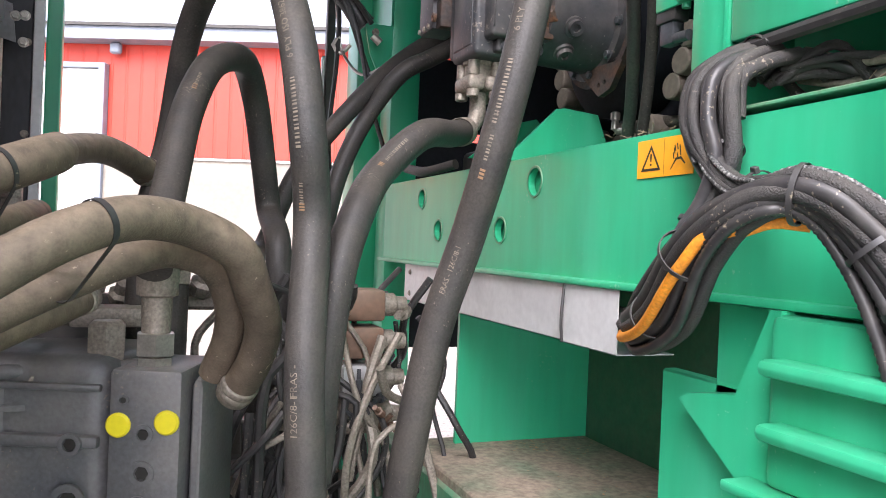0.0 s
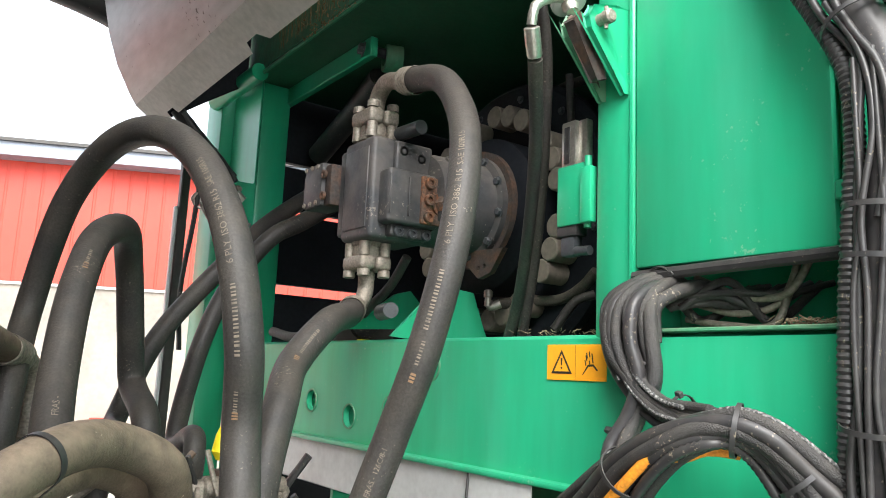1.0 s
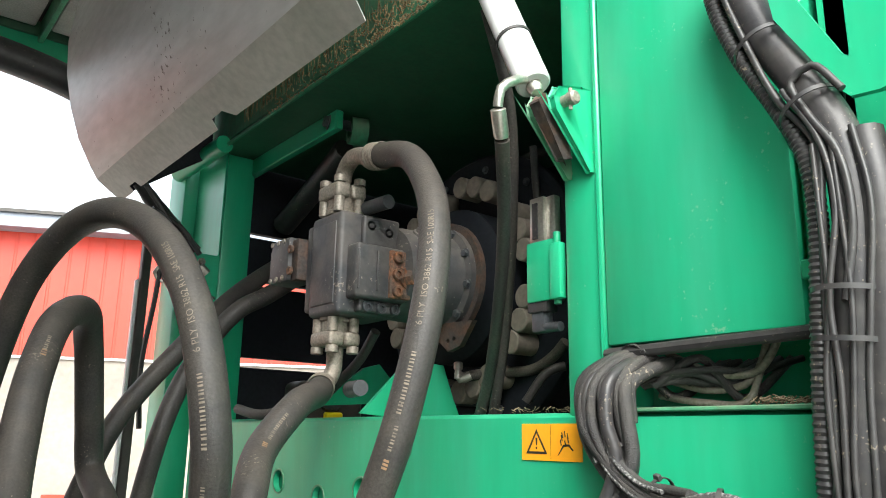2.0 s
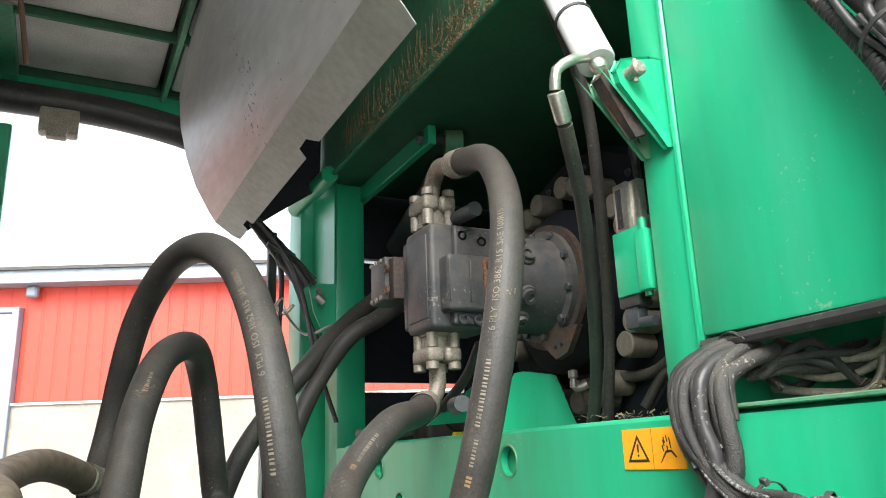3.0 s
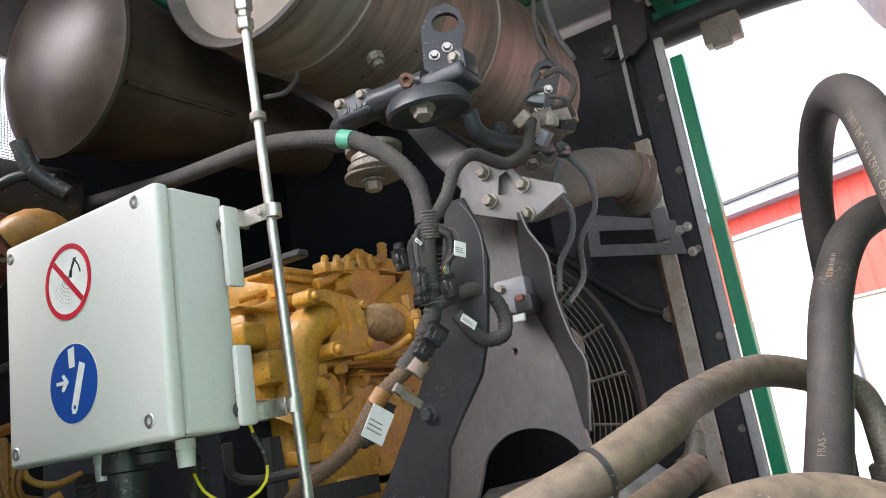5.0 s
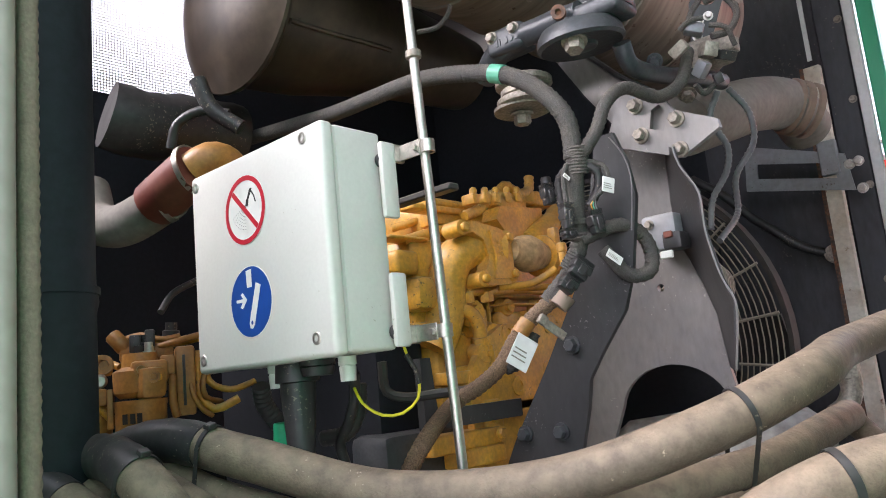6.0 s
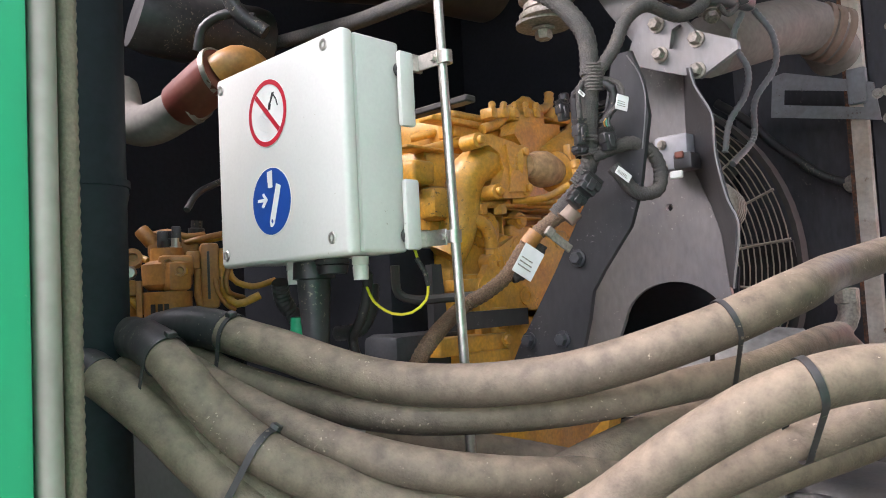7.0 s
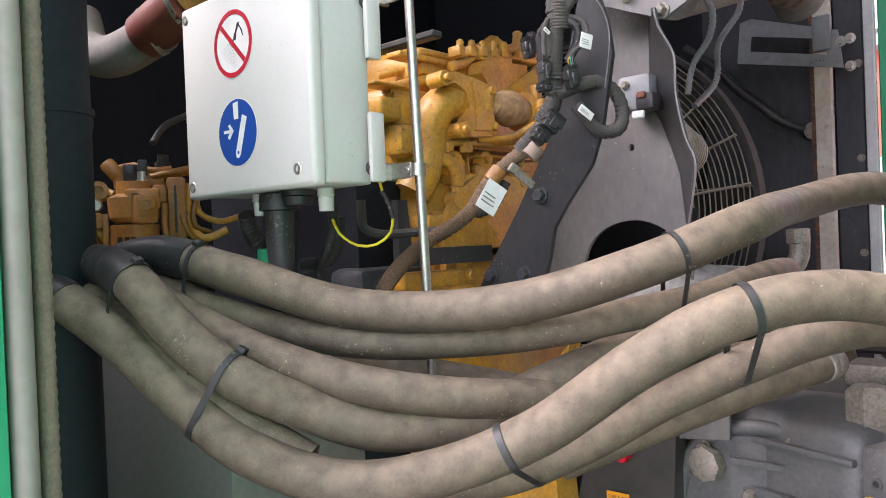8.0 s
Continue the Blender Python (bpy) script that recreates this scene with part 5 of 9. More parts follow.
swbox("plug", (0.930, 1.270, 2.202), (0.930, 1.214, 2.175), 0.925, 0.96, M_RUBBER)
swbox("plug_body", (0.930, 1.264, 2.181), (0.930, 1.224, 2.134), 0.930, 0.958, M_CAST, 0.006)
bm = B()
cyl(bm, (0.940, 1.236, 2.145), (0.940, 1.188, 2.142), 0.010, 12)
part("plug_nut", bm, M_CAST, sw)

# gas spring with its bracket
strut = thing("lift_cylinder", "white lift cylinder with steel elbow on a green clevis", "cylinder")
P0, P1 = Vector((0.815, 1.129, 2.604)), Vector((0.822, 1.271, 2.906))
bm = B()
cyl(bm, P0 + (P1 - P0) * 0.03, P1, 0.036, 24, None, 0.004)
part("barrel", bm, M_OFFWHITE, strut)
bm = B()
lathe(bm, P0, P1 - P0, [(-0.012, 0.012), (0.0, 0.017), (0.012, 0.017)], 16)
part("end_cap", bm, M_ZINC, strut)
bm = B()
lathe(bm, P0 + (P1 - P0) * 0.44, P1 - P0, [(0, 0.0365), (0, 0.0385), (0.008, 0.0385), (0.008, 0.0365)], 24, False)
part("cable_tie", bm, M_RUBBER, strut)
bm = B()
tube(bm, [P0 + (P1 - P0) * 0.06 + Vector((-0.02, 0, 0)), (0.735, 1.107, 2.588), (0.702, 1.109, 2.562), (0.703, 1.119, 2.528)], 0.010, 12)
part("elbow", bm, M_ZINC, strut)
bm = B()
lathe(bm, (0.704, 1.120, 2.526), Vector((0.733, 1.140, 2.478)) - Vector((0.704, 1.120, 2.526)), [(0, 0.011), (0.002, 0.0155), (0.052, 0.0155), (0.058, 0.013)], 16)
part("ferrule", bm, M_ZINC, strut)
for y, mm in ((1.060, M_GREEN), (1.118, M_GREEN_DIRTY)):
    bm = B()
    plate(bm, [(0.915, 2.43), (0.915, 2.60), (0.87, 2.599), (0.833, 2.590), (0.805, 2.580), (0.791, 2.556), (0.798, 2.532), (0.895, 2.43)], 0.012, facing_y(y))
    soften(bm, 0.003, 1)
    part("clevis_plate", bm, mm, strut)
PIN = Vector((0.822, 1.043, 2.554))
bm = B()
cyl(bm, PIN + Vector((0, 0.08, 0)), PIN, 0.012, 16)
lathe(bm, PIN, (0, -1, 0), [(0, 0.014), (0.012, 0.014), (0.016, 0.010)], 16)
cyl(bm, PIN + Vector((0, 0, 0.022)), PIN - Vector((0, 0, 0.022)), 0.004, 8)
part("clevis_pin", bm, M_STEELDUST, strut)
bm = B()
plate(bm, [xz(*(0.776, 1.085, 2.551)), xz(*(0.792, 1.085, 2.570)), xz(*(0.820, 1.085, 2.570)), xz(*(0.830, 1.085, 2.550)), xz(*(0.866, 1.085, 2.457)), xz(*(0.847, 1.085, 2.452)), xz(*(0.793, 1.085, 2.525))], 0.02, facing_y(1.085))
soften(bm, 0.003, 1)
part("rod_link", bm, M_RUSTDARK, strut, "rust-brown link plate")



# ---- wiring on the outside of the frame ----
def bundle(name, label, strands, ties_at=()):
    """Cables of one harness; strands: (points, radius, material, ridge, part label)."""
    h = thing(name, label, "wiring")
    for pts, r, m, ridge, lab in strands:
        bm = B()
        tube(bm, pts, r, 10, 0.0045 if ridge else 0.012, ridge)
        part("conduit" if ridge else "cable", bm, m, h, lab)
    for line, at, r, tw in ties_at:
        tie("cable_tie", spline(line, 0.012), at, r, h, 0.007, tw)
    return h


def spread(pts, off):
    """The same line, moved sideways by (across, out) metres."""
    line = [Vector(p) for p in pts]
    res = []
    for i, p in enumerate(line):
        d = (line[min(i + 1, len(line) - 1)] - line[max(i - 1, 0)]).normalized()
        side = d.cross(Vector((-1, 0, 0))).normalized()
        res.append(p + side * off[0] + Vector((-1, 0, 0)) * off[1])
    return res


TOP = [(0.93, 1.40, 1.625), (0.893, 1.262, 1.632), (0.846, 1.196, 1.640), (0.792, 1.088, 1.683), (0.752, 0.958, 1.763), (0.738, 0.873, 1.804), (0.740, 0.797, 1.833), (0.746, 0.734, 1.840), (0.762, 0.690, 1.828), (0.792, 0.646, 1.790), (0.820, 0.600, 1.735), (0.830, 0.565, 1.640), (0.840, 0.550, 1.500), (0.850, 0.550, 1.10)]
LOW = [(0.93, 1.40, 1.585), (0.878, 1.240, 1.586), (0.818, 1.122, 1.582), (0.776, 0.977, 1.634), (0.737, 0.876, 1.738), (0.728, 0.812, 1.786), (0.740, 0.765, 1.803), (0.762, 0.752, 1.802), (0.785, 0.738, 1.785), (0.805, 0.710, 1.735), (0.820, 0.680, 1.660), (0.830, 0.655, 1.560), (0.840, 0.640, 1.420), (0.850, 0.630, 1.10)]


def between(f, out=0.0, a=0, b=14, wob=0.0):
    """A cable's line between the harness's upper and lower edge, pushed out by some metres."""
    return [Vector(p).lerp(Vector(q), f) + Vector((-out, rs.uniform(-wob, wob), rs.uniform(-wob, wob))) for p, q in zip(TOP[a:b], LOW[a:b])]


strands = []
rs = random.Random(4)
for k, (f, out, r_) in enumerate(((0.0, 0.002, 0.0105), (0.20, 0.010, 0.0125), (0.42, 0.014, 0.0120), (0.60, 0.008, 0.0100), (0.10, -0.010, 0.0120), (0.32, -0.006, 0.0130), (0.55, -0.010, 0.0130), (0.78, -0.010, 0.0120), (0.98, -0.014, 0.0105), (0.50, 0.017, 0.0060))):
    strands.append((between(f, out, 0, 14, 0.003), r_, (M_SLEEVE, M_TAPE, M_SLEEVE, M_RUBBER)[k % 4], 0.0, ""))
for f, out, r_ in ((0.74, 0.010, 0.0078), (1.0, 0.008, 0.0075)):
    strands.append((between(f, out), r_, M_RUBBER, 0.0014, "black corrugated conduit"))
strands.append(([(0.850, 1.226, 1.597), (0.806, 1.162, 1.599), (0.757, 1.040, 1.632), (0.722, 0.917, 1.725), (0.724, 0.857, 1.775), (0.742, 0.822, 1.778), (0.768, 0.800, 1.790), (0.800, 0.768, 1.787)], 0.0085, M_ORANGE, 0.0, "orange fabric sleeve"))
strands.append(([p + Vector((-0.004, 0, 0.004 if i == 0 else 0.0115)) for i, p in enumerate(between(0.0, 0, 6, 12))], 0.0030, M_CORD, 0.0008, "black and white speckled cord"))
loop = bundle("looped_harness", "thick loop of black cables and conduits with an orange sleeve", strands,
    [(between(0.48), a_, r_, t) for a_, r_, t in ((0.24, 0.038, 1.0), (0.35, 0.042, 0.4), (0.48, 0.036, 0.2), (0.55, 0.034, 0.1), (0.60, 0.036, 0.3), (0.64, 0.038, 0.2))])

DROP = [(0.940, 0.980, 2.064), (0.880, 0.985, 2.046), (0.848, 0.997, 2.012), (0.840, 0.993, 1.945), (0.835, 0.967, 1.886), (0.830, 0.912, 1.846), (0.820, 0.856, 1.834), (0.790, 0.794, 1.836)]
DROP2 = DROP[:5] + [(0.830, 0.990, 1.830), (0.810, 1.000, 1.780), (0.790, 1.000, 1.730)]
strands = []
lay = [(-0.040, 0.002), (-0.030, 0.012), (-0.022, 0.020), (-0.012, 0.024), (-0.002, 0.028), (0.008, 0.026), (0.018, 0.022), (0.028, 0.014), (0.036, 0.004), (-0.020, 0.004), (-0.004, 0.010), (0.012, 0.008)]
for k, (u, v) in enumerate(lay):
    base = DROP2 if k in (0, 1, 2, 9) else DROP
    w = [0.7, 0.75, 1.2, 1.3, 0.85, 0.75, 0.7, 0.6]
    swirl = rs.uniform(-0.5, 0.5)
    pts = []
    for i, p in enumerate(base):
        t = swirl * i / 7
        uu, vv = u * math.cos(t) - v * math.sin(t), u * math.sin(t) + v * math.cos(t)
        q = spread(base, (uu * w[i], max(vv, -0.006) * w[i] + 0.004))[i]
        pts.append(q + Vector((0, rs.uniform(-0.005, 0.005), rs.uniform(-0.004, 0.004))))
    strands.append((pts, rs.uniform(0.0075, 0.0125), (M_SLEEVE, M_SLEEVE, M_TAPE)[k % 3], 0.0006 if k % 2 else 0.0, ""))
for u in (-0.012, 0.010):
    strands.append((spread(DROP[1:7], (u, 0.033)), 0.0032, M_CORD, 0.0010, "black and white speckled cord"))
strands.append((spread(DROP[:4], (-0.046, 0.0)), 0.012, M_SLEEVE, 0.0, ""))
bundle("hanging_harness", "bunch of black cables hanging from behind the side panel", strands,
    [(DROP, 0.10, 0.030, 0.5), (DROP, 0.56, 0.034, 2.0), (DROP, 0.80, 0.027, 0.3), (DROP2, 0.86, 0.026, 0.3)])

VERT = [(0.840, 0.707, 2.715), (0.840, 0.707, 2.640), (0.830, 0.669, 2.527), (0.820, 0.609, 2.411), (0.810, 0.567, 2.317), (0.805, 0.556, 2.220), (0.800, 0.562, 2.098), (0.800, 0.570, 1.996), (0.800, 0.576, 1.872), (0.810, 0.583, 1.785), (0.815, (0.810, 0.583, 1.785)[1] - 0.01, 1.55), (0.82, (0.810, 0.583, 1.785)[1] - 0.015, 1.2), (0.83, (0.810, 0.583, 1.785)[1] - 0.015, 0.8)]
strands = [(spread(VERT, (0.036, 0.004)), 0.0125, M_RUBBER, 0.0020, "black corrugated conduit"), (spread(VERT, (-0.010, -0.004)), 0.030, M_TAPE, 0.0, "black wrinkled sleeve"), (spread(VERT[4:], (-0.040, -0.004)), 0.026, M_TAPE, 0.0, "black wrinkled sleeve")]
for u, v, r, a, b in ((0.020, 0.020, 0.0055, 0, 13), (0.008, 0.028, 0.0045, 3, 13), (-0.012, 0.028, 0.004, 4, 13), (0.016, 0.026, 0.004, 4, 13), (-0.034, 0.022, 0.0045, 4, 13)):
    pts = [Vector(p) + Vector((0, rs.uniform(-0.008, 0.008), 0)) for p in spread(VERT, (u, v))[a:b]]
    strands.append((pts, r, M_RUBBER, 0.0, ""))
strands.append(([(0.790, 0.537, 2.381), (0.790, 0.574, 2.429), (0.790, 0.605, 2.415), (0.785, 0.581, 2.353), (0.780, 0.548, 2.292), (0.775, 0.537, 2.195), (0.775, 0.556, 2.095)], 0.0055, M_RUBBER, 0.0, "loose cable loop"))
bundle("upright_harness", "upright harness of black conduit and braided sleeve tied to the frame", strands,
    [(VERT, a, 0.044, t) for a, t in ((0.03, 0.5), (0.11, 2.4), (0.18, 1.2), (0.32, 2.8), (0.355, 1.0), (0.46, 0.4))])

# loose cables behind the panel foot
strands = []
for k in range(9):
    y0 = 1.02 - k * 0.019
    strands.append(([(0.93, 1.02 - k * 0.008, 2.02 + rs.uniform(-0.01, 0.02)), (0.96, y0, 2.045 + rs.uniform(-0.03, 0.02)), (1.0, y0 - 0.05, 2.03 + rs.uniform(-0.04, 0.02)), (1.08, y0 - 0.10, 2.06)], rs.uniform(0.005, 0.009), M_SLEEVE if k % 3 else M_RUBBER, 0.0, ""))
for pts in ([(1.0, 0.98, 2.075), (0.98, 0.86, 2.03), (0.99, 0.80, 2.035), (1.0, 0.765, 2.09), (1.0, 0.76, 2.13)], [(1.0, 0.99, 2.03), (0.985, 0.88, 2.005), (1.0, 0.82, 2.02), (1.01, 0.79, 2.09), (1.01, 0.785, 2.13)], [(1.0, 1.0, 2.0), (0.98, 0.90, 1.985), (0.985, 0.82, 1.985), (1.0, 0.80, 2.04)]):
    strands.append((pts, 0.0065, M_STEELDUST, 0.0, "dusty grey cable"))
bundle("panel_cables", "dusty tangle of cables behind the foot of the side panel", strands)

# green bracket with a rounded triangular opening
br = thing("cable_bracket", "green plate bracket with a rounded triangular opening", "bracket")
bm = B()
XB = 0.80
def pt(x, y, z):
    return (y, z)
plate(bm, [pt(*(0.800, 0.631, 2.636)), pt(*(0.800, 0.632, 2.568)), pt(*(0.800, 0.626, 2.527)), pt(*(0.800, 0.545, 2.386)), pt(*(0.800, 0.532, 2.371)), pt(*(0.800, 0.495, 2.368)), pt(*(0.800, 0.439, 2.378)), pt(*(0.800, 0.417, 2.521))], 0.012, facing_x(XB),
    [[pt(*(0.800, 0.594, 2.570)), pt(*(0.800, 0.597, 2.556)), pt(*(0.800, 0.537, 2.436)), pt(*(0.800, 0.529, 2.429)), pt(*(0.800, 0.525, 2.438)), pt(*(0.800, 0.521, 2.559)), pt(*(0.800, 0.577, 2.579))]])
part("plate", bm, M_GREEN, br)
bm = B()
box(bm, (0.80, -0.3, 1.98), (0.93, 0.49, 2.352), None, 0.01)
part("support_rail", bm, M_GREEN, br)

# dry grass and dirt caught on the beam
deb = tagged(new("dry_debris"), "dry straw and dirt caught on the green beam", "debris", kind="stuff")
bm = B()
for k in range(130):
    c = Vector((rs.uniform(0.90, 0.97), rs.uniform(0.68, 0.78), 1.978 + rs.uniform(0, 0.010)))
    dv = Vector((rs.uniform(-1, 1), rs.uniform(-1, 1), rs.uniform(-0.3, 0.6))) * rs.uniform(0.003, 0.010)
    cyl(bm, c - dv, c + dv, rs.uniform(0.0005, 0.0014), 5)
for k in range(50):
    c = Vector((rs.uniform(0.89, 1.05), rs.uniform(1.15, 1.4), 1.975 + rs.uniform(0, 0.006)))
    dv = Vector((rs.uniform(-1, 1), rs.uniform(-1, 1), rs.uniform(-0.1, 0.5))) * rs.uniform(0.003, 0.011)
    cyl(bm, c - dv, c + dv, rs.uniform(0.0005, 0.0012), 5)
me = bpy.data.meshes.new("dry_debris")
bm.to_mesh(me)
bm.free()
me.materials.append(M_STRAW)
ob = new("straw", me)
ob.parent = deb



# ---- engine bay ----
def bolt(parent, p, axis, r=0.011, h=0.012, m=None, name="bolt"):
    bm = B()
    hexhead(bm, p, axis, r, h)
    return part(name, bm, m or M_STEELDUST, parent)


def xz(x, y, z):
    return (x, z)


# junction box with signs
YB = 1.0
jbox = thing("junction_box", "light grey junction box with a red and a blue sign", "junction box")
X0, X1, Z0, Z1 = -1.022, -0.628, 1.953, 2.322
bm = B()
box(bm, (X0 + 0.004, YB + 0.031, Z0 + 0.004), (X1 - 0.006, YB + 0.132, Z1 - 0.001), None, 0.007, 3)
part("body", bm, M_WHITE, jbox)
bm = B()
box(bm, (X0, YB, Z0), (X1, YB + 0.028, Z1), None, 0.009, 3)
part("lid", bm, M_WHITE, jbox)
bm = B()
box(bm, (X0 + 0.006, YB + 0.026, Z0 + 0.006), (X1 - 0.006, YB + 0.034, Z1 - 0.006))
part("gasket", bm, M_WHITE, jbox)
for x, z in ((X0 + 0.019, Z1 - 0.023), (X0 + 0.021, Z0 + 0.024), (X1 - 0.046, Z1 - 0.020), (X1 - 0.044, Z0 + 0.030)):
    bm = B()
    lathe(bm, (x, YB + 0.001, z), (0, -1, 0), [(0, 0.0105), (0.0015, 0.0105), (0.003, 0.009), (0.003, 0.005), (0.0005, 0.0045)], 20)
    part("lid_screw", bm, M_ZINC, jbox)
# red prohibition sign
fx_ = facing_y(YB - 0.0008)
SX, SZ, SR = -0.844, 2.222, 0.061
bm = B()
plate(bm, circle(SX, SZ, SR, 40), 0.0006, fx_)
sgn = part("prohibition_sign", bm, M_TAGWHITE, jbox, "round sign forbidding hosing down", smooth=0)
fx2 = facing_y(YB - 0.0016)
bm = B()
plate(bm, circle(SX, SZ, SR - 0.001, 40), 0.0005, fx2, [circle(SX, SZ, SR - 0.0095, 36)])
c45 = math.cos(radians(45))
w = 0.0045
plate(bm, [(SX - 0.05 * c45 - w * c45, SZ + 0.05 * c45 - w * c45), (SX - 0.05 * c45 + w * c45, SZ + 0.05 * c45 + w * c45), (SX + 0.05 * c45 + w * c45, SZ - 0.05 * c45 + w * c45), (SX + 0.05 * c45 - w * c45, SZ - 0.05 * c45 - w * c45)], 0.0005, fx2)
part("red_ring", bm, M_RED, sgn, smooth=0)
bm = B()
fx3 = facing_y(YB - 0.0012)
plate(bm, [(SX + 0.004, SZ + 0.010), (SX + 0.012, SZ + 0.016), (SX + 0.024, SZ + 0.034), (SX + 0.016, SZ + 0.034)], 0.0004, fx3)
plate(bm, [(SX + 0.022, SZ + 0.030), (SX + 0.030, SZ + 0.020), (SX + 0.034, SZ + 0.008), (SX + 0.031, SZ + 0.008), (SX + 0.027, SZ + 0.019), (SX + 0.020, SZ + 0.028)], 0.0004, fx3)
for k in range(7):
    for j in range(1, 9):
        a = radians(205 + k * 10)
        u, v = SX + 0.004 + j * 0.0056 * math.cos(a), SZ + 0.010 + j * 0.0056 * math.sin(a)
        if (u - SX) ** 2 + (v - SZ) ** 2 < 0.044 ** 2:
            plate(bm, circle(u, v, 0.00095, 6), 0.0003, fx3)
plate(bm, [(SX + 0.002, SZ + 0.006), (SX + 0.010, SZ + 0.004), (SX + 0.012, SZ + 0.014), (SX + 0.006, SZ + 0.018)], 0.0004, fx3)
part("black_figure", bm, M_INK, sgn, smooth=0)
# blue mandatory sign
BX, BZ = -0.841, 2.063
bm = B()
plate(bm, circle(BX, BZ, SR, 40), 0.0006, fx_)
sg2 = part("mandatory_sign", bm, M_TAGWHITE, jbox, "round blue sign with a white lever and arrow", smooth=0)
bm = B()
plate(bm, circle(BX, BZ, SR - 0.0015, 40), 0.0005, facing_y(YB - 0.0013))
part("blue_disc", bm, M_BLUE, sg2, smooth=0)
bm = B()
f4 = facing_y(YB - 0.0019)
plate(bm, [(BX - 0.010, BZ + 0.053), (BX + 0.006, BZ + 0.055), (BX + 0.006, BZ + 0.024), (BX - 0.008, BZ + 0.024)], 0.0004, f4)
plate(bm, [(BX + 0.018, BZ + 0.030), (BX + 0.032, BZ + 0.024), (BX + 0.009, BZ - 0.040), (BX + 0.003, BZ - 0.046), (BX - 0.004, BZ - 0.045), (BX - 0.006, BZ - 0.036)], 0.0004, f4, [circle(BX + 0.002, BZ - 0.036, 0.0035, 12)])
plate(bm, [(BX - 0.042, BZ + 0.007), (BX - 0.022, BZ + 0.007), (BX - 0.028, BZ + 0.015), (BX - 0.022, BZ + 0.017), (BX - 0.010, BZ + 0.004), (BX - 0.024, BZ - 0.010), (BX - 0.030, BZ - 0.007), (BX - 0.024, BZ + 0.001), (BX - 0.042, BZ + 0.002)], 0.0004, f4)
part("white_figure", bm, M_TAGWHITE, sg2, smooth=0)
# glands and plugs under the box
for x, y, r, n, m in ((-0.70, YB + 0.08, 0.015, 0.040, M_WHITE), (-0.765, YB + 0.07, 0.030, 0.026, M_RUBBER), (-0.86, YB + 0.06, 0.019, 0.04, M_WHITE)):
    bm = B()
    lathe(bm, (x, y, Z0 + 0.002), (0, 0, -1), [(0, r), (n * 0.35, r), (n * 0.36, r * 0.85), (n * 0.45, r * 0.95), (n, r * 0.85)], 12)
    part("cable_gland", bm, m, jbox)
plug = thing("cable_plug", "black plug hanging under the junction box with a green clip", "plug")
bm = B()
lathe(bm, (-0.822, YB + 0.07, Z0), (0, 0, -1), [(0, 0.036), (0.03, 0.038), (0.032, 0.030), (0.05, 0.030), (0.16, 0.022), (0.17, 0.026), (0.20, 0.026)], 18)
part("plug_body", bm, M_RUBBER, plug)
bm = B()
lathe(bm, (-0.937, 1.113, 1.854), (0, 0, -1), [(0, 0.012), (0.002, 0.015), (0.05, 0.017)], 14)
part("green_clip", bm, M_GREENPL, plug, "bright green plastic clip")
for pts, r, m, rid, lab in (([(-0.770, 1.152, 1.929), (-0.789, 1.166, 1.888), (-0.816, 1.172, 1.846), (-0.864, 1.187, 1.803), (-0.860, 1.196, 1.758)], 0.010, M_RUBBER, 0, "black cable hanging from a gland"),
                            ([(-0.957, 1.087, 1.923), (-0.973, 1.103, 1.890), (-0.977, 1.131, 1.855), (-0.961, 1.165, 1.807)], 0.016, M_RUBBER, 0.002, "black corrugated conduit under the junction box"),
                            ([(-0.902, 1.177, 1.816), (-0.853, 1.195, 1.824), (-0.833, 1.209, 1.862), (-0.827, 1.210, 1.911)], 0.014, M_RUBBER, 0.0018, "black corrugated conduit curving under the box"),
                            ([(-0.691, 1.191, 1.995), (-0.688, 1.197, 1.969), (-0.685, 1.202, 1.948)], 0.0027, M_YELPL, 0, "yellow and green earth wire"),
                            ([(-0.687, 1.200, 1.951), (-0.678, 1.210, 1.926), (-0.676, 1.216, 1.900)], 0.0045, M_RUBBER, 0, "black sleeve on an earth wire"),
                            ([(-0.676, 1.216, 1.902), (-0.681, 1.214, 1.875), (-0.702, 1.196, 1.853), (-0.728, 1.172, 1.853), (-0.750, 1.149, 1.876), (-0.772, 1.152, 1.903)], 0.0027, M_YELPL, 0, "yellow and green earth wire loop")):
    o = thing("cable", lab, "cable")
    bm = B()
    tube(bm, pts, r, 10, 0.005 if rid else 0.012, rid)
    part("line", bm, m, o)

# rod with pipe clips, beside the box
rod = thing("support_rod", "slim bright steel rod with clips beside the junction box", "rod")
RX, RY = -0.590, 1.20
bm = B()
cyl(bm, (RX + 0.014, RY, 1.60), (RX - 0.020, RY, 2.70), 0.0085, 14)
part("shaft", bm, M_ZINC, rod)
bm = B()
for z, r in ((2.635, 0.016), (2.660, 0.012), (2.672, 0.017)):
    lathe(bm, (RX - 0.019, RY, z), (0, 0, 1), [(0, r * 0.9), (0.003, r), (0.020, r), (0.022, r * 0.9)], 6)
cyl(bm, (RX - 0.020, RY, 2.70), (RX - 0.034, RY, 3.3), 0.0085, 14)
part("turnbuckle", bm, M_ZINC, rod)
bm = B()
lathe(bm, (RX - 0.012, RY, 2.46), (0, 0, 1), [(0, 0.009), (0.002, 0.014), (0.014, 0.014), (0.016, 0.009)], 14)
part("collar", bm, M_STEELDUST, rod)
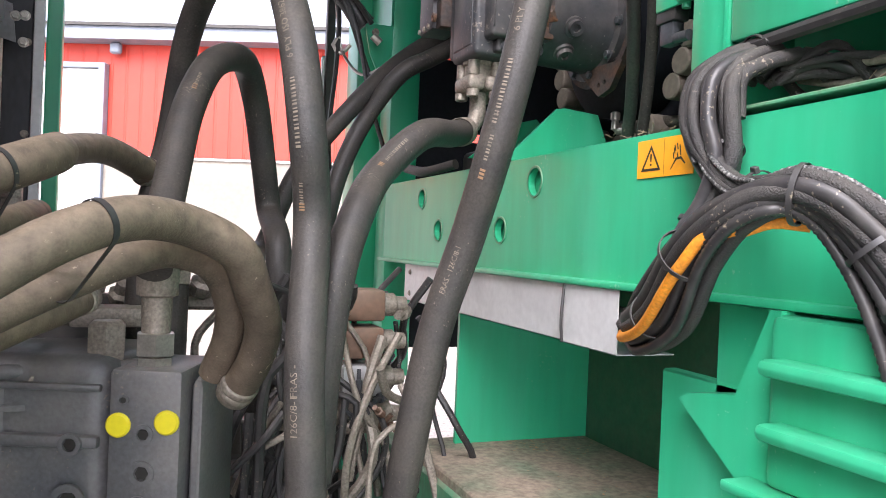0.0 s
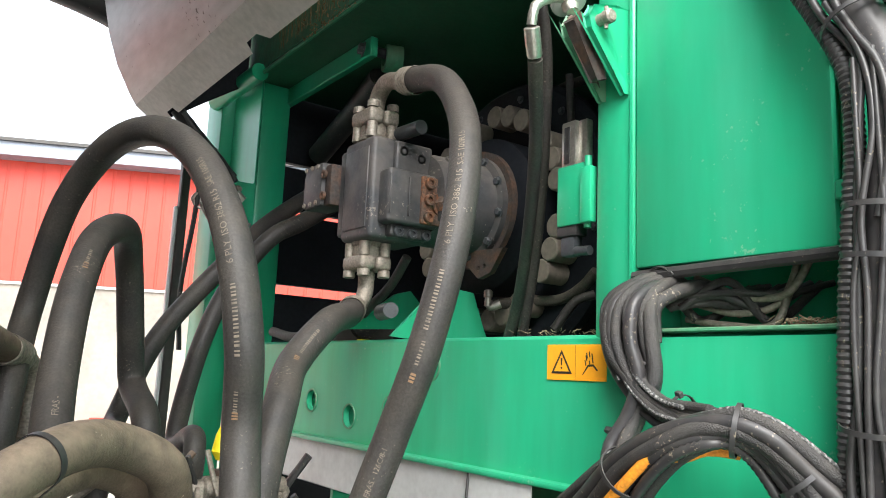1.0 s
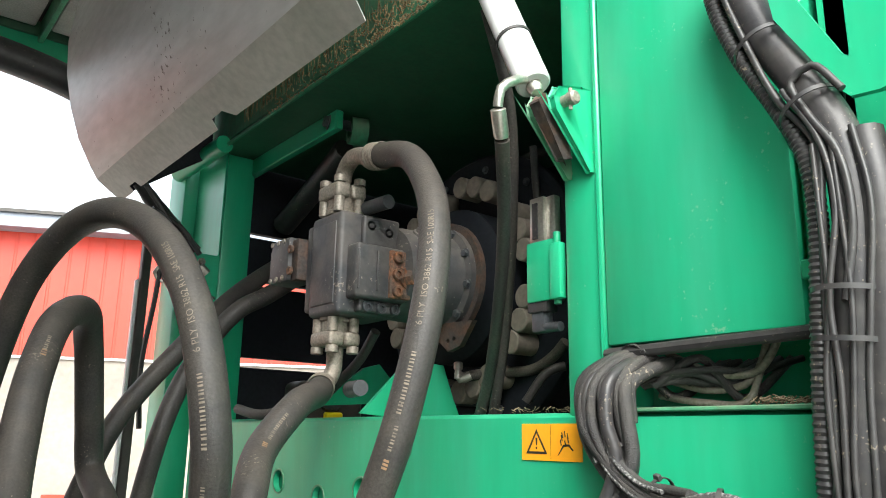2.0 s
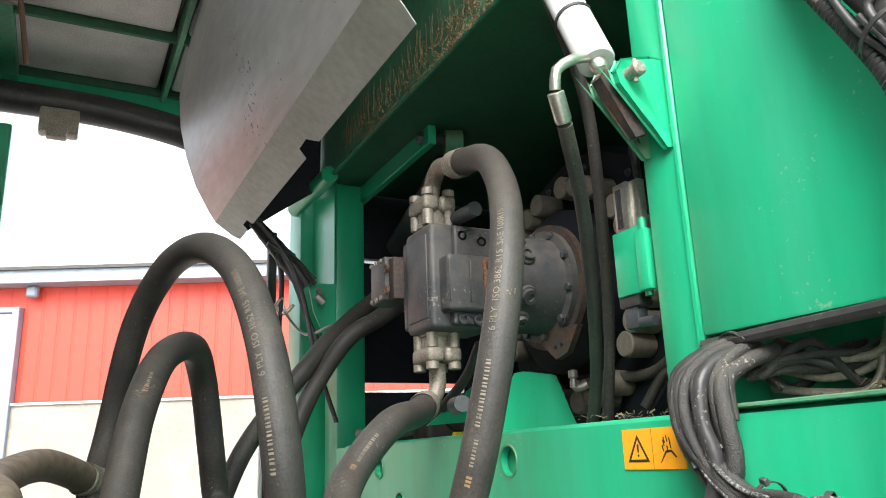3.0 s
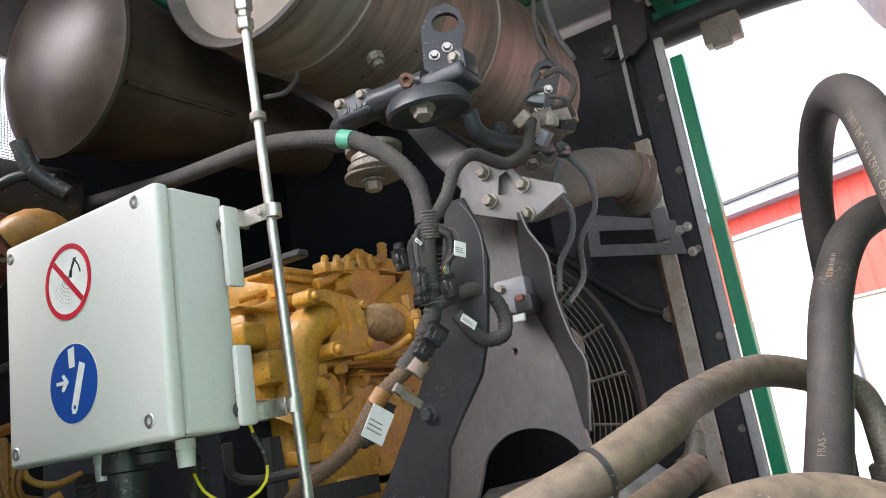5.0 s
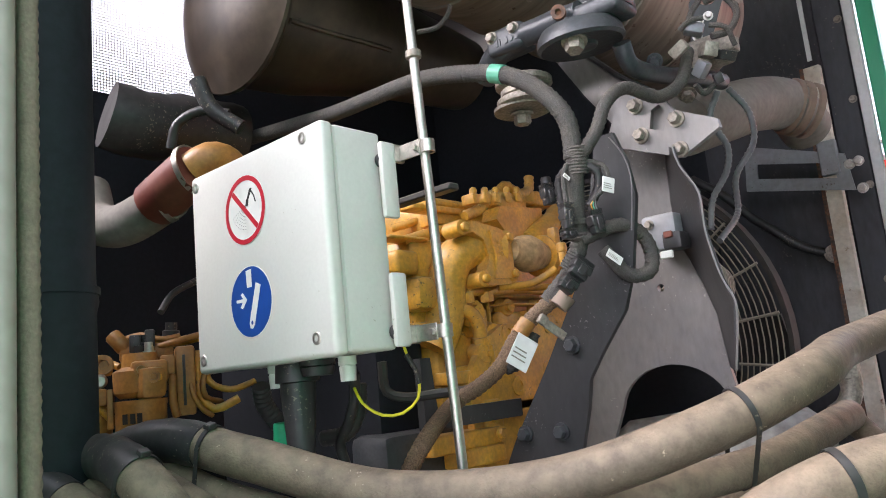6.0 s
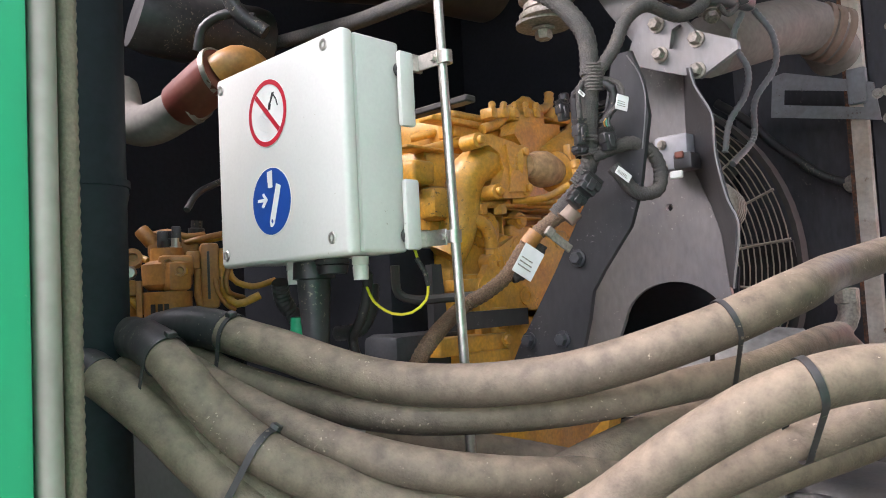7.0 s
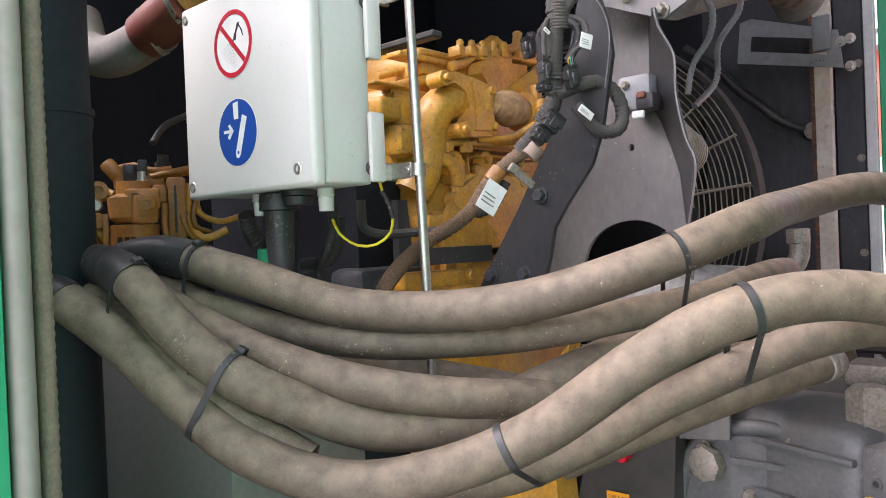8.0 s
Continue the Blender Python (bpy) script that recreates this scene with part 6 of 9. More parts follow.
for z in (2.297, 1.982):
    bm = B()
    lathe(bm, (RX, RY, z - 0.011), (0, 0, 1), [(0, 0.009), (0, 0.013), (0.022, 0.013), (0.022, 0.009)], 16, False)
    box(bm, (RX - 0.06, RY - 0.012, z - 0.014), (RX - 0.008, RY - 0.008, z + 0.014), None, 0.001)
    box(bm, (RX - 0.064, RY - 0.03, z - 0.016), (RX - 0.055, RY + 0.0, z + 0.016), None, 0.002)
    part("pipe_clip", bm, M_ZINC, rod)
    bolt(rod, (RX - 0.015, RY - 0.012, z), (0, -1, 0), 0.006, 0.007, M_ZINC, "clip_bolt")
for z0, z1 in ((2.17, 2.30), (1.96, 2.08)):
    bm = B()
    box(bm, (X1 + 0.004, YB + 0.112, z0), (X1 + 0.016, YB + 0.145, z1), None, 0.005, 2)
    part("mount_bar", bm, M_WHITE, rod)
for z in (2.27, 1.985):
    bm = B()
    lathe(bm, (X1 - 0.002, YB + 0.125, z), (1, 0, 0), [(0, 0.013), (0.012, 0.013)], 14)
    part("rubber_buffer", bm, M_RUBBER, rod)
sbr = thing("box_bracket", "black steel bracket under the junction box", "bracket")
bm = B()
tube(bm, [(-0.880, 1.321, 1.949), (-0.880, 1.328, 1.889), (-0.857, 1.351, 1.875), (-0.800, 1.404, 1.876), (-0.748, 1.453, 1.877)], 0.010, 8)
part("bar", bm, M_BLACK, sbr)
bm = B()
box(bm, (-0.86, 1.35, 2.262), (-0.68, 1.38, 2.276), None, 0.003)
part("cross_bar", bm, M_BLACK, sbr)

# black steel support: leg, arched plate, side flange, clamp plate
YL, YM = 1.60, 1.85
sup = thing("engine_support", "dusty black steel engine support with an arched cut-out", "support")
bm = B()
plate(bm, [xz(*(-0.457, 1.600, 2.353)), xz(*(-0.434, 1.600, 2.288)), xz(*(-0.425, 1.600, 2.216)), xz(*(-0.454, 1.600, 2.071)), xz(*(-0.481, 1.600, 2.000)), xz(*(-0.547, 1.600, 1.919)), xz(*(-0.579, 1.600, 1.874)), xz(*(-0.592, 1.600, 1.815)), xz(*(-0.637, 1.600, 1.672)), xz(*(-0.841, 1.600, 1.655)), xz(*(-0.782, 1.600, 1.759)), xz(*(-0.673, 1.600, 1.918)), xz(*(-0.585, 1.600, 2.060)), xz(*(-0.530, 1.600, 2.221)), xz(*(-0.497, 1.600, 2.352))], 0.012, facing_y(YL))
part("leg_plate", bm, M_SATIN, sup)
bm = B()
c = (-0.532, 1.850, 1.781)
arch = []
for k in range(0, 19):
    a = radians(170 - k * 9.2)
    arch.append((c[0] + 0.128 * math.cos(a), c[2] + 0.105 * math.sin(a)))
plate(bm, [xz(*(-0.616, 1.850, 2.422)), xz(*(-0.637, 1.850, 2.314)), xz(*(-0.695, 1.850, 2.128)), xz(*(-0.813, 1.850, 1.942)), xz(*(-0.896, 1.850, 1.610)), xz(*(-0.742, 1.850, 1.614))] + arch + [xz(*(-0.390, 1.850, 1.746)), xz(*(-0.383, 1.850, 1.794)), xz(*(-0.397, 1.850, 1.869)), xz(*(-0.408, 1.850, 1.982)), xz(*(-0.428, 1.850, 2.050)), xz(*(-0.473, 1.850, 2.165)), xz(*(-0.471, 1.850, 2.293)), xz(*(-0.468, 1.850, 2.368))], 0.012, facing_y(YM), [circle(*xz(*(-0.525, 1.850, 2.055)), 0.009, 10)])
part("arched_plate", bm, M_BRACKET, sup)
outer = [(-0.385, 1.700, 2.317), (-0.378, 1.700, 2.279), (-0.346, 1.700, 2.214), (-0.344, 1.700, 2.134), (-0.326, 1.700, 2.039), (-0.308, 1.700, 1.994), (-0.326, 1.700, 1.866)]
inner = [(-0.470, 1.855, 2.369), (-0.473, 1.855, 2.294), (-0.476, 1.855, 2.231), (-0.475, 1.855, 2.165), (-0.430, 1.855, 2.050), (-0.410, 1.855, 1.982), (-0.399, 1.855, 1.869)]
bm = B()
rows = [[bm.verts.new(Vector(p) + Vector((k, 0, 0))) for p in q] for q in (outer, inner) for k in (0, 0.008)]
for a, b in ((0, 2), (1, 3), (0, 1), (2, 3)):
    for i in range(6):
        bm.faces.new((rows[a][i], rows[a][i + 1], rows[b][i + 1], rows[b][i]))
part("side_flange", bm, M_SATIN, sup)
bm = B()
tube(bm, [Vector(p) + Vector((0.004, -0.003, 0)) for p in outer], 0.0022, 6)
part("bright_edge", bm, M_BRACKET, sup, "bare cut edge")
bm = B()
tube(bm, [(-0.463, 1.597, 2.344), (-0.438, 1.597, 2.300), (-0.428, 1.597, 2.257), (-0.431, 1.597, 2.217), (-0.442, 1.597, 2.150)], 0.0015, 6)
part("bright_edge", bm, M_BRACKET, sup, "bare cut edge")
# Plate added so that only shade shows through the arch
bm = B()
plate(bm, [xz(*(-1.119, 2.300, 1.967)), xz(*(-0.567, 2.300, 1.919)), xz(*(-0.599, 2.300, 1.593)), xz(*(-1.154, 2.300, 1.582))], 0.01, facing_y(2.30))
part("arch_shade_plate", bm, M_DARKWALL, sup, "black plate added for the dark behind the arch")
for p in ((-0.753, 1.600, 1.771), (-0.661, 1.600, 1.774), (-0.610, 1.600, 1.945)):
    bolt(sup, p, (0, -1, 0), 0.014, 0.016, M_CAST)
bm = B()
plate(bm, [xz(*(-0.557, 1.750, 2.375)), xz(*(-0.525, 1.750, 2.364)), xz(*(-0.468, 1.750, 2.339)), xz(*(-0.386, 1.750, 2.305)), xz(*(-0.300, 1.750, 2.345)), xz(*(-0.303, 1.750, 2.364)), xz(*(-0.389, 1.750, 2.408)), xz(*(-0.429, 1.750, 2.471)), xz(*(-0.496, 1.750, 2.486)), xz(*(-0.526, 1.750, 2.443))], 0.014, facing_y(1.75),
    [[xz(*(-0.448, 1.750, 2.384)), xz(*(-0.417, 1.750, 2.370)), xz(*(-0.405, 1.750, 2.406)), xz(*(-0.420, 1.750, 2.430)), xz(*(-0.439, 1.750, 2.423))]])
part("clamp_plate", bm, M_BRACKET, sup, "grey clamp plate with a slot")
for p in ((-0.468, 1.750, 2.375), (-0.385, 1.750, 2.387), (-0.387, 1.750, 2.321), (-0.472, 1.750, 2.442)):
    bolt(sup, p, (0, -1, 0), 0.013, 0.022, M_STEELDUST)
bm = B()
plate(bm, [(-0.668, 2.655), (-0.612, 2.632), (-0.500, 2.520), (-0.415, 2.450), (-0.400, 2.40), (-0.463, 2.34), (-0.520, 2.395), (-0.600, 2.51), (-0.660, 2.61)], 0.010, facing_y(1.766))
part("upper_arm", bm, M_BRACKET, sup)
bm = B()
tube(bm, [(-0.668, 1.758, 2.655), (-0.612, 1.758, 2.632), (-0.500, 1.758, 2.520), (-0.415, 1.758, 2.450)], 0.007, 8)
part("arm_lip", bm, M_SATIN, sup)
tag = thing("support_sticker", "small yellow warning sticker on the black support", "sticker")
bm = B()
box(bm, (-0.655, YL - 0.0012, 1.690), (-0.60, YL - 0.0002, 1.712))
part("sheet", bm, M_YELPL, tag, smooth=0)

# engine
eng = thing("diesel_engine", "dusty yellow diesel engine behind the support", "engine")
XE = -0.95
bm = B()
box(bm, (-1.5, 1.56, 1.25), (XE, 2.22, 2.02), None, 0.03, 2)
box(bm, (-1.45, 1.52, 2.0), (XE - 0.02, 2.22, 2.24), None, 0.03, 2)
part("block", bm, M_YELLOW, eng)
bm = B()
box(bm, (-1.45, 1.62, 2.22), (XE - 0.04, 2.2, 2.36), None, 0.04, 3)
part("valve_cover", bm, M_YELLOW, eng)
bm = B()
box(bm, (XE - 0.02, 1.60, 1.30), (XE + 0.015, 2.15, 1.93), None, 0.01, 2)
part("side_plate", bm, M_YELLOW, eng)
bm = B()
tube(bm, [(-0.872, 1.745, 2.200), (-0.896, 1.705, 2.201), (-0.902, 1.650, 2.200), (-0.915, 1.611, 2.177), (-0.930, 1.598, 2.131), (-0.940, 1.598, 2.079), (-0.950, 1.585, 2.020), (-0.962, 1.558, 1.972)], 0.046, 24)
part("coolant_elbow", bm, M_YELLOW, eng)


def eblk(name, a, b, deep, bevel=0.008, m=M_YELLOW, lab=""):
    """A block on the engine's side: two corners on its face, and its depth inwards."""
    bm = B()
    box(bm, a, (a[0] - deep, b[1], b[2]), None, bevel, 3)
    return part(name, bm, m, eng, lab)


# cast flange of the elbow with its lugs, the dusty housing and its clamp
bm = B()
plate(bm, [(1.562, 2.240), (1.580, 2.254), (1.614, 2.258), (1.705, 2.248), (1.742, 2.238), (1.753, 2.220), (1.756, 2.130), (1.748, 2.114), (1.660, 2.106), (1.630, 2.110), (1.622, 2.124), (1.650, 2.146), (1.663, 2.177), (1.648, 2.215), (1.612, 2.230), (1.578, 2.224)], 0.034, facing_x(-0.884))
bmesh.ops.recalc_face_normals(bm, faces=list(bm.faces))
part("elbow_flange", bm, M_YELLOW, eng)
bm = B()
plate(bm, [(1.668, 2.238), (1.728, 2.230), (1.742, 2.212), (1.744, 2.140), (1.734, 2.126), (1.672, 2.122), (1.684, 2.176)], 0.012, facing_x(-0.856))
part("flange_pad", bm, M_YELLOW, eng)
bm = B()
for j in range(3):
    for k in range(3 - j % 2):
        box(bm, (-0.8450, 1.690 + 0.012 * k, 2.205 - 0.014 * j), (-0.8420, 1.697 + 0.012 * k, 2.214 - 0.014 * j), None, 0.001)
part("cast_mark", bm, M_YELLOW, eng, "unreadable raised casting mark")
for p in ((-0.850, 1.575, 2.238), (-0.850, 1.739, 2.226), (-0.850, 1.634, 2.121), (-0.850, 1.746, 2.136)):
    bm = B()
    lathe(bm, p, (1, -0.1, 0), [(-0.05, 0.019), (0.002, 0.019), (0.004, 0.016), (0.004, 0.011), (0.014, 0.0105), (0.016, 0.008)], 12)
    part("flange_bolt", bm, M_YELLOW, eng)
bm = B()
lathe(bm, (-0.862, 1.755, 2.196), (-0.08, 1, -0.02), [(0, 0.030), (0.030, 0.033), (0.055, 0.044), (0.085, 0.048), (0.115, 0.043), (0.135, 0.036), (0.150, 0.036)], 26)
part("thermostat_horn", bm, M_BEIGE, eng, "dust-coated housing")
bm = B()
lathe(bm, (-0.874, 1.900, 2.193), (-0.08, 1, -0.02), [(0, 0.040), (0, 0.054), (0.010, 0.056), (0.012, 0.050), (0.030, 0.050), (0.032, 0.056), (0.044, 0.055), (0.046, 0.040)], 28)
box(bm, (-0.850, 1.910, 2.200), (-0.825, 1.934, 2.262), None, 0.005, 2)
part("horn_clamp", bm, M_YELLOW, eng)
bm = B()
plate(bm, [(1.787, 2.290), (1.806, 2.326), (1.992, 2.338), (1.986, 2.284), (1.905, 2.236), (1.838, 2.240)], 0.06, facing_x(-0.972))
box(bm, (-0.99, 1.80, 2.330), (-0.925, 1.945, 2.372), None, 0.008, 2)
part("valve_body", bm, M_YELLOW, eng)
bm = B()
cyl(bm, (-0.915, 1.905, 2.238), (-0.895, 2.012, 2.298), 0.026, 18, 0.030, 0.004)
part("valve_boss", bm, M_YELLOW, eng)
bm = B()
tube(bm, [(-0.915, 1.612, 2.060), (-0.905, 1.640, 2.048), (-0.905, 1.662, 2.018), (-0.908, 1.669, 1.985), (-0.910, 1.668, 1.950)], 0.0165, 14, 0.007, 0.0014)
part("oil_hose", bm, M_YELLOW, eng, "yellow painted ribbed hose")
bm = B()
lathe(bm, (-0.910, 1.668, 1.972), (0, 0, -1), [(0, 0.0185), (0.002, 0.0215), (0.040, 0.0215), (0.042, 0.018), (0.060, 0.017)], 16)
part("hose_ferrule", bm, M_YELLOW, eng)
bm = B()
tube(bm, [(-0.905, 1.630, 2.098), (-0.900, 1.720, 2.102), (-0.902, 1.850, 2.106), (-0.908, 1.955, 2.106)], 0.0105, 10)
part("cross_pipe", bm, M_YELLOW, eng)
eblk("top_cover", (-0.990, 1.638, 2.355), (-0.990, 2.196, 2.321), 0.28, 0.02)
eblk("cover_edge", (-0.965, 1.620, 2.275), (-0.965, 2.122, 2.314), 0.06, 0.004)
eblk("rail_block", (-0.935, 1.846, 2.333), (-0.935, 2.041, 2.289), 0.10, 0.010)
eblk("rail_top", (-0.925, 1.811, 2.352), (-0.925, 2.042, 2.359), 0.09, 0.006)
eblk("rail_end", (-0.920, 1.978, 2.391), (-0.920, 2.067, 2.349), 0.06, 0.008)
eblk("side_rail", (-0.960, 1.451, 2.237), (-0.960, 1.581, 2.228), 0.06, 0.006)
eblk("side_step", (-0.950, 1.457, 2.201), (-0.950, 1.531, 2.145), 0.08, 0.012)
eblk("bracket_arm", (-0.950, 1.527, 2.317), (-0.950, 1.696, 2.302), 0.05, 0.005)
eblk("block_rib", (-0.925, 1.654, 2.090), (-0.925, 2.063, 2.098), 0.05, 0.003)
eblk("block_rib", (-0.922, 1.734, 2.076), (-0.922, 1.732, 1.879), 0.05, 0.003)
eblk("block_pad", (-0.917, 1.668, 2.062), (-0.917, 1.714, 1.994), 0.05, 0.005)
eblk("block_pad", (-0.918, 1.763, 2.054), (-0.918, 1.860, 1.951), 0.05, 0.010)
eblk("block_step", (-0.905, 1.638, 1.874), (-0.905, 1.858, 1.771), 0.06, 0.012)
eblk("debris_ledge", (-0.900, 1.551, 1.917), (-0.900, 1.651, 1.887), 0.06, 0.004)
for k in range(5):
    u = 0.022 * k
    a = Vector((-0.930, 1.722, 2.341)) + Vector((0, u * 2.1, 0.006 * k))
    bm = B()
    box(bm, a + Vector((-0.03, -0.012, -0.016)), a + Vector((0.012, 0.012, 0.012)), None, 0.005, 2)
    lathe(bm, a + Vector((0, 0, 0.010)), (0.2, 0.2, 1), [(0, 0.009), (0.012, 0.010), (0.018, 0.006)], 10)
    part("injector_head", bm, M_YELLOW, eng)
for pts, r in (([(-1.053, 1.551, 2.141), (-1.025, 1.607, 2.119), (-1.015, 1.658, 2.113)], 0.012), ([(-1.092, 1.589, 2.216), (-1.028, 1.662, 2.224)], 0.024), ([(-1.081, 1.578, 2.284), (-1.048, 1.608, 2.292), (-1.025, 1.655, 2.306)], 0.009),
               ([(-0.940, 1.666, 2.060), (-0.927, 1.683, 2.009), (-0.922, 1.695, 1.952), (-0.944, 1.706, 1.910)], 0.014), ([(-0.953, 1.744, 2.117), (-0.879, 1.815, 2.107), (-0.815, 1.875, 2.104)], 0.007)):
    bm = B()
    tube(bm, pts, r * 1.2, 12)
    part("engine_pipe", bm, M_YELLOW, eng)
rs2 = random.Random(11)
BOSS = [(-0.915, 1.676, 1.951), (-0.915, 1.788, 1.995), (-0.935, 1.823, 1.870), (-0.935, 1.736, 1.830), (-0.935, 1.935, 2.062), (-0.935, 1.732, 1.996), (-0.935, 1.997, 2.016), (-0.935, 1.798, 2.064), (-0.935, 1.671, 2.052), (-0.935, 1.629, 1.856), (-0.935, 1.904, 1.814)]
for k, p in enumerate(BOSS):
    bm = B()
    r = 0.016 + 0.007 * (k % 3)
    lathe(bm, p, (1, -0.2, 0), [(0, r * 1.2), (0.02, r), (0.024, r * 0.9), (0.024, r * 0.55), (0.036, r * 0.5)], 12)
    part("boss", bm, M_YELLOW, eng)
bm = B()
box(bm, (XE - 0.05, 1.72, 1.93), (XE + 0.03, 2.1, 2.0), None, 0.012, 2)
box(bm, (XE - 0.05, 1.50, 2.06), (XE + 0.02, 1.62, 2.14), None, 0.02, 2)
part("manifold_rib", bm, M_YELLOW, eng)
# Added black box: hides the block's end where shade lies
bm = B()
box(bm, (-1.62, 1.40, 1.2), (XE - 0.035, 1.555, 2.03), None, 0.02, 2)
part("shade_casing", bm, M_DARKWALL, eng, "black box added for the shade in front of the block")
bm = B()
plate(bm, [(1.42, 1.80), (1.42, 1.95), (1.45, 1.95), (1.46, 1.84), (1.75, 1.84), (1.75, 1.80)], 0.02, facing_x(XE + 0.06))
part("ledge_bracket", bm, M_SATIN, eng, "black steel ledge")
bm = B()
box(bm, (XE - 0.1, 1.36, 1.66), (XE + 0.02, 1.60, 1.80), None, 0.02, 2)
part("dark_bracket", bm, M_CAST, eng)

# gear case face, gasket rails and small plumbing on the engine's near side
bm = B()
plate(bm, [(1.60, 1.60), (1.60, 1.90), (1.66, 1.98), (1.74, 2.02), (2.05, 2.02), (2.12, 1.92), (2.12, 1.60)], 0.02, facing_x(XE + 0.035))
part("gear_case", bm, M_YELLOW, eng)
for y, z in ((1.63, 1.68), (1.63, 1.80), (1.64, 1.90), (1.72, 1.99), (1.86, 1.995), (2.0, 1.99), (2.09, 1.88), (2.09, 1.75), (1.78, 1.86), (1.90, 1.78)):
    bm = B()
    lathe(bm, (XE + 0.034, y, z), (1, 0, 0), [(0, 0.017), (0.006, 0.016), (0.006, 0.011), (0.016, 0.010)], 10)
    part("case_bolt", bm, M_YELLOW, eng)
bm = B()
tube(bm, [(-0.945, 1.700, 2.296), (-0.945, 1.767, 2.323), (-0.945, 1.803, 2.355), (-0.945, 1.851, 2.378), (-0.948, 1.888, 2.398), (-0.945, 1.935, 2.381), (-0.945, 1.987, 2.398), (-0.95, 2.003, 2.436)], 0.0125, 12, 0.008, 0.0024)
part("injector_loom", bm, M_YELLOW, eng)
for px_, m2 in (((-0.733, 1.762, 2.330), M_RUBBER), ((-0.755, 1.827, 2.179), M_YELPL)):
    bm = B()
    lathe(bm, px_, (0.05, 0, -1), [(-0.022, 0.009), (-0.018, 0.013), (0.0, 0.013), (0.002, 0.010), (0.03, 0.010)], 10)
    part("sensor_plug", bm, m2 if m2 is M_RUBBER else M_YELLOW, eng)
for pts, r in (([(-0.920, 1.997, 2.247), (-0.920, 2.031, 2.288), (-0.925, 2.080, 2.345)], 0.021), ([(-0.996, 1.526, 2.229), (-0.977, 1.610, 2.253), (-0.956, 1.696, 2.276)], 0.012), ([(-1.021, 1.508, 2.183), (-0.977, 1.621, 2.153), (-0.945, 1.680, 2.134)], 0.009),
               ([(-0.947, 1.648, 1.912), (-0.917, 1.677, 1.902), (-0.905, 1.687, 1.922), (-0.902, 1.684, 1.971)], 0.012), ([(-0.782, 1.833, 2.141), (-0.827, 1.794, 2.113), (-0.878, 1.719, 2.107)], 0.008)):
    bm = B()
    tube(bm, pts, r * 1.2, 12, 0.01)
    part("engine_pipe", bm, M_YELLOW, eng)
for p in ((-0.907, 1.665, 1.978), (-0.908, 1.667, 1.950), (-0.911, 1.635, 2.087), (-0.903, 1.698, 2.089)):
    bm = B()
    lathe(bm, p, (0.1, -0.2, 1), [(-0.014, 0.016), (-0.012, 0.019), (0.012, 0.019), (0.014, 0.016)], 6)
    part("pipe_nut", bm, M_YELLOW, eng)
lathe_p = (-1.009, 1.579, 2.002)
bm = B()
for k in range(3):
    lathe(bm, Vector(lathe_p) + Vector((0, 0, 0.012 * k)), (0, 0, 1), [(0, 0.060), (0.003, 0.064), (0.008, 0.064), (0.010, 0.060)], 26)
part("elbow_clamp", bm, M_YELLOW, eng)

# cast detail low on the engine's side
for a, b, dp, bv in (((-0.895, 1.748, 2.072), (-0.895, 2.015, 2.068), 0.05, 0.003), ((-0.900, 1.856, 2.055), (-0.900, 1.851, 1.815), 0.05, 0.003), ((-0.905, 1.905, 2.042), (-0.905, 1.990, 1.981), 0.05, 0.010), ((-0.900, 1.886, 1.949), (-0.900, 1.937, 1.841), 0.05, 0.010),
                      ((-0.900, 1.739, 1.935), (-0.900, 1.828, 1.887), 0.05, 0.010), ((-0.885, 1.633, 1.846), (-0.885, 1.700, 1.767), 0.05, 0.010), ((-0.895, 1.744, 1.838), (-0.895, 1.887, 1.810), 0.05, 0.005), ((-0.880, 1.444, 1.785), (-0.880, 1.680, 1.743), 0.06, 0.006),
                      ((-0.870, 1.524, 1.747), (-0.870, 1.675, 1.707), 0.06, 0.006)):
    eblk("casting_pad", a, b, dp, bv)
for p, r in (((-0.895, 1.756, 1.998), 0.022), ((-0.895, 1.778, 1.869), 0.024), ((-0.895, 1.931, 2.010), 0.018), ((-0.895, 1.907, 1.903), 0.020), ((-0.880, 1.662, 1.810), 0.018), ((-0.895, 1.833, 1.779), 0.020), ((-0.895, 1.657, 1.956), 0.020)):
    bm = B()
    lathe(bm, p, (1, -0.1, 0), [(-0.03, r * 1.15), (0.004, r), (0.004, r * 0.55), (-0.012, r * 0.5)], 16)
    part("core_plug", bm, M_YELLOW, eng)
for p in ((-0.895, 1.971, 1.949), (-0.890, 1.825, 1.971), (-0.890, 1.747, 1.920), (-0.885, 1.837, 1.827), (-0.870, 1.660, 1.769)):
    bolt(eng, p, (1, -0.1, 0), 0.012, 0.012, M_YELLOW)

# fuel filter group, deep in the bay
filt = thing("fuel_filter", "yellow fuel filter with dusty pump housing deep in the bay", "filter")
C = Vector((-1.457, 1.101, 1.903))
bm = B()
lathe(bm, C + Vector((0, 0, -0.16)), (0, 0, 1), [(0, 0.04), (0.01, 0.054), (0.165, 0.056), (0.17, 0.058), (0.18, 0.058)], 28)
part("canister", bm, M_OCHRE, filt)
bm = B()
for du in (0, 0.018, 0.034):
    box(bm, (-0.006, -0.0005, -0.011), (0.006, 0.0005, 0.011), Matrix.Translation(C + Vector((0.028 + du * 0.8, -0.051 + du * 0.6, -0.02))) @ Matrix.Rotation(radians(35), 4, "Z"))
part("mark_bars", bm, M_INK, filt, "black printed mark")
bm = B()
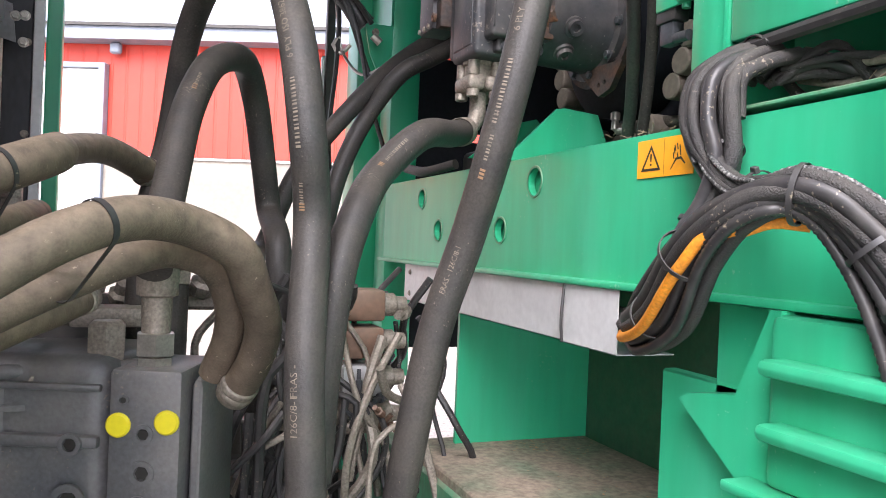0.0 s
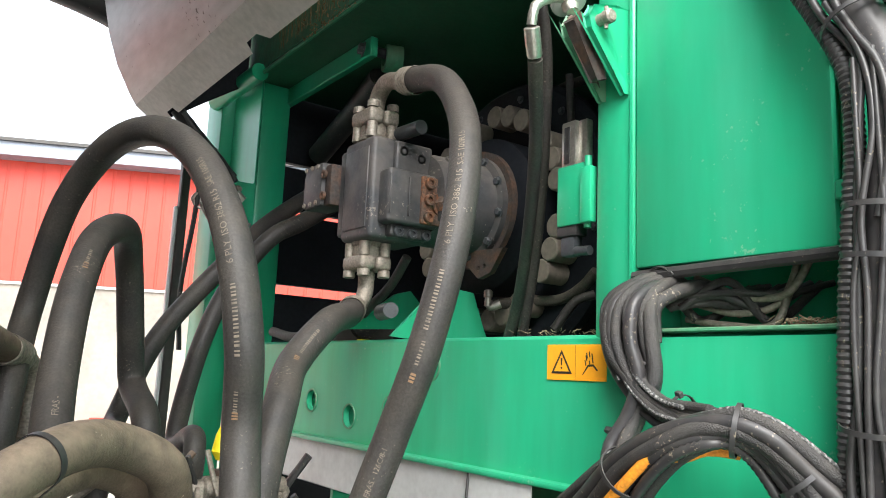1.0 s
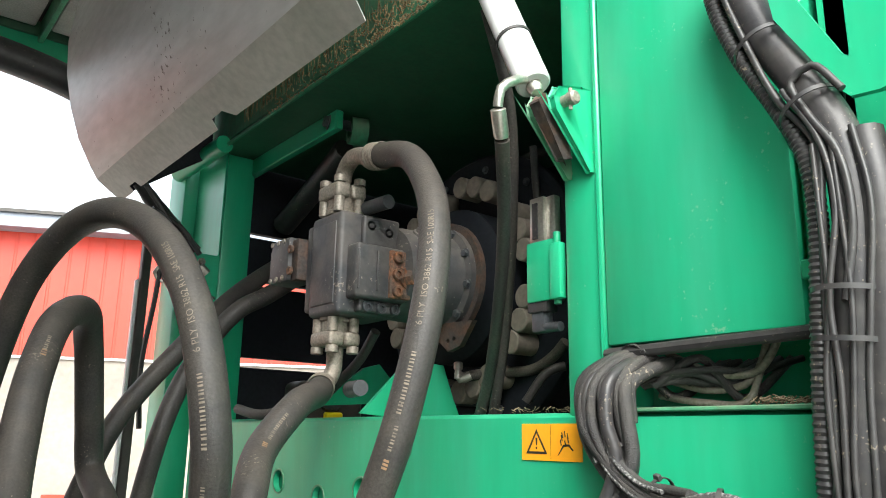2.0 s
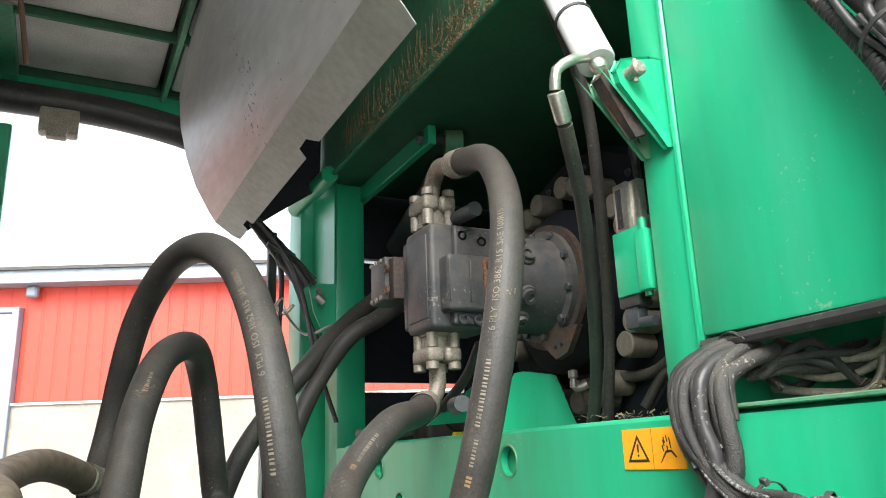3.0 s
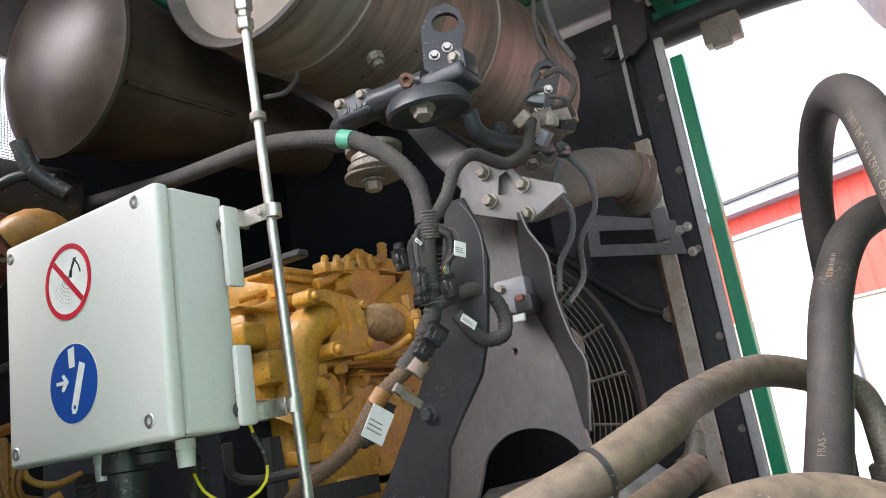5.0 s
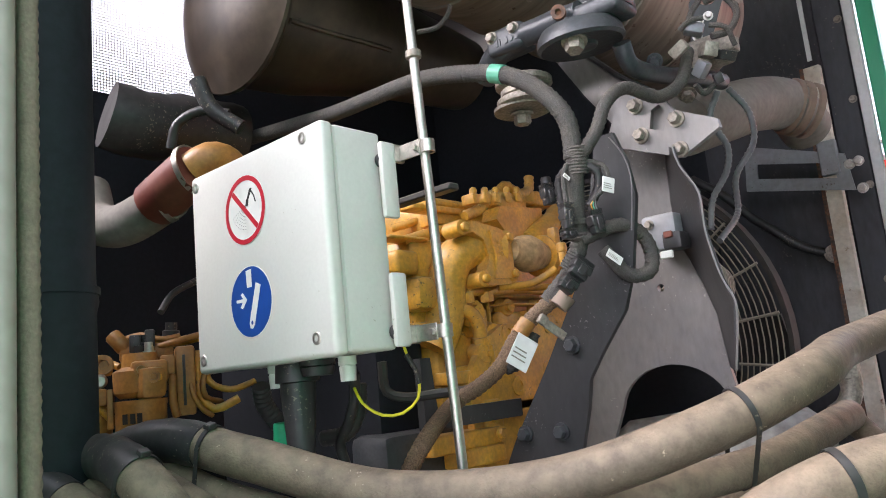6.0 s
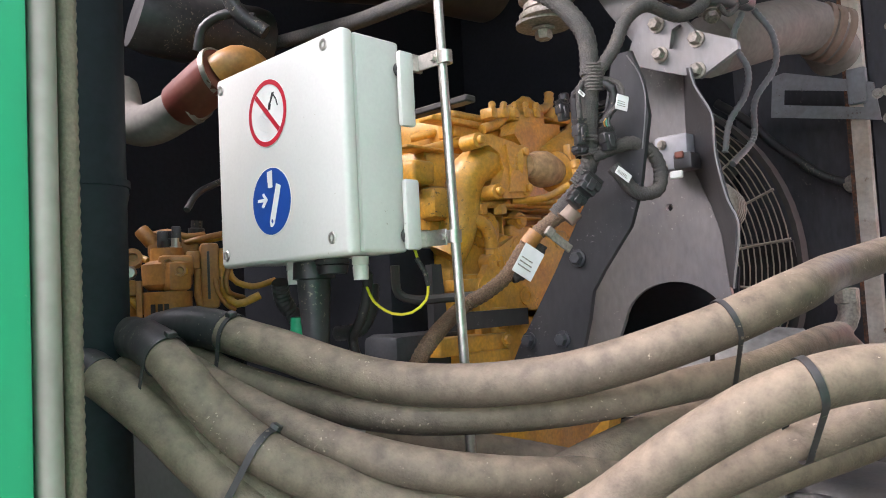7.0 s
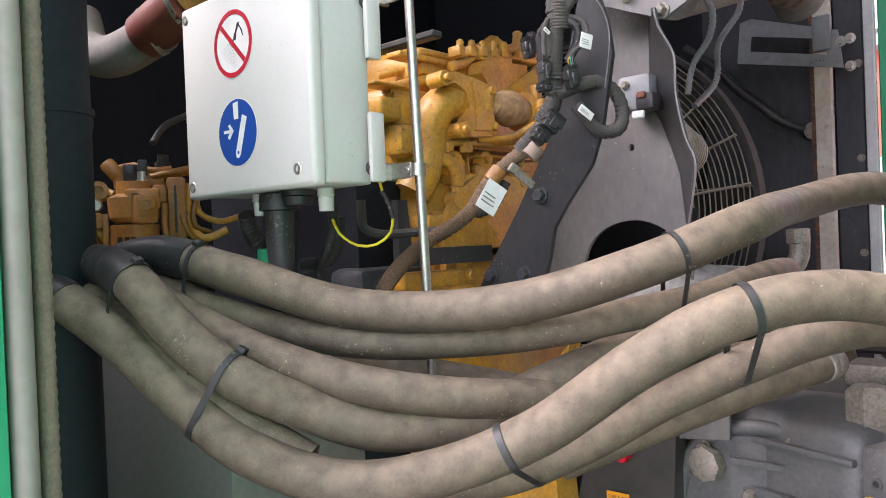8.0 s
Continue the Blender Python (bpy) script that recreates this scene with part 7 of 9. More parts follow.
lathe(bm, C + Vector((0, 0, 0.025)), (0, 0, 1), [(0, 0.045), (0.012, 0.058), (0.06, 0.06), (0.07, 0.04), (0.10, 0.038)], 20)
box(bm, C + Vector((0.02, -0.03, 0.02)), C + Vector((0.07, 0.03, 0.09)), None, 0.012, 2)
part("filter_head", bm, M_OCHRE, filt)
C2 = Vector((-1.590, 1.046, 1.891))
bm = B()
lathe(bm, C2 + Vector((0, 0, -0.12)), (0, 0, 1), [(0, 0.035), (0.01, 0.043), (0.12, 0.045), (0.13, 0.05), (0.17, 0.05), (0.18, 0.03)], 24)
part("small_canister", bm, M_OCHRE, filt)
FM = Matrix.Rotation(radians(64.7), 4, "Z")
# The thin black strip stands for the dark inside the casting's slot
for nm, p, (w_, d_, h_), m in (("filter_mount", (-1.445, 1.117, 1.983), (0.040, 0.045, 0.026), M_OCHRE), ("pump_casting", (-1.424, 1.194, 1.958), (0.022, 0.03, 0.080), M_OCHRE), ("pump_casting", (-1.542, 1.044, 1.937), (0.017, 0.03, 0.019), M_OCHRE),
                              ("strap", (-1.507, 1.053, 1.908), (0.007, 0.012, 0.045), M_OCHRE), ("pump_casting", (-1.512, 1.145, 2.033), (0.060, 0.03, 0.020), M_OCHRE), ("plug", (-1.482, 1.103, 2.052), (0.013, 0.014, 0.021), M_RUBBER),
                              ("plug", (-1.455, 1.126, 2.062), (0.011, 0.014, 0.020), M_RUBBER), ("slot_shade", (-1.393, 1.175, 1.959), (0.003, 0.004, 0.058), M_RUBBER), ("pump_casting", (-1.432, 1.155, 1.997), (0.016, 0.03, 0.022), M_OCHRE)):
    bm = B()
    box(bm, (-w_, -d_, -h_), (w_, d_, h_), Matrix.Translation(p) @ FM, min(w_, h_) * 0.35, 2)
    part(nm, bm, m, filt)
out = Vector((0.90, -0.43, 0.0))
for p, ax, prof, m in (((-1.410, 1.080, 1.989), out, [(0, 0.015), (0.012, 0.015), (0.012, 0.009), (0.006, 0.008)], M_OCHRE), ((-1.391, 1.100, 1.971), out, [(0, 0.014), (0.010, 0.014), (0.010, 0.008), (0.005, 0.007)], M_OCHRE),
                       ((-1.519, 1.045, 2.010), out, [(0, 0.022), (0.02, 0.022), (0.02, 0.011), (0.008, 0.010)], M_OCHRE), ((-1.450, 1.121, 2.033), (0, 0, 1), [(-0.018, 0.014), (0.0, 0.014), (0.0, 0.011), (0.02, 0.011)], M_ZINC),
                       ((-1.515, 1.100, 2.038), Vector((-1.542, 1.069, 2.089)) - Vector((-1.515, 1.100, 2.038)), [(0, 0.013), (0.012, 0.019), (0.05, 0.019), (0.056, 0.016)], M_OCHRE), ((-1.507, 1.032, 1.972), out, [(0, 0.013), (0.02, 0.016), (0.03, 0.011)], M_ZINC),
                       ((-1.638, 1.056, 2.015), (0.3, 0.9, 0.0), [(-0.03, 0.02), (0.0, 0.026), (0.04, 0.026), (0.05, 0.018)], M_OCHRE)):
    bm = B()
    lathe(bm, p, ax, prof, 20)
    part("pump_fitting", bm, m, filt)
for pts, r in (([(-1.537, 1.104, 2.069), (-1.518, 1.135, 2.076), (-1.473, 1.164, 2.060), (-1.460, 1.204, 2.066)], 0.008), ([(-1.483, 1.157, 2.044), (-1.448, 1.189, 2.053), (-1.441, 1.249, 2.067)], 0.008), ([(-1.416, 1.159, 1.975), (-1.412, 1.155, 1.913), (-1.409, 1.162, 1.876)], 0.009),
               ([(-1.398, 1.192, 1.952), (-1.386, 1.194, 1.917), (-1.381, 1.215, 1.884), (-1.387, 1.239, 1.872)], 0.006), ([(-1.405, 1.238, 1.980), (-1.397, 1.222, 1.945), (-1.394, 1.228, 1.916), (-1.412, 1.280, 1.901)], 0.007), ([(-1.608, 0.993, 1.971), (-1.605, 1.026, 1.942), (-1.586, 1.045, 1.933)], 0.008)):
    bm = B()
    tube(bm, pts, r, 10)
    part("fuel_pipe", bm, M_OCHRE, filt)
bm = B()
lathe(bm, (-1.596, 0.962, 1.977), (1, 0.4, 0.1), [(0, 0.012), (0.01, 0.016), (0.02, 0.010), (0.08, 0.009)], 10)
part("bleed_valve", bm, M_ZINC, filt)

for pts, r_ in (([(-1.436, 1.236, 2.026), (-1.417, 1.227, 1.923), (-1.383, 1.244, 1.886), (-1.357, 1.293, 1.905)], 0.010), ([(-1.437, 1.261, 2.041), (-1.417, 1.252, 1.952), (-1.381, 1.285, 1.928), (-1.380, 1.353, 1.942)], 0.008), ([(-1.511, 1.169, 2.053), (-1.476, 1.213, 2.055), (-1.451, 1.262, 2.065)], 0.012), ([(-1.653, 1.044, 2.012), (-1.615, 1.078, 2.024), (-1.558, 1.101, 2.005)], 0.009), ([(-1.564, 1.030, 1.934), (-1.539, 1.052, 1.905), (-1.519, 1.070, 1.875)], 0.010)):
    bm = B()
    tube(bm, pts, r_, 10)
    part("fuel_pipe", bm, M_YELLOW, filt)
for p in ((-1.484, 1.126, 2.044), (-1.475, 1.108, 2.018), (-1.483, 1.194, 2.072)):
    bm = B()
    lathe(bm, p, (0.1, 0, 1), [(-0.02, 0.016), (-0.018, 0.020), (0.01, 0.020), (0.012, 0.014), (0.03, 0.014)], 10)
    part("black_plug", bm, M_RUBBER, filt)
for p in ((-1.428, 1.083, 1.975), (-1.402, 1.106, 1.969), (-1.535, 1.055, 2.002)):
    bm = B()
    lathe(bm, p, (0.1, -1, 0), [(-0.01, 0.018), (0.004, 0.018), (0.004, 0.012), (0.012, 0.011)], 10)
    part("casting_bolt", bm, M_YELLOW, filt)

# large exhaust canisters
can = thing("exhaust_canister", "large heat-stained steel exhaust canister lying overhead", "canister")
CX, CZ, CR, CY = -0.80, 3.06, 0.27, 1.40
bm = B()
lathe(bm, (CX, CY + 0.02, CZ), (0, 1, 0), [(0.03, 0.255), (0.02, 0.262), (0.18, 0.27), (0.19, 0.274), (0.22, 0.274), (0.23, 0.27), (0.42, 0.27), (0.43, 0.275), (0.47, 0.275), (0.48, 0.27), (0.72, 0.27), (0.73, 0.274), (0.75, 0.274), (0.76, 0.268), (1.0, 0.268), (1.02, 0.274), (1.05, 0.268), (1.30, 0.262), (1.38, 0.25), (1.44, 0.19), (1.46, 0.1)], 56)
part("shell", bm, M_EXHAUST, can)
bm = B()
lathe(bm, (CX, CY + 0.02, CZ), (0, 1, 0), [(0.060, 0.02), (0.062, 0.12), (0.058, 0.19), (0.046, 0.225), (0.022, 0.245), (0.004, 0.254), (0.0, 0.262), (0.002, 0.269), (0.012, 0.272), (0.024, 0.264), (0.034, 0.256)], 64)
part("end_disc", bm, M_CANEND, can, "dished end plate, its colour darkened for the shade there")
for y in (1.60, 1.86, 2.14, 2.48):
    bm = B()
    lathe(bm, (CX, y, CZ), (0, 1, 0), [(0, CR + 0.001), (0.003, CR + 0.006), (0.009, CR + 0.006), (0.013, CR + 0.001)], 72, False)
    part("weld_ring", bm, M_EXHAUST, can, "raised weld ring")
bm = B()
lathe(bm, (CX + 0.12, CY + 0.30, CZ - 0.262), (0.3, 0, -1), [(0, 0.022), (0.02, 0.022), (0.022, 0.014), (0.035, 0.014)], 8)
part("sensor_boss", bm, M_STEELDUST, can)
can2 = thing("exhaust_muffler", "brown heat-stained domed muffler beside the exhaust canister", "muffler")
bm = B()
lathe(bm, (-1.2965, 1.27, 2.906), (0, 1, 0), [(-0.030, 0.02), (-0.026, 0.09), (-0.014, 0.16), (0.004, 0.208), (0.020, 0.232), (0.026, 0.245), (0.034, 0.248), (0.044, 0.243), (0.052, 0.224), (0.10, 0.217), (0.24, 0.205), (0.44, 0.168), (0.49, 0.158), (0.495, 0.166), (0.515, 0.166), (0.52, 0.152), (0.9, 0.12)], 64)
part("shell", bm, M_CANDARK, can2)
bm = B()
tube(bm, [(-1.110, 1.33, 2.778), (-1.122, 1.45, 2.788), (-1.135, 1.58, 2.802), (-1.150, 1.70, 2.815)], 0.007, 8)
part("seam", bm, M_CANDARK, can2, "welded seam ridge")
bm = B()
plate(bm, [(1.345, 2.79), (1.345, 3.02), (1.36, 3.02), (1.36, 2.79)], 0.002, lambda u, v, w: Vector((-1.2965 + 0.2185 * math.cos(math.asin(max(-1, min(1, (v - 2.906) / 0.2185)))) - w, u, v)))
part("lap_weld", bm, M_CANDARK, can2)

# mounting gear under the canister
mnt = thing("canister_mount", "black cast mount with lugs and rubber isolators under the canister", "mount")
bm = B()
tube(bm, [(-0.80, 1.66, 2.600), (-0.745, 1.632, 2.625), (-0.667, 1.622, 2.640), (-0.592, 1.618, 2.636), (-0.50, 1.615, 2.630)], 0.028, 10)
box(bm, (-0.742, 1.596, 2.612), (-0.640, 1.66, 2.672), pose(0, 0, 0), 0.012, 3)
box(bm, (-0.640, 1.600, 2.622), (-0.545, 1.66, 2.662), None, 0.010, 3)
box(bm, (-0.545, 1.590, 2.600), (-0.400, 1.68, 2.640), None, 0.012, 3)
box(bm, (-0.440, 1.60, 2.615), (-0.395, 1.66, 2.668), None, 0.010, 2)
part("cast_arm", bm, M_CAST, mnt)
bm = B()
for k, (w_, h_) in enumerate(((0.010, 0.016), (0.003, 0.016), (0.009, 0.016), (0.009, 0.016), (0.010, 0.016))):
    box(bm, (-0.715 + 0.014 * k, 1.594, 2.628), (-0.715 + 0.014 * k + w_, 1.598, 2.628 + h_), None, 0.001)
part("cast_mark", bm, M_CAST, mnt, "unreadable raised casting mark")
bm = B()
lathe(bm, (-0.526, 1.575, 2.628), (0.4, -0.9, -0.1), [(0, 0.016), (0.012, 0.016), (0.012, 0.007), (0.002, 0.006)], 12)
part("rusty_bush", bm, M_RUSTY, mnt, "rusty bush")
bm = B()
lathe(bm, (-0.511, 1.623, 2.567), (0, 0.1, -1), [(-0.034, 0.080), (-0.02, 0.090), (0.0, 0.094), (0.006, 0.086), (0.002, 0.070), (0.002, 0.034), (0.010, 0.032), (0.012, 0.026)], 32)
part("mount_cup", bm, M_CAST, mnt)
bolt(mnt, (-0.498, 1.574, 2.558), (0.1, -0.3, -1), 0.020, 0.028, M_STEELDUST)
bm = B()
for h_, r in ((0, 0.065), (0.022, 0.055), (0.044, 0.065)):
    lathe(bm, Vector((-0.685, 1.648, 2.554)) - Vector((0, 0, h_)), (0, 0, -1), [(0, r * 0.9), (0.004, r), (0.016, r), (0.02, r * 0.9)], 28)
part("rubber_isolator", bm, M_STEELDUST, mnt, "stacked rubber isolator")
bolt(mnt, (-0.706, 1.657, 2.481), (0, 0, -1), 0.020, 0.026, M_STEELDUST)
bm = B()
lathe(bm, (-0.701, 1.656, 2.493), (0, 0, -1), [(0, 0.066), (0.008, 0.066)], 28)
part("washer_plate", bm, M_STEELDUST, mnt)
bolt(mnt, (-0.457, 1.996, 2.519), (0.3, -0.6, -1), 0.016, 0.020, M_STEELDUST)
for p in ((-0.722, 1.598, 2.655), (-0.660, 1.598, 2.655), (-0.418, 1.602, 2.648)):
    bolt(mnt, p, (0, -1, 0), 0.011, 0.014, M_STEELDUST)
for cpx, sc in (((-0.465, 1.650, 2.732), 1.0), ((-0.413, 2.076, 2.744), 0.8)):
    cpx = Vector(cpx)
    o = lambda u, v, w, c=cpx: c + Vector((0.85, 0.5, 0)) * u + Vector((0.1, -0.1, 1)) * v + Vector((0.5, -0.85, 0)) * w
    bm = B()
    plate(bm, [(-0.05 * sc, -0.10 * sc), (0.015 * sc, -0.09 * sc), (0.055 * sc, 0.02 * sc), (0.045 * sc, 0.06 * sc), (0.015 * sc, 0.078 * sc), (-0.02 * sc, 0.07 * sc), (-0.045 * sc, 0.03 * sc)], 0.014, o, [circle(0.01 * sc, 0.035 * sc, 0.03 * sc, 18, 0.022 * sc)])
    part("lifting_lug", bm, M_SATIN, mnt)
    for u, v in ((-0.022, -0.035), (0.008, -0.022), (-0.03, -0.08)):
        bolt(mnt, o(u * sc, v * sc, 0.0), (0.5, -0.85, 0), 0.009, 0.012, M_ZINC)
bm = B()
tube(bm, [(-0.442, 1.665, 2.554), (-0.446, 1.696, 2.518), (-0.431, 1.800, 2.513), (-0.395, 1.912, 2.521), (-0.384, 2.032, 2.533)], 0.02, 10)
part("mount_rail", bm, M_CAST, mnt)
bm = B()
box(bm, Vector((-0.387, 1.958, 2.582)) + Vector((-0.05, -0.02, -0.03)), Vector((-0.387, 1.958, 2.582)) + Vector((0.06, 0.04, 0.04)), None, 0.012, 2)
box(bm, Vector((-0.340, 1.929, 2.571)) + Vector((-0.03, -0.02, -0.015)), Vector((-0.340, 1.929, 2.571)) + Vector((0.04, 0.02, 0.02)), None, 0.006, 2)
part("connector_block", bm, M_STEELDUST, mnt)

# wiring of the sensors at the canister's foot
sens = thing("sensor_cluster", "cluster of dusty sensor plugs and wires at the canister foot", "sensor")
for k, (p, sz) in enumerate((((-0.348, 1.821, 2.592), (0.020, 0.016, 0.012)), ((-0.331, 1.839, 2.543), (0.016, 0.02, 0.016)), ((-0.309, 1.871, 2.532), (0.022, 0.014, 0.011)), ((-0.346, 1.824, 2.501), (0.013, 0.013, 0.018)), ((-0.371, 1.782, 2.544), (0.012, 0.012, 0.02)), ((-0.333, 1.875, 2.489), (0.018, 0.012, 0.010)))):
    bm = B()
    box(bm, [-v for v in sz], sz, Matrix.Translation(p) @ pose(0, 0, 0, 15 * k, 20 - 9 * k, 30 + 17 * k), 0.004, 2)
    part("plug", bm, (M_CASTGREY, M_STEELDUST, M_RUBBER)[k % 3], sens)
for pts, r in (([(-0.340, 1.879, 2.668), (-0.305, 1.888, 2.675), (-0.279, 1.897, 2.633), (-0.291, 1.864, 2.579), (-0.318, 1.836, 2.569)], 0.008), ([(-0.342, 1.924, 2.899), (-0.348, 1.920, 2.787), (-0.312, 1.913, 2.695), (-0.280, 1.905, 2.644)], 0.007),
               ([(-0.341, 1.857, 2.668), (-0.356, 1.830, 2.627), (-0.350, 1.822, 2.583)], 0.007), ([(-0.318, 1.830, 2.593), (-0.289, 1.843, 2.581), (-0.286, 1.874, 2.547)], 0.006), ([(-0.368, 1.793, 2.589), (-0.345, 1.796, 2.604), (-0.323, 1.814, 2.606)], 0.006),
               ([(-0.342, 1.875, 2.478), (-0.362, 1.862, 2.459), (-0.369, 1.834, 2.475)], 0.006), ([(-0.896, 1.540, 2.723), (-0.845, 1.557, 2.722), (-0.812, 1.562, 2.746), (-0.803, 1.560, 2.761)], 0.006)):
    bm = B()
    tube(bm, pts, r, 8, 0.01)
    part("wire", bm, M_LOOM, sens)
# smaller bolts on the mount
for p, r in (((-0.765, 1.632, 2.605), 0.012), ((-0.426, 1.777, 2.538), 0.013)):
    bolt(mnt, p, (0.2, -0.7, -0.6), r, 0.016, M_CAST)

# intake pipe to the radiator
elb = thing("charge_pipe", "dusty grey charge-air elbow with a brown coupling", "pipe")
bm = B()
tube(bm, [(-0.519, 2.091, 2.474), (-0.484, 2.271, 2.531), (-0.461, 2.500, 2.599), (-0.436, 2.685, 2.620), (-0.433, 2.816, 2.575)], 0.078, 22)
part("elbow", bm, M_DUSTPIPE, elb)
bm = B()
for k, q in enumerate((0.0, 0.03, 0.06)):
    lathe(bm, Vector((-0.437, 2.661, 2.619)) + Vector((0.05, 0.08, -0.02)) * k * 0.35, (0.65, 0.75, -0.3), [(0, 0.079), (0.004, 0.086), (0.02, 0.086), (0.024, 0.079)], 28, False)
part("coupling", bm, M_COUPLING, elb, "dusty brown ribbed coupling")

# slotted bracket, cable and fan guard at the radiator wall
slot = thing("slotted_bracket", "grey slotted steel bracket bolted to the corner post", "bracket")
bm = B()
plate(bm, [xz(*(-0.799, 3.280, 2.667)), xz(*(-0.754, 3.280, 2.674)), xz(*(-0.447, 3.280, 2.566)), xz(*(-0.432, 3.280, 2.426)), xz(*(-0.815, 3.280, 2.511))], 0.006, facing_y(3.28), [[xz(*(-0.758, 3.280, 2.607)), xz(*(-0.495, 3.280, 2.544)), xz(*(-0.485, 3.280, 2.483)), xz(*(-0.764, 3.280, 2.549))]])
part("plate", bm, M_MODGREY, slot)
bm = B()
box(bm, (-0.535, 3.274, 2.50), (-0.47, 3.30, 2.63), None, 0.004)
part("end_clamp", bm, M_MODGREY, slot)
for p in ((-0.402, 3.260, 2.523), (-0.404, 3.260, 2.424), (-0.432, 3.260, 2.518)):
    bolt(slot, p, (0, -1, 0), 0.014, 0.016, M_ZINC)
cab = thing("cable", "black corrugated cable into the radiator wall", "cable")
bm = B()
tube(bm, [(-1.023, 3.260, 2.609), (-0.913, 3.280, 2.518), (-0.822, 3.300, 2.411), (-0.746, 3.300, 2.341), (-0.666, 3.320, 2.266), (-0.575, 3.360, 2.221)], 0.018, 10, 0.008, 0.002)
part("line", bm, M_RUBBER, cab)
bm = B()
lathe(bm, (-0.563, 3.360, 2.219), (0.3, -1, 0), [(0, 0.035), (0.015, 0.035), (0.02, 0.025)], 18)
part("grommet", bm, M_STEELDUST, cab)
fan = thing("fan_guard", "round wire fan guard in front of the radiator", "fan guard")
FC = Vector((-1.35, 2.95, 1.93))
for k in range(24):
    r = 0.22 + k * 0.0205
    bm = B()
    rings(bm, [(FC + Vector((r * math.cos(t), -0.02 * (1 - (r / 0.7) ** 2), r * math.sin(t))), Vector((math.cos(t), 0, math.sin(t))), Vector((0, 1, 0)), 0.0028) for t in [2 * math.pi * i / 64 for i in range(65)]], 5, False)
    part("guard_ring", bm, M_GRILLE, fan)
for k in range(24):
    t = 2 * math.pi * k / 24 + 0.12
    bm = B()
    cyl(bm, FC + Vector((0.2 * math.cos(t), -0.026, 0.2 * math.sin(t))), FC + Vector((0.70 * math.cos(t), -0.006, 0.70 * math.sin(t))), 0.005, 8)
    part("spoke", bm, M_GRILLE, fan)
bm = B()
lathe(bm, FC + Vector((0, 0.01, 0)), (0, 1, 0), [(0, 0.705), (0.0, 0.722), (0.06, 0.722), (0.06, 0.705)], 64, False)
part("shroud", bm, M_BLACK, fan)
for k in range(8):
    bm = B()
    box(bm, (-0.09, -0.01, 0.1), (0.09, 0.004, 0.68), Matrix.Translation(FC + Vector((0, 0.1, 0))) @ Matrix.Rotation(2 * math.pi * k / 8, 4, "Y") @ Matrix.Rotation(0.5, 4, "Z"))
    part("fan_blade", bm, M_BLACK, fan)
hinge = thing("roof_bracket", "black steel bracket plate bolted under the roof", "bracket")
bm = B()
plate(bm, [xz(*(-0.497, 3.300, 3.624)), xz(*(-0.359, 3.300, 3.560)), xz(*(-0.395, 3.300, 3.350)), xz(*(-0.459, 3.300, 3.295)), xz(*(-0.586, 3.300, 3.326)), xz(*(-0.596, 3.300, 3.390)), xz(*(-0.517, 3.300, 3.475))], 0.02, facing_y(3.3))
part("plate", bm, M_BLACK, hinge)
bolt(hinge, (-0.558, 3.280, 3.353), (0, -1, 0), 0.03, 0.02, M_CAST)
for p in ((-0.481, 3.280, 3.589), (-0.429, 3.280, 3.581), (-0.383, 3.280, 3.517)):
    bolt(hinge, p, (0, -1, 0), 0.014, 0.014, M_STEELDUST)

# air pipes on the far side of the box
air = thing("air_intake_pipe", "grey steel intake pipe with a red-brown silicone sleeve", "pipe")
bm = B()
tube(bm, [(-1.594, 1.050, 2.445), (-1.536, 1.046, 2.352), (-1.449, 1.062, 2.325), (-1.331, 1.101, 2.356), (-1.297, 1.104, 2.362)], 0.050, 20)
part("steel_pipe", bm, M_DUSTPIPE, air)
bm = B()
tube(bm, [(-1.339, 1.093, 2.356), (-1.267, 1.103, 2.381), (-1.196, 1.113, 2.404)], 0.055, 20)
part("silicone_sleeve", bm, M_REDHOSE, air, "red-brown silicone sleeve")
bm = B()
tube(bm, [(-1.200, 1.108, 2.405), (-1.171, 1.134, 2.424), (-1.178, 1.183, 2.422), (-1.194, 1.228, 2.370), (-1.194, 1.239, 2.270)], 0.036, 18)
part("yellow_pipe", bm, M_OCHRE, air)
for a, b in (((-1.323, 1.094, 2.360), (-1.316, 1.100, 2.364)), ((-1.214, 1.109, 2.402), (-1.202, 1.114, 2.405))):
    bm = B()
    lathe(bm, a, Vector(b) - Vector(a), [(0, 0.054), (0, 0.058), (0.012, 0.058), (0.012, 0.054)], 24, False)
    part("band_clamp", bm, M_ZINC, air)
duct = thing("air_duct", "black plastic air duct standing in the bay", "duct")
bm = B()
lathe(bm, (-1.0, 0.745, 1.7), (0, 0, 1), [(-0.3, 0.060), (0.36, 0.060), (0.38, 0.064), (0.41, 0.060), (1.0, 0.062), (1.03, 0.068), (1.06, 0.062), (1.8, 0.062)], 28)
part("duct_shell", bm, M_DARKWALL, duct)
for z in (2.09, 2.76):
    bm = B()
    lathe(bm, (-1.0, 0.745, z), (0, 0, 1), [(0, 0.062), (0, 0.066), (0.012, 0.066), (0.012, 0.062)], 28, False)
    part("band_clamp", bm, M_DARKWALL, duct)
duct2 = thing("ribbed_hose", "black ribbed air hose behind the duct", "hose")
bm = B()
tube(bm, [(-1.537, 1.075, 2.627), (-1.524, 1.159, 2.610), (-1.526, 1.292, 2.628), (-1.522, 1.434, 2.629)], 0.085, 18, 0.03, 0.004)
part("ribbed_tube", bm, M_RUBBER, duct2)
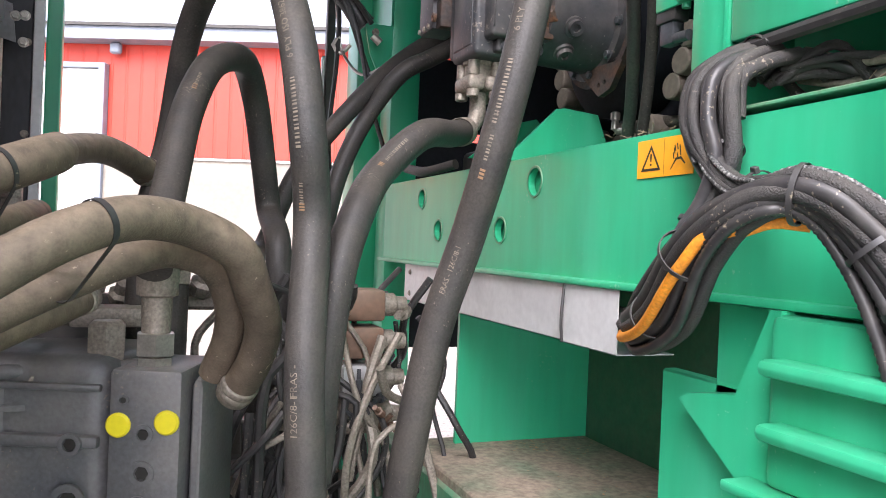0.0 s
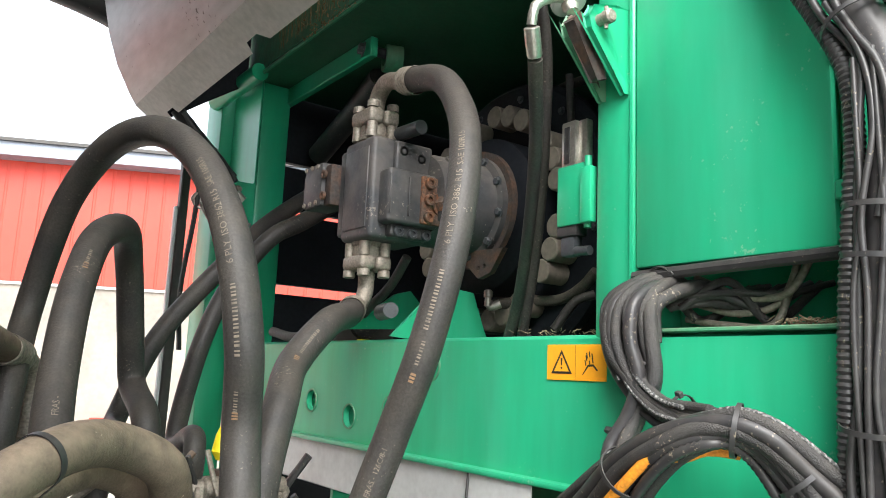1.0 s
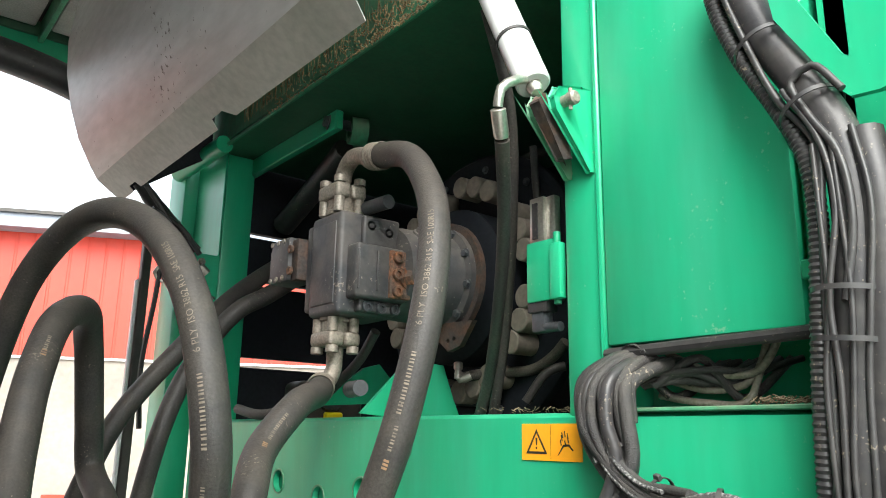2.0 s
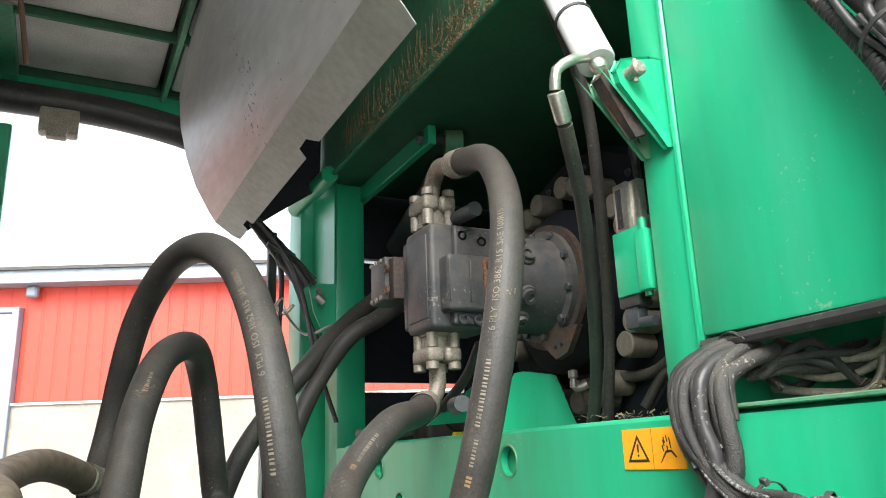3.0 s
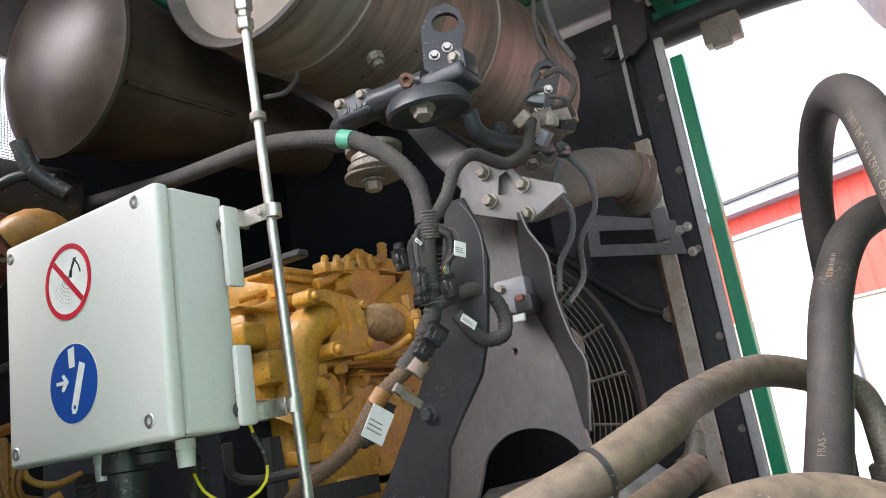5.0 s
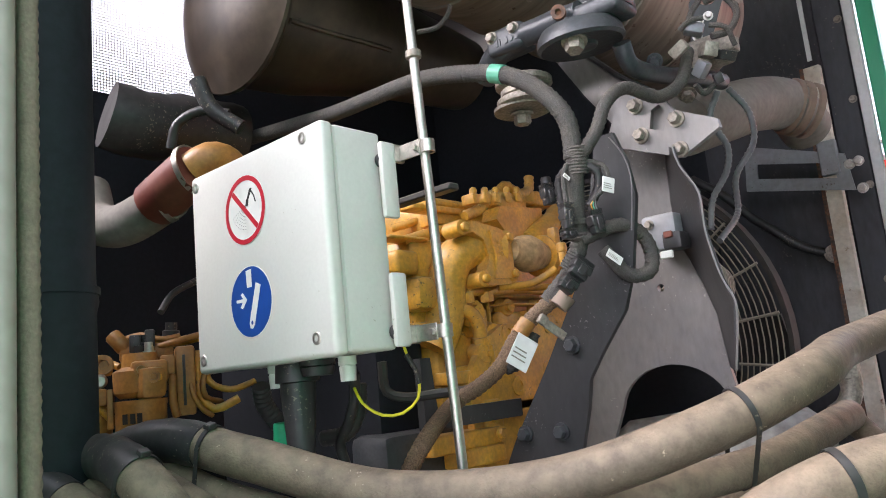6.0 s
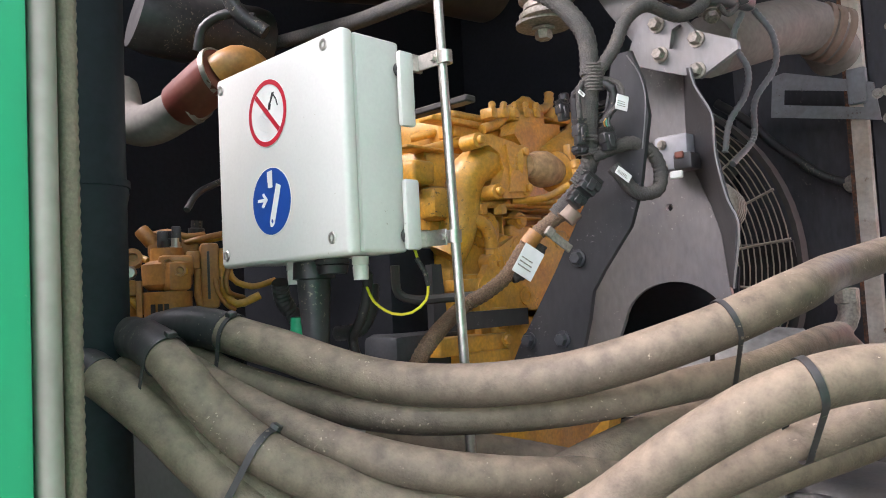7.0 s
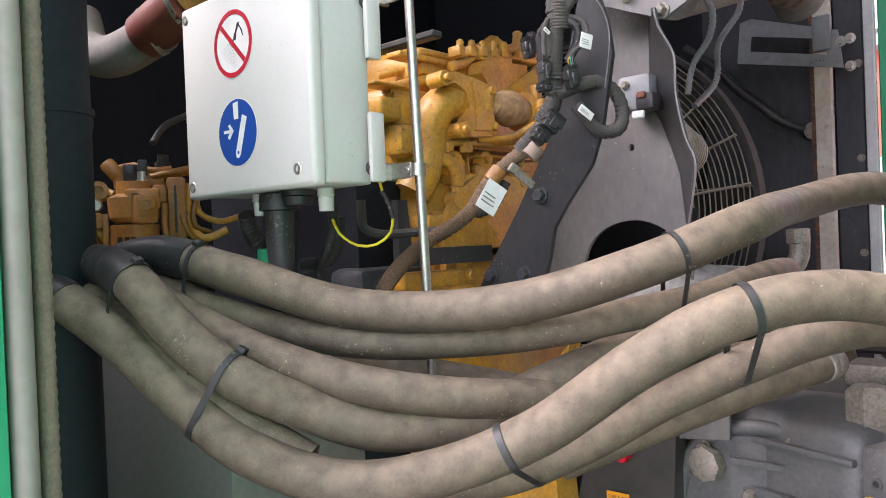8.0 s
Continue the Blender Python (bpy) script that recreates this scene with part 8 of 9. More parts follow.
for lab, pts, r in (("black cable arc beside the mesh opening", [(-1.320, 1.200, 2.673), (-1.306, 1.226, 2.600), (-1.263, 1.277, 2.546)], 0.02), ("black hose behind the junction box", [(-1.392, 1.163, 2.512), (-1.373, 1.170, 2.566), (-1.327, 1.207, 2.596), (-1.278, 1.256, 2.583)], 0.012),
                    ("thin black cable in the dark of the bay", [(-1.356, 1.104, 2.111), (-1.378, 1.147, 2.157), (-1.380, 1.211, 2.190)], 0.008)):
    o = thing("cable", lab, "cable")
    bm = B()
    tube(bm, pts, r, 10)
    part("line", bm, M_RUBBER, o)

# engine wiring loom
loom = thing("engine_loom", "braided engine wiring loom with connectors and white tags", "wiring")
LOOM = [([(-1.495, 1.453, 2.616), (-1.295, 1.453, 2.593), (-1.107, 1.446, 2.569), (-0.975, 1.460, 2.570), (-0.831, 1.470, 2.565), (-0.702, 1.479, 2.535), (-0.608, 1.483, 2.498), (-0.544, 1.498, 2.446), (-0.505, 1.513, 2.383), (-0.500, 1.517, 2.336), (-0.501, 1.515, 2.296)], 0.0175, M_LOOM),
        ([(-0.494, 1.515, 2.311), (-0.508, 1.523, 2.254), (-0.520, 1.534, 2.191), (-0.529, 1.543, 2.138), (-0.549, 1.534, 2.087), (-0.597, 1.511, 2.032)], 0.0165, M_LOOM),
        ([(-0.586, 1.516, 2.035), (-0.622, 1.493, 2.005), (-0.653, 1.473, 1.969), (-0.684, 1.448, 1.914), (-0.729, 1.432, 1.881), (-0.772, 1.415, 1.858), (-0.704, 1.229, 1.786), (-0.743, 1.226, 1.734)], 0.0145, M_BRAID),
        ([(-0.488, 1.522, 2.299), (-0.457, 1.538, 2.344), (-0.442, 1.565, 2.403), (-0.427, 1.622, 2.441), (-0.405, 1.718, 2.435), (-0.384, 1.790, 2.474), (-0.379, 1.850, 2.563)], 0.012, M_LOOM),
        ([(-0.519, 1.536, 2.141), (-0.494, 1.558, 2.153), (-0.462, 1.596, 2.165), (-0.443, 1.636, 2.146), (-0.435, 1.650, 2.111), (-0.436, 1.636, 2.071), (-0.460, 1.601, 2.065), (-0.479, 1.569, 2.101), (-0.488, 1.559, 2.119)], 0.013, M_LOOM),
        ([(-0.523, 1.519, 2.280), (-0.544, 1.524, 2.264), (-0.548, 1.530, 2.231), (-0.555, 1.538, 2.188)], 0.008, M_RUBBER),
        ([(-0.483, 1.529, 2.281), (-0.468, 1.541, 2.268), (-0.473, 1.547, 2.236), (-0.494, 1.544, 2.207)], 0.008, M_RUBBER),
        ([(-0.380, 1.985, 2.498), (-0.407, 1.986, 2.441), (-0.400, 2.043, 2.376), (-0.421, 2.068, 2.327), (-0.470, 2.080, 2.269), (-0.482, 2.070, 2.197)], 0.0065, M_CASTGREY),
        ([(-0.376, 2.041, 2.517), (-0.355, 2.091, 2.461), (-0.370, 2.135, 2.398), (-0.433, 2.155, 2.327), (-0.456, 2.189, 2.245), (-0.471, 2.084, 2.167)], 0.0065, M_CASTGREY),
        ([(-0.675, 1.454, 1.912), (-0.655, 1.484, 1.927), (-0.636, 1.505, 1.975)], 0.014, M_LOOM)]
for pts, r, m in LOOM:
    bm = B()
    tube(bm, pts, r, 14, 0.006, 0.0020)
    part("sleeve", bm, m, loom)
bm = B()
tube(bm, [(-0.645, 1.480, 2.515), (-0.617, 1.482, 2.503)], 0.0202, 16)
part("green_tape", bm, M_TEAL, loom, "pale green tape")
def facing(p, tilt=0):
    """Upright frame at p that looks out of the engine bay."""
    return Matrix.Translation(p) @ Matrix.Rotation(radians(64.7), 4, "Z") @ Matrix.Rotation(radians(tilt), 4, "Y")


for p, w_, h_, tilt in (((-0.519, 1.497, 2.186), 0.011, 0.026, 2), ((-0.519, 1.495, 2.150), 0.014, 0.009, 0), ((-0.481, 1.535, 2.170), 0.014, 0.023, -8), ((-0.517, 1.517, 2.084), 0.021, 0.020, 38), ((-0.538, 1.501, 2.058), 0.018, 0.017, 42), ((-0.585, 1.539, 2.249), 0.012, 0.022, -6)):
    bm = B()
    M = facing(p, tilt)
    box(bm, (-w_ * 0.86, -0.010, -h_), (w_ * 0.86, 0.010, h_), M, 0.003, 2)
    box(bm, (-w_, -0.012, -h_ * 0.35), (w_, 0.012, h_ * 0.55), M, 0.002)
    box(bm, (-w_ * 0.4, -0.0155, -h_ * 0.8), (w_ * 0.4, -0.011, h_ * 0.3), M, 0.0015)
    for k in range(4):
        z = h_ * (0.62 + 0.1 * k)
        box(bm, (-w_ * 0.93, -0.0112, z), (w_ * 0.93, 0.0112, z + h_ * 0.05), M)
    part("connector", bm, M_RUBBER, loom)
# taped knots along the trunk
for pts, r in (([(-0.492, 1.518, 2.320), (-0.499, 1.524, 2.268)], 0.0200), ([(-0.516, 1.535, 2.185), (-0.518, 1.536, 2.174)], 0.0195), ([(-0.522, 1.539, 2.156), (-0.522, 1.540, 2.145)], 0.0195), ([(-0.534, 1.539, 2.114), (-0.553, 1.531, 2.087)], 0.0195)):
    bm = B()
    tube(bm, pts, r, 16, 0.003, 0.0016)
    part("wrap_band", bm, M_LOOM, loom)
bm = B()
tube(bm, [(-0.556, 1.520, 2.038), (-0.571, 1.508, 2.019)], 0.0185, 14, 0.006, 0.001)
part("tan_tape", bm, M_COUPLING, loom, "peeling tan tape")
bm = B()
tube(bm, [(-0.622, 1.476, 1.998), (-0.638, 1.463, 1.974)], 0.0170, 14, 0.004, 0.0012)
part("orange_tape", bm, M_OCHRE, loom, "dirty orange tape")
for pts in ([(-0.516, 1.497, 2.212), (-0.515, 1.494, 2.255), (-0.510, 1.502, 2.284), (-0.499, 1.519, 2.290)], [(-0.477, 1.536, 2.193), (-0.476, 1.528, 2.211), (-0.460, 1.535, 2.226), (-0.447, 1.544, 2.253), (-0.455, 1.541, 2.277), (-0.483, 1.527, 2.290)]):
    bm = B()
    tube(bm, pts, 0.0055, 8)
    part("branch_sleeve", bm, M_LOOM, loom)
for k, m in enumerate((M_YELLOW, M_TEAL, M_CASTGREY)):
    bm = B()
    tube(bm, [Vector((-0.479, 1.527, 2.192)) + Vector((0.003, 0.003, 0)) * k, Vector((-0.479, 1.522, 2.202)) + Vector((0.003, 0.003, 0)) * k, Vector((-0.469, 1.530, 2.216))], 0.0013, 6)
    part("thin_wire", bm, m, loom)
bm = B()
M = facing((-0.580, 1.490, 1.980), 37)
box(bm, (-0.034, -0.002, -0.009), (0.034, 0.002, 0.009), M, 0.0015)
box(bm, (-0.034, -0.010, -0.010), (-0.016, 0.0, 0.010), M, 0.003, 2)
part("clip_strap", bm, M_STEELDUST, loom, "dusty steel clip strap")
for p, tilt, w_, h_ in (((-0.444, 1.535, 2.234), 12, 0.0135, 0.0150), ((-0.603, 1.419, 1.937), 33, 0.023, 0.031), ((-0.462, 1.554, 2.099), 35, 0.018, 0.0085), ((-0.507, 1.494, 2.260), 40, 0.008, 0.004)):
    bm = B()
    M = facing(p, tilt)
    box(bm, (-w_, -0.001, -h_), (w_, 0.001, h_), M, 0.0008)
    t = part("white_tag", bm, M_TAGWHITE, loom, "white cable tag with unreadable print")
    bm = B()
    for k in range(3):
        box(bm, (-w_ * 0.8, -0.0018, h_ * (0.05 - k * 0.28)), (w_ * (0.35 + 0.1 * k), -0.0012, h_ * (0.13 - k * 0.28)), M)
    part("print_bars", bm, M_STEELDUST, t, smooth=0)
# control module on the support
mod = thing("sensor_module", "grey sensor module with a wired plug on the support", "sensor")
MP = Vector((-0.469, 1.770, 2.162))
bm = B()
box(bm, MP + Vector((-0.042, 0.0, -0.036)), MP + Vector((0.036, 0.06, 0.042)), None, 0.008, 2)
part("module_body", bm, M_MODGREY, mod)
bm = B()
box(bm, MP + Vector((0.016, -0.03, -0.042)), MP + Vector((0.058, 0.02, -0.006)), None, 0.006, 2)
part("plug", bm, M_RUBBER, mod)
bm = B()
box(bm, MP + Vector((0.022, -0.034, -0.018)), MP + Vector((0.042, -0.028, -0.004)), None, 0.002)
part("lock_tab", bm, M_REDHOSE, mod, "dark red locking tab")
bm = B()
box(bm, MP + Vector((0.010, -0.036, -0.06)), MP + Vector((0.038, -0.028, -0.044)), None, 0.002)
part("pale_tab", bm, M_TAGWHITE, mod)
for dx, dz in ((-0.022, 0.022), (-0.022, -0.028)):
    bolt(mod, MP + Vector((dx, 0, dz)), (0, -1, 0), 0.008, 0.010)
turb = thing("alternator", "grey ribbed alternator behind the support flange", "alternator")
AL = Vector((-0.592, 2.233, 2.085))
for k in range(5):
    bm = B()
    lathe(bm, AL + Vector((-0.012, 0.04, 0)) * (k - 1), (-0.3, 1, 0), [(0, 0.056), (0.004, 0.066), (0.022, 0.066), (0.026, 0.056)], 28)
    part("cooling_ring", bm, M_STEELDUST, turb)
bm = B()
lathe(bm, AL, (0.3, -1, 0), [(0.03, 0.056), (0.04, 0.05), (0.045, 0.03), (0.05, 0.028)], 28)
part("housing", bm, M_STEELDUST, turb)


# thin pipes and cables under the roof
for lab, pts, r, m in (("thin steel pipe across the roof frame", [(-0.614, 2.893, 3.574), (-0.479, 2.921, 3.556), (-0.274, 2.933, 3.542)], 0.012, M_STEELDUST),
                       ("brown sealing strip along the roof bar", [(-0.319, 2.795, 3.689), (-0.276, 2.879, 3.547), (-0.241, 3.030, 3.359)], 0.010, M_BROWNCAST),
                       ("black cable clipped under the roof edge", [(-0.606, 3.156, 3.199), (-0.528, 3.187, 3.215), (-0.458, 3.211, 3.265)], 0.006, M_RUBBER),
                       ("grey cable hanging beside the canister", [(-0.439, 2.296, 3.293), (-0.458, 2.336, 3.163), (-0.440, 2.323, 3.007), (-0.393, 2.294, 2.886)], 0.009, M_CASTGREY)):
    o = thing("roof_cable", lab, "cable")
    bm = B()
    tube(bm, pts, r, 8, 0.02)
    part("line", bm, m, o)



# ---- gear low in the passage ----
motor = thing("hydraulic_motor", "dark grey hydraulic motor with yellow port caps low in the passage", "motor")
motor.location = (0.02, -0.01, 0.02)
MZ = 1.47
def mo(u, v, w):
    """Along the motor, across it towards the viewer, and up."""
    return Vector((-0.03, 1.68, 1.46)) + Vector((0.934, -0.357, 0)) * u + Vector((-0.357, -0.934, 0)) * v + Vector((0, 0, 1)) * w
def mbox(bm, a, b, bevel=0.01, seg=2):
    m = Matrix(((0.934, -0.357, 0, -0.03), (-0.357, -0.934, 0, 1.68), (0, 0, 1, 1.46), (0, 0, 0, 1)))
    return box(bm, a, b, m, bevel, seg)
bm = B()
mbox(bm, (-0.75, -0.34, -0.42), (-0.006, -0.005, 0.015), 0.045, 4)
part("motor_body", bm, M_CASING, motor)
bm = B()
mbox(bm, (-0.70, -0.012, -0.16), (-0.02, 0.012, -0.135), 0.008)
mbox(bm, (-0.70, -0.012, -0.05), (-0.02, 0.006, -0.035), 0.006)
part("casting_rib", bm, M_CASING, motor)
bm = B()
mbox(bm, (0.0, -0.20, -0.42), (0.142, 0.015, 0.0), 0.012, 2)
part("port_block", bm, M_CASING, motor)
bm = B()
mbox(bm, (0.145, -0.26, -0.42), (0.175, -0.02, -0.02), 0.02, 2)
part("end_plate", bm, M_CASING, motor)
for u, w in ((0.022, -0.108), (0.115, -0.100)):
    bm = B()
    lathe(bm, mo(u, 0.013, w), mo(0, 1, 0) - mo(0, 0, 0), [(0, 0.024), (0.006, 0.024), (0.010, 0.020)], 24)
    part("yellow_cap", bm, M_YELPL, motor, "bright yellow plastic port cap")
for u, w, r in ((0.07, -0.125, 0.020), (0.07, -0.20, 0.024), (0.065, -0.27, 0.026), (0.07, -0.34, 0.024), (0.03, -0.06, 0.011), (-0.07, -0.15, 0.022), (-0.07, -0.26, 0.034)):
    bm = B()
    lathe(bm, mo(u, 0.012, w), mo(0, 1, 0) - mo(0, 0, 0), [(0, r), (0.007, r), (0.007, r * 0.6), (0.001, r * 0.55)], 24)
    plug_ = part("port_plug", bm, M_CASING, motor)
    # Black hexagon painted in for the shaded depth of the recess
    bm = B()
    lathe(bm, mo(u, 0.0125, w), mo(0, 1, 0) - mo(0, 0, 0), [(0, r * 0.55), (0.0035, r * 0.55)], 6)
    part("socket_shade", bm, M_INK, plug_)
# hose fitting standing on the motor
fitg = thing("hose_fitting", "plated steel hose fitting with hexagon nuts on the motor", "fitting")
FB = mo(0.085, -0.05, 0.005)
bm = B()
lathe(bm, FB, (0, 0, 1), [(0, 0.030), (0.002, 0.036), (0.030, 0.036), (0.032, 0.032)], 6)
part("lock_nut", bm, M_ZINC, fitg)
bm = B()
lathe(bm, FB + Vector((0, 0, 0.033)), (0, 0, 1), [(0, 0.034), (0.002, 0.040), (0.045, 0.040), (0.047, 0.034)], 6)
part("union_nut", bm, M_ZINC, fitg)
bm = B()
lathe(bm, FB + Vector((0, 0, 0.08)), (0, 0, 1), [(0, 0.028), (0.07, 0.030), (0.075, 0.040), (0.17, 0.041), (0.175, 0.036)], 24)
part("ferrule", bm, M_STEELDUST, fitg)
bm = B()
lathe(bm, mo(-0.03, -0.09, 0.0), (0, 0, 1), [(0, 0.036), (0.04, 0.040), (0.09, 0.040), (0.10, 0.030)], 6)
part("side_nut", bm, M_STEELDUST, fitg)
# elbow of the sweeping hose
elbow = thing("hose_elbow", "dusty steel elbow turning down from a hydraulic hose", "fitting")
bm = B()
tube(bm, [(0.070, 2.146, 1.880), (0.098, 2.185, 1.855), (0.112, 2.205, 1.81), (0.115, 2.208, 1.75), (0.116, 2.208, 1.68)], 0.028, 16)
part("bent_tube", bm, M_STEELDUST, elbow)
for z in (1.66, 1.61):
    bm = B()
    lathe(bm, (0.116, 2.208, z), (0, 0, 1), [(0, 0.040), (0.003, 0.046), (0.036, 0.046), (0.04, 0.040)], 6)
    part("hex_nut", bm, M_STEELDUST, elbow)
bm = B()
cyl(bm, (0.116, 2.208, 1.62), (0.116, 2.208, 1.3), 0.038, 16)
part("lower_tube", bm, M_HOSE, elbow)
# dark rails and cross pipes behind
rail = thing("dark_frame_rail", "dark steel rails low behind the hoses", "frame")
for lo, hi in (((-0.75, 2.35, 1.53), (0.42, 2.41, 1.57)), ((-0.80, 2.0, 1.46), (-0.05, 2.06, 1.53)), ((-0.6, 3.0, 0.9), (0.9, 3.1, 1.05)), ((-0.55, 3.36, 0.45), (0.9, 3.45, 1.02))):
    bm = B()
    box(bm, lo, hi, None, 0.008)
    part("rail", bm, M_BLACK, rail)
for p in ((-0.099, 2.409, 1.554), (-0.023, 2.380, 1.541), (0.188, 2.297, 1.582), (-0.055, 2.179, 1.466)):
    p = Vector(p)
    bm = B()
    lathe(bm, p, (0.2, -0.6, 0.8), [(0, 0.03), (0.01, 0.036), (0.04, 0.036), (0.05, 0.024), (0.08, 0.022)], 8)
    box(bm, p + Vector((-0.05, 0, -0.05)), p + Vector((0.05, 0.06, 0.0)), None, 0.012)
    o = tagged(part("valve_fitting", bm, M_STEELDUST), "dusty steel valve fitting on the rail", "fitting")

# valve block with cartridge valves beside the beam
vb = thing("valve_block", "brown valve block with dusty cartridge valves and fittings", "valve block")
VC = Vector((0.592, 2.034, 1.474))
for k, (dz, m) in enumerate(((0.10, M_BROWNCAST), (0.0, M_BROWNCAST), (-0.10, M_GALV), (-0.20, M_STEELDUST))):
    bm = B()
    box(bm, VC + Vector((-0.055, -0.02, dz - 0.042)), VC + Vector((0.055, 0.09, dz + 0.042)), None, 0.010, 2)
    part("valve_body", bm, m, vb)
    for sx in (-1, 1):
        bm = B()
        lathe(bm, VC + Vector((sx * 0.055, 0.03, dz)), (sx, 0.05, 0), [(0, 0.030), (0.015, 0.032), (0.035, 0.032), (0.04, 0.024), (0.07, 0.022)], 12)
        part("cartridge", bm, M_STEELDUST, vb)
bm = B()
lathe(bm, VC + Vector((-0.06, 0.02, 0.17)), (0.1, 0, 1), [(0, 0.010), (0.02, 0.024), (0.06, 0.020), (0.10, 0.006)], 12)
part("yellow_cap", bm, M_YELPL, vb, "yellow plastic cap")
rs3 = random.Random(7)
for k in range(44):
    p = VC + Vector((rs3.uniform(-0.22, 0.16), rs3.uniform(-0.1, 0.25), rs3.uniform(-0.46, 0.16)))
    bm = B()
    r = rs3.uniform(0.008, 0.022)
    ax = Vector((rs3.uniform(-1, 1), rs3.uniform(-1, 0.3), rs3.uniform(-0.6, 1)))
    lathe(bm, p, ax, [(0, r), (0.015, r * 1.1), (0.03, r * 1.1), (0.032, r * 0.7), (0.06, r * 0.65)], 8)
    part("small_fitting", bm, (M_STEELDUST, M_CAST, M_BROWNCAST)[k % 3], vb)
tang = thing("small_hose_tangle", "tangle of thin black hoses round the valve block", "hoses")
for k in range(50):
    a = VC + Vector((rs3.uniform(-0.30, 0.22), rs3.uniform(-0.15, 0.2), rs3.uniform(-0.2, 0.2)))
    b = a + Vector((rs3.uniform(-0.15, 0.15), rs3.uniform(-0.1, 0.15), rs3.uniform(-0.35, -0.1)))
    c = b + Vector((rs3.uniform(-0.2, 0.1), rs3.uniform(-0.1, 0.1), rs3.uniform(-0.35, -0.1)))
    bm = B()
    tube(bm, [a, (a + b) / 2 + Vector((rs3.uniform(-0.05, 0.05), rs3.uniform(-0.06, 0.02), 0)), b, c], rs3.uniform(0.007, 0.014), 8, 0.03)
    part("thin_hose", bm, M_RUBBER if k % 4 else M_STEELDUST, tang)
for k in range(34):
    a = Vector((0.255, 1.953, 1.256)) + Vector((rs3.uniform(-0.2, 0.2), rs3.uniform(-0.1, 0.2), rs3.uniform(-0.15, 0.12)))
    b = a + Vector((rs3.uniform(-0.15, 0.12), rs3.uniform(-0.1, 0.1), rs3.uniform(-0.25, -0.05)))
    bm = B()
    tube(bm, [a, (a + b) / 2 + Vector((rs3.uniform(-0.06, 0.06), rs3.uniform(-0.06, 0.02), 0.02)), b], rs3.uniform(0.007, 0.013), 8, 0.03)
    part("thin_hose", bm, M_RUBBER if k % 4 else M_STEELDUST, tang)
floorp = thing("passage_floor", "dark oily floor plate under the hoses", "floor plate")
bm = B()
box(bm, (-0.75, 1.2, 0.80), (0.80, 3.0, 0.84), None, 0.004)
part("plate", bm, M_BLACK, floorp)

# oil tank beside the door edge
tank = thing("oil_tank", "grey-green steel tank under the hose bundle", "tank")
bm = B()
box(bm, (-1.95, 1.05, 0.45), (-0.995, 1.5, 1.61), None, 0.02, 2)
part("tank_body", bm, M_TANK, tank)
for p in ((-1.363, 0.864, 1.634), (-1.293, 0.899, 1.639), (-1.365, 0.835, 1.626)):
    bm = B()
    lathe(bm, Vector(p), (0, 0, 1), [(0, 0.035), (0.002, 0.038), (0.028, 0.038), (0.03, 0.030), (0.032, 0.028), (0.06, 0.028)], 6)
    part("hex_plug", bm, M_STEELDUST, tank)

# casting low on the engine
cast = thing("gear_casing", "dusty grey gear casing below the hose bundle", "casing")
bm = B()
plate(bm, [xz(*(-0.406, 1.750, 1.172)), xz(*(-0.369, 1.750, 1.371)), xz(*(-0.329, 1.750, 1.430)), xz(*(-0.262, 1.750, 1.460)), xz(*(-0.174, 1.750, 1.466)), xz(*(-0.092, 1.750, 1.456)), xz(*(0.073, 1.750, 1.479)), xz(*(0.063, 1.750, 1.270))], 0.35, facing_y(1.75))
part("casing_body", bm, M_CASING, cast)
bm = B()
tube(bm, [(-0.405, 1.755, 1.195), (-0.369, 1.755, 1.370), (-0.330, 1.755, 1.425), (-0.265, 1.755, 1.454), (-0.176, 1.755, 1.460), (-0.094, 1.755, 1.451), (0.072, 1.755, 1.475)], 0.016, 10)
part("casing_rim", bm, M_CASING, cast)
for a, b in (((-0.276, 1.745, 1.396), (-0.018, 1.745, 1.388)),):
    bm = B()
    box(bm, (a[0], 1.735, b[2]), (b[0], 1.76, a[2]), None, 0.010, 2)
    part("casing_boss", bm, M_CASING, cast)
for p in ((-0.327, 1.742, 1.408), (-0.151, 1.742, 1.445), (-0.033, 1.742, 1.443), (-0.233, 1.742, 1.323)):
    bolt(cast, p, (0, -1, 0), 0.012, 0.012)
bm = B()
lathe(bm, (-0.316, 1.750, 1.378), (-0.2, -1, 0), [(0, 0.034), (0.01, 0.036), (0.03, 0.036), (0.035, 0.028)], 8)
part("filler_plug", bm, M_STEELDUST, cast)
bm = B()
box(bm, Vector((-0.112, 1.941, 1.525)), Vector((-0.112, 1.941, 1.525)) + Vector((0.16, 0.1, 0.045)), None, 0.008, 2)
lathe(bm, (-0.064, 1.957, 1.551), (0.6, -1, 0), [(0, 0.02), (0.003, 0.02), (0.003, 0.012), (0.012, 0.012)], 12)
part("steel_flange", bm, M_STEELDUST, cast)
side = thing("lower_cover", "dark engine cover with a red knob and a yellow sticker", "cover")
bm = B()
plate(bm, [xz(*(-0.640, 1.700, 1.138)), xz(*(-0.581, 1.700, 1.368)), xz(*(-0.450, 1.700, 1.457)), xz(*(-0.367, 1.700, 1.465)), xz(*(-0.382, 1.700, 1.192))], 0.05, facing_y(1.70))
part("cover_plate", bm, M_BLACK, side)
bm = B()
lathe(bm, (-0.481, 1.700, 1.380), (0, -1, 0), [(0, 0.012), (0.02, 0.015), (0.03, 0.012)], 14)
part("red_knob", bm, M_RED, side)
bm = B()
a = Vector((-0.532, 1.694, 1.294))
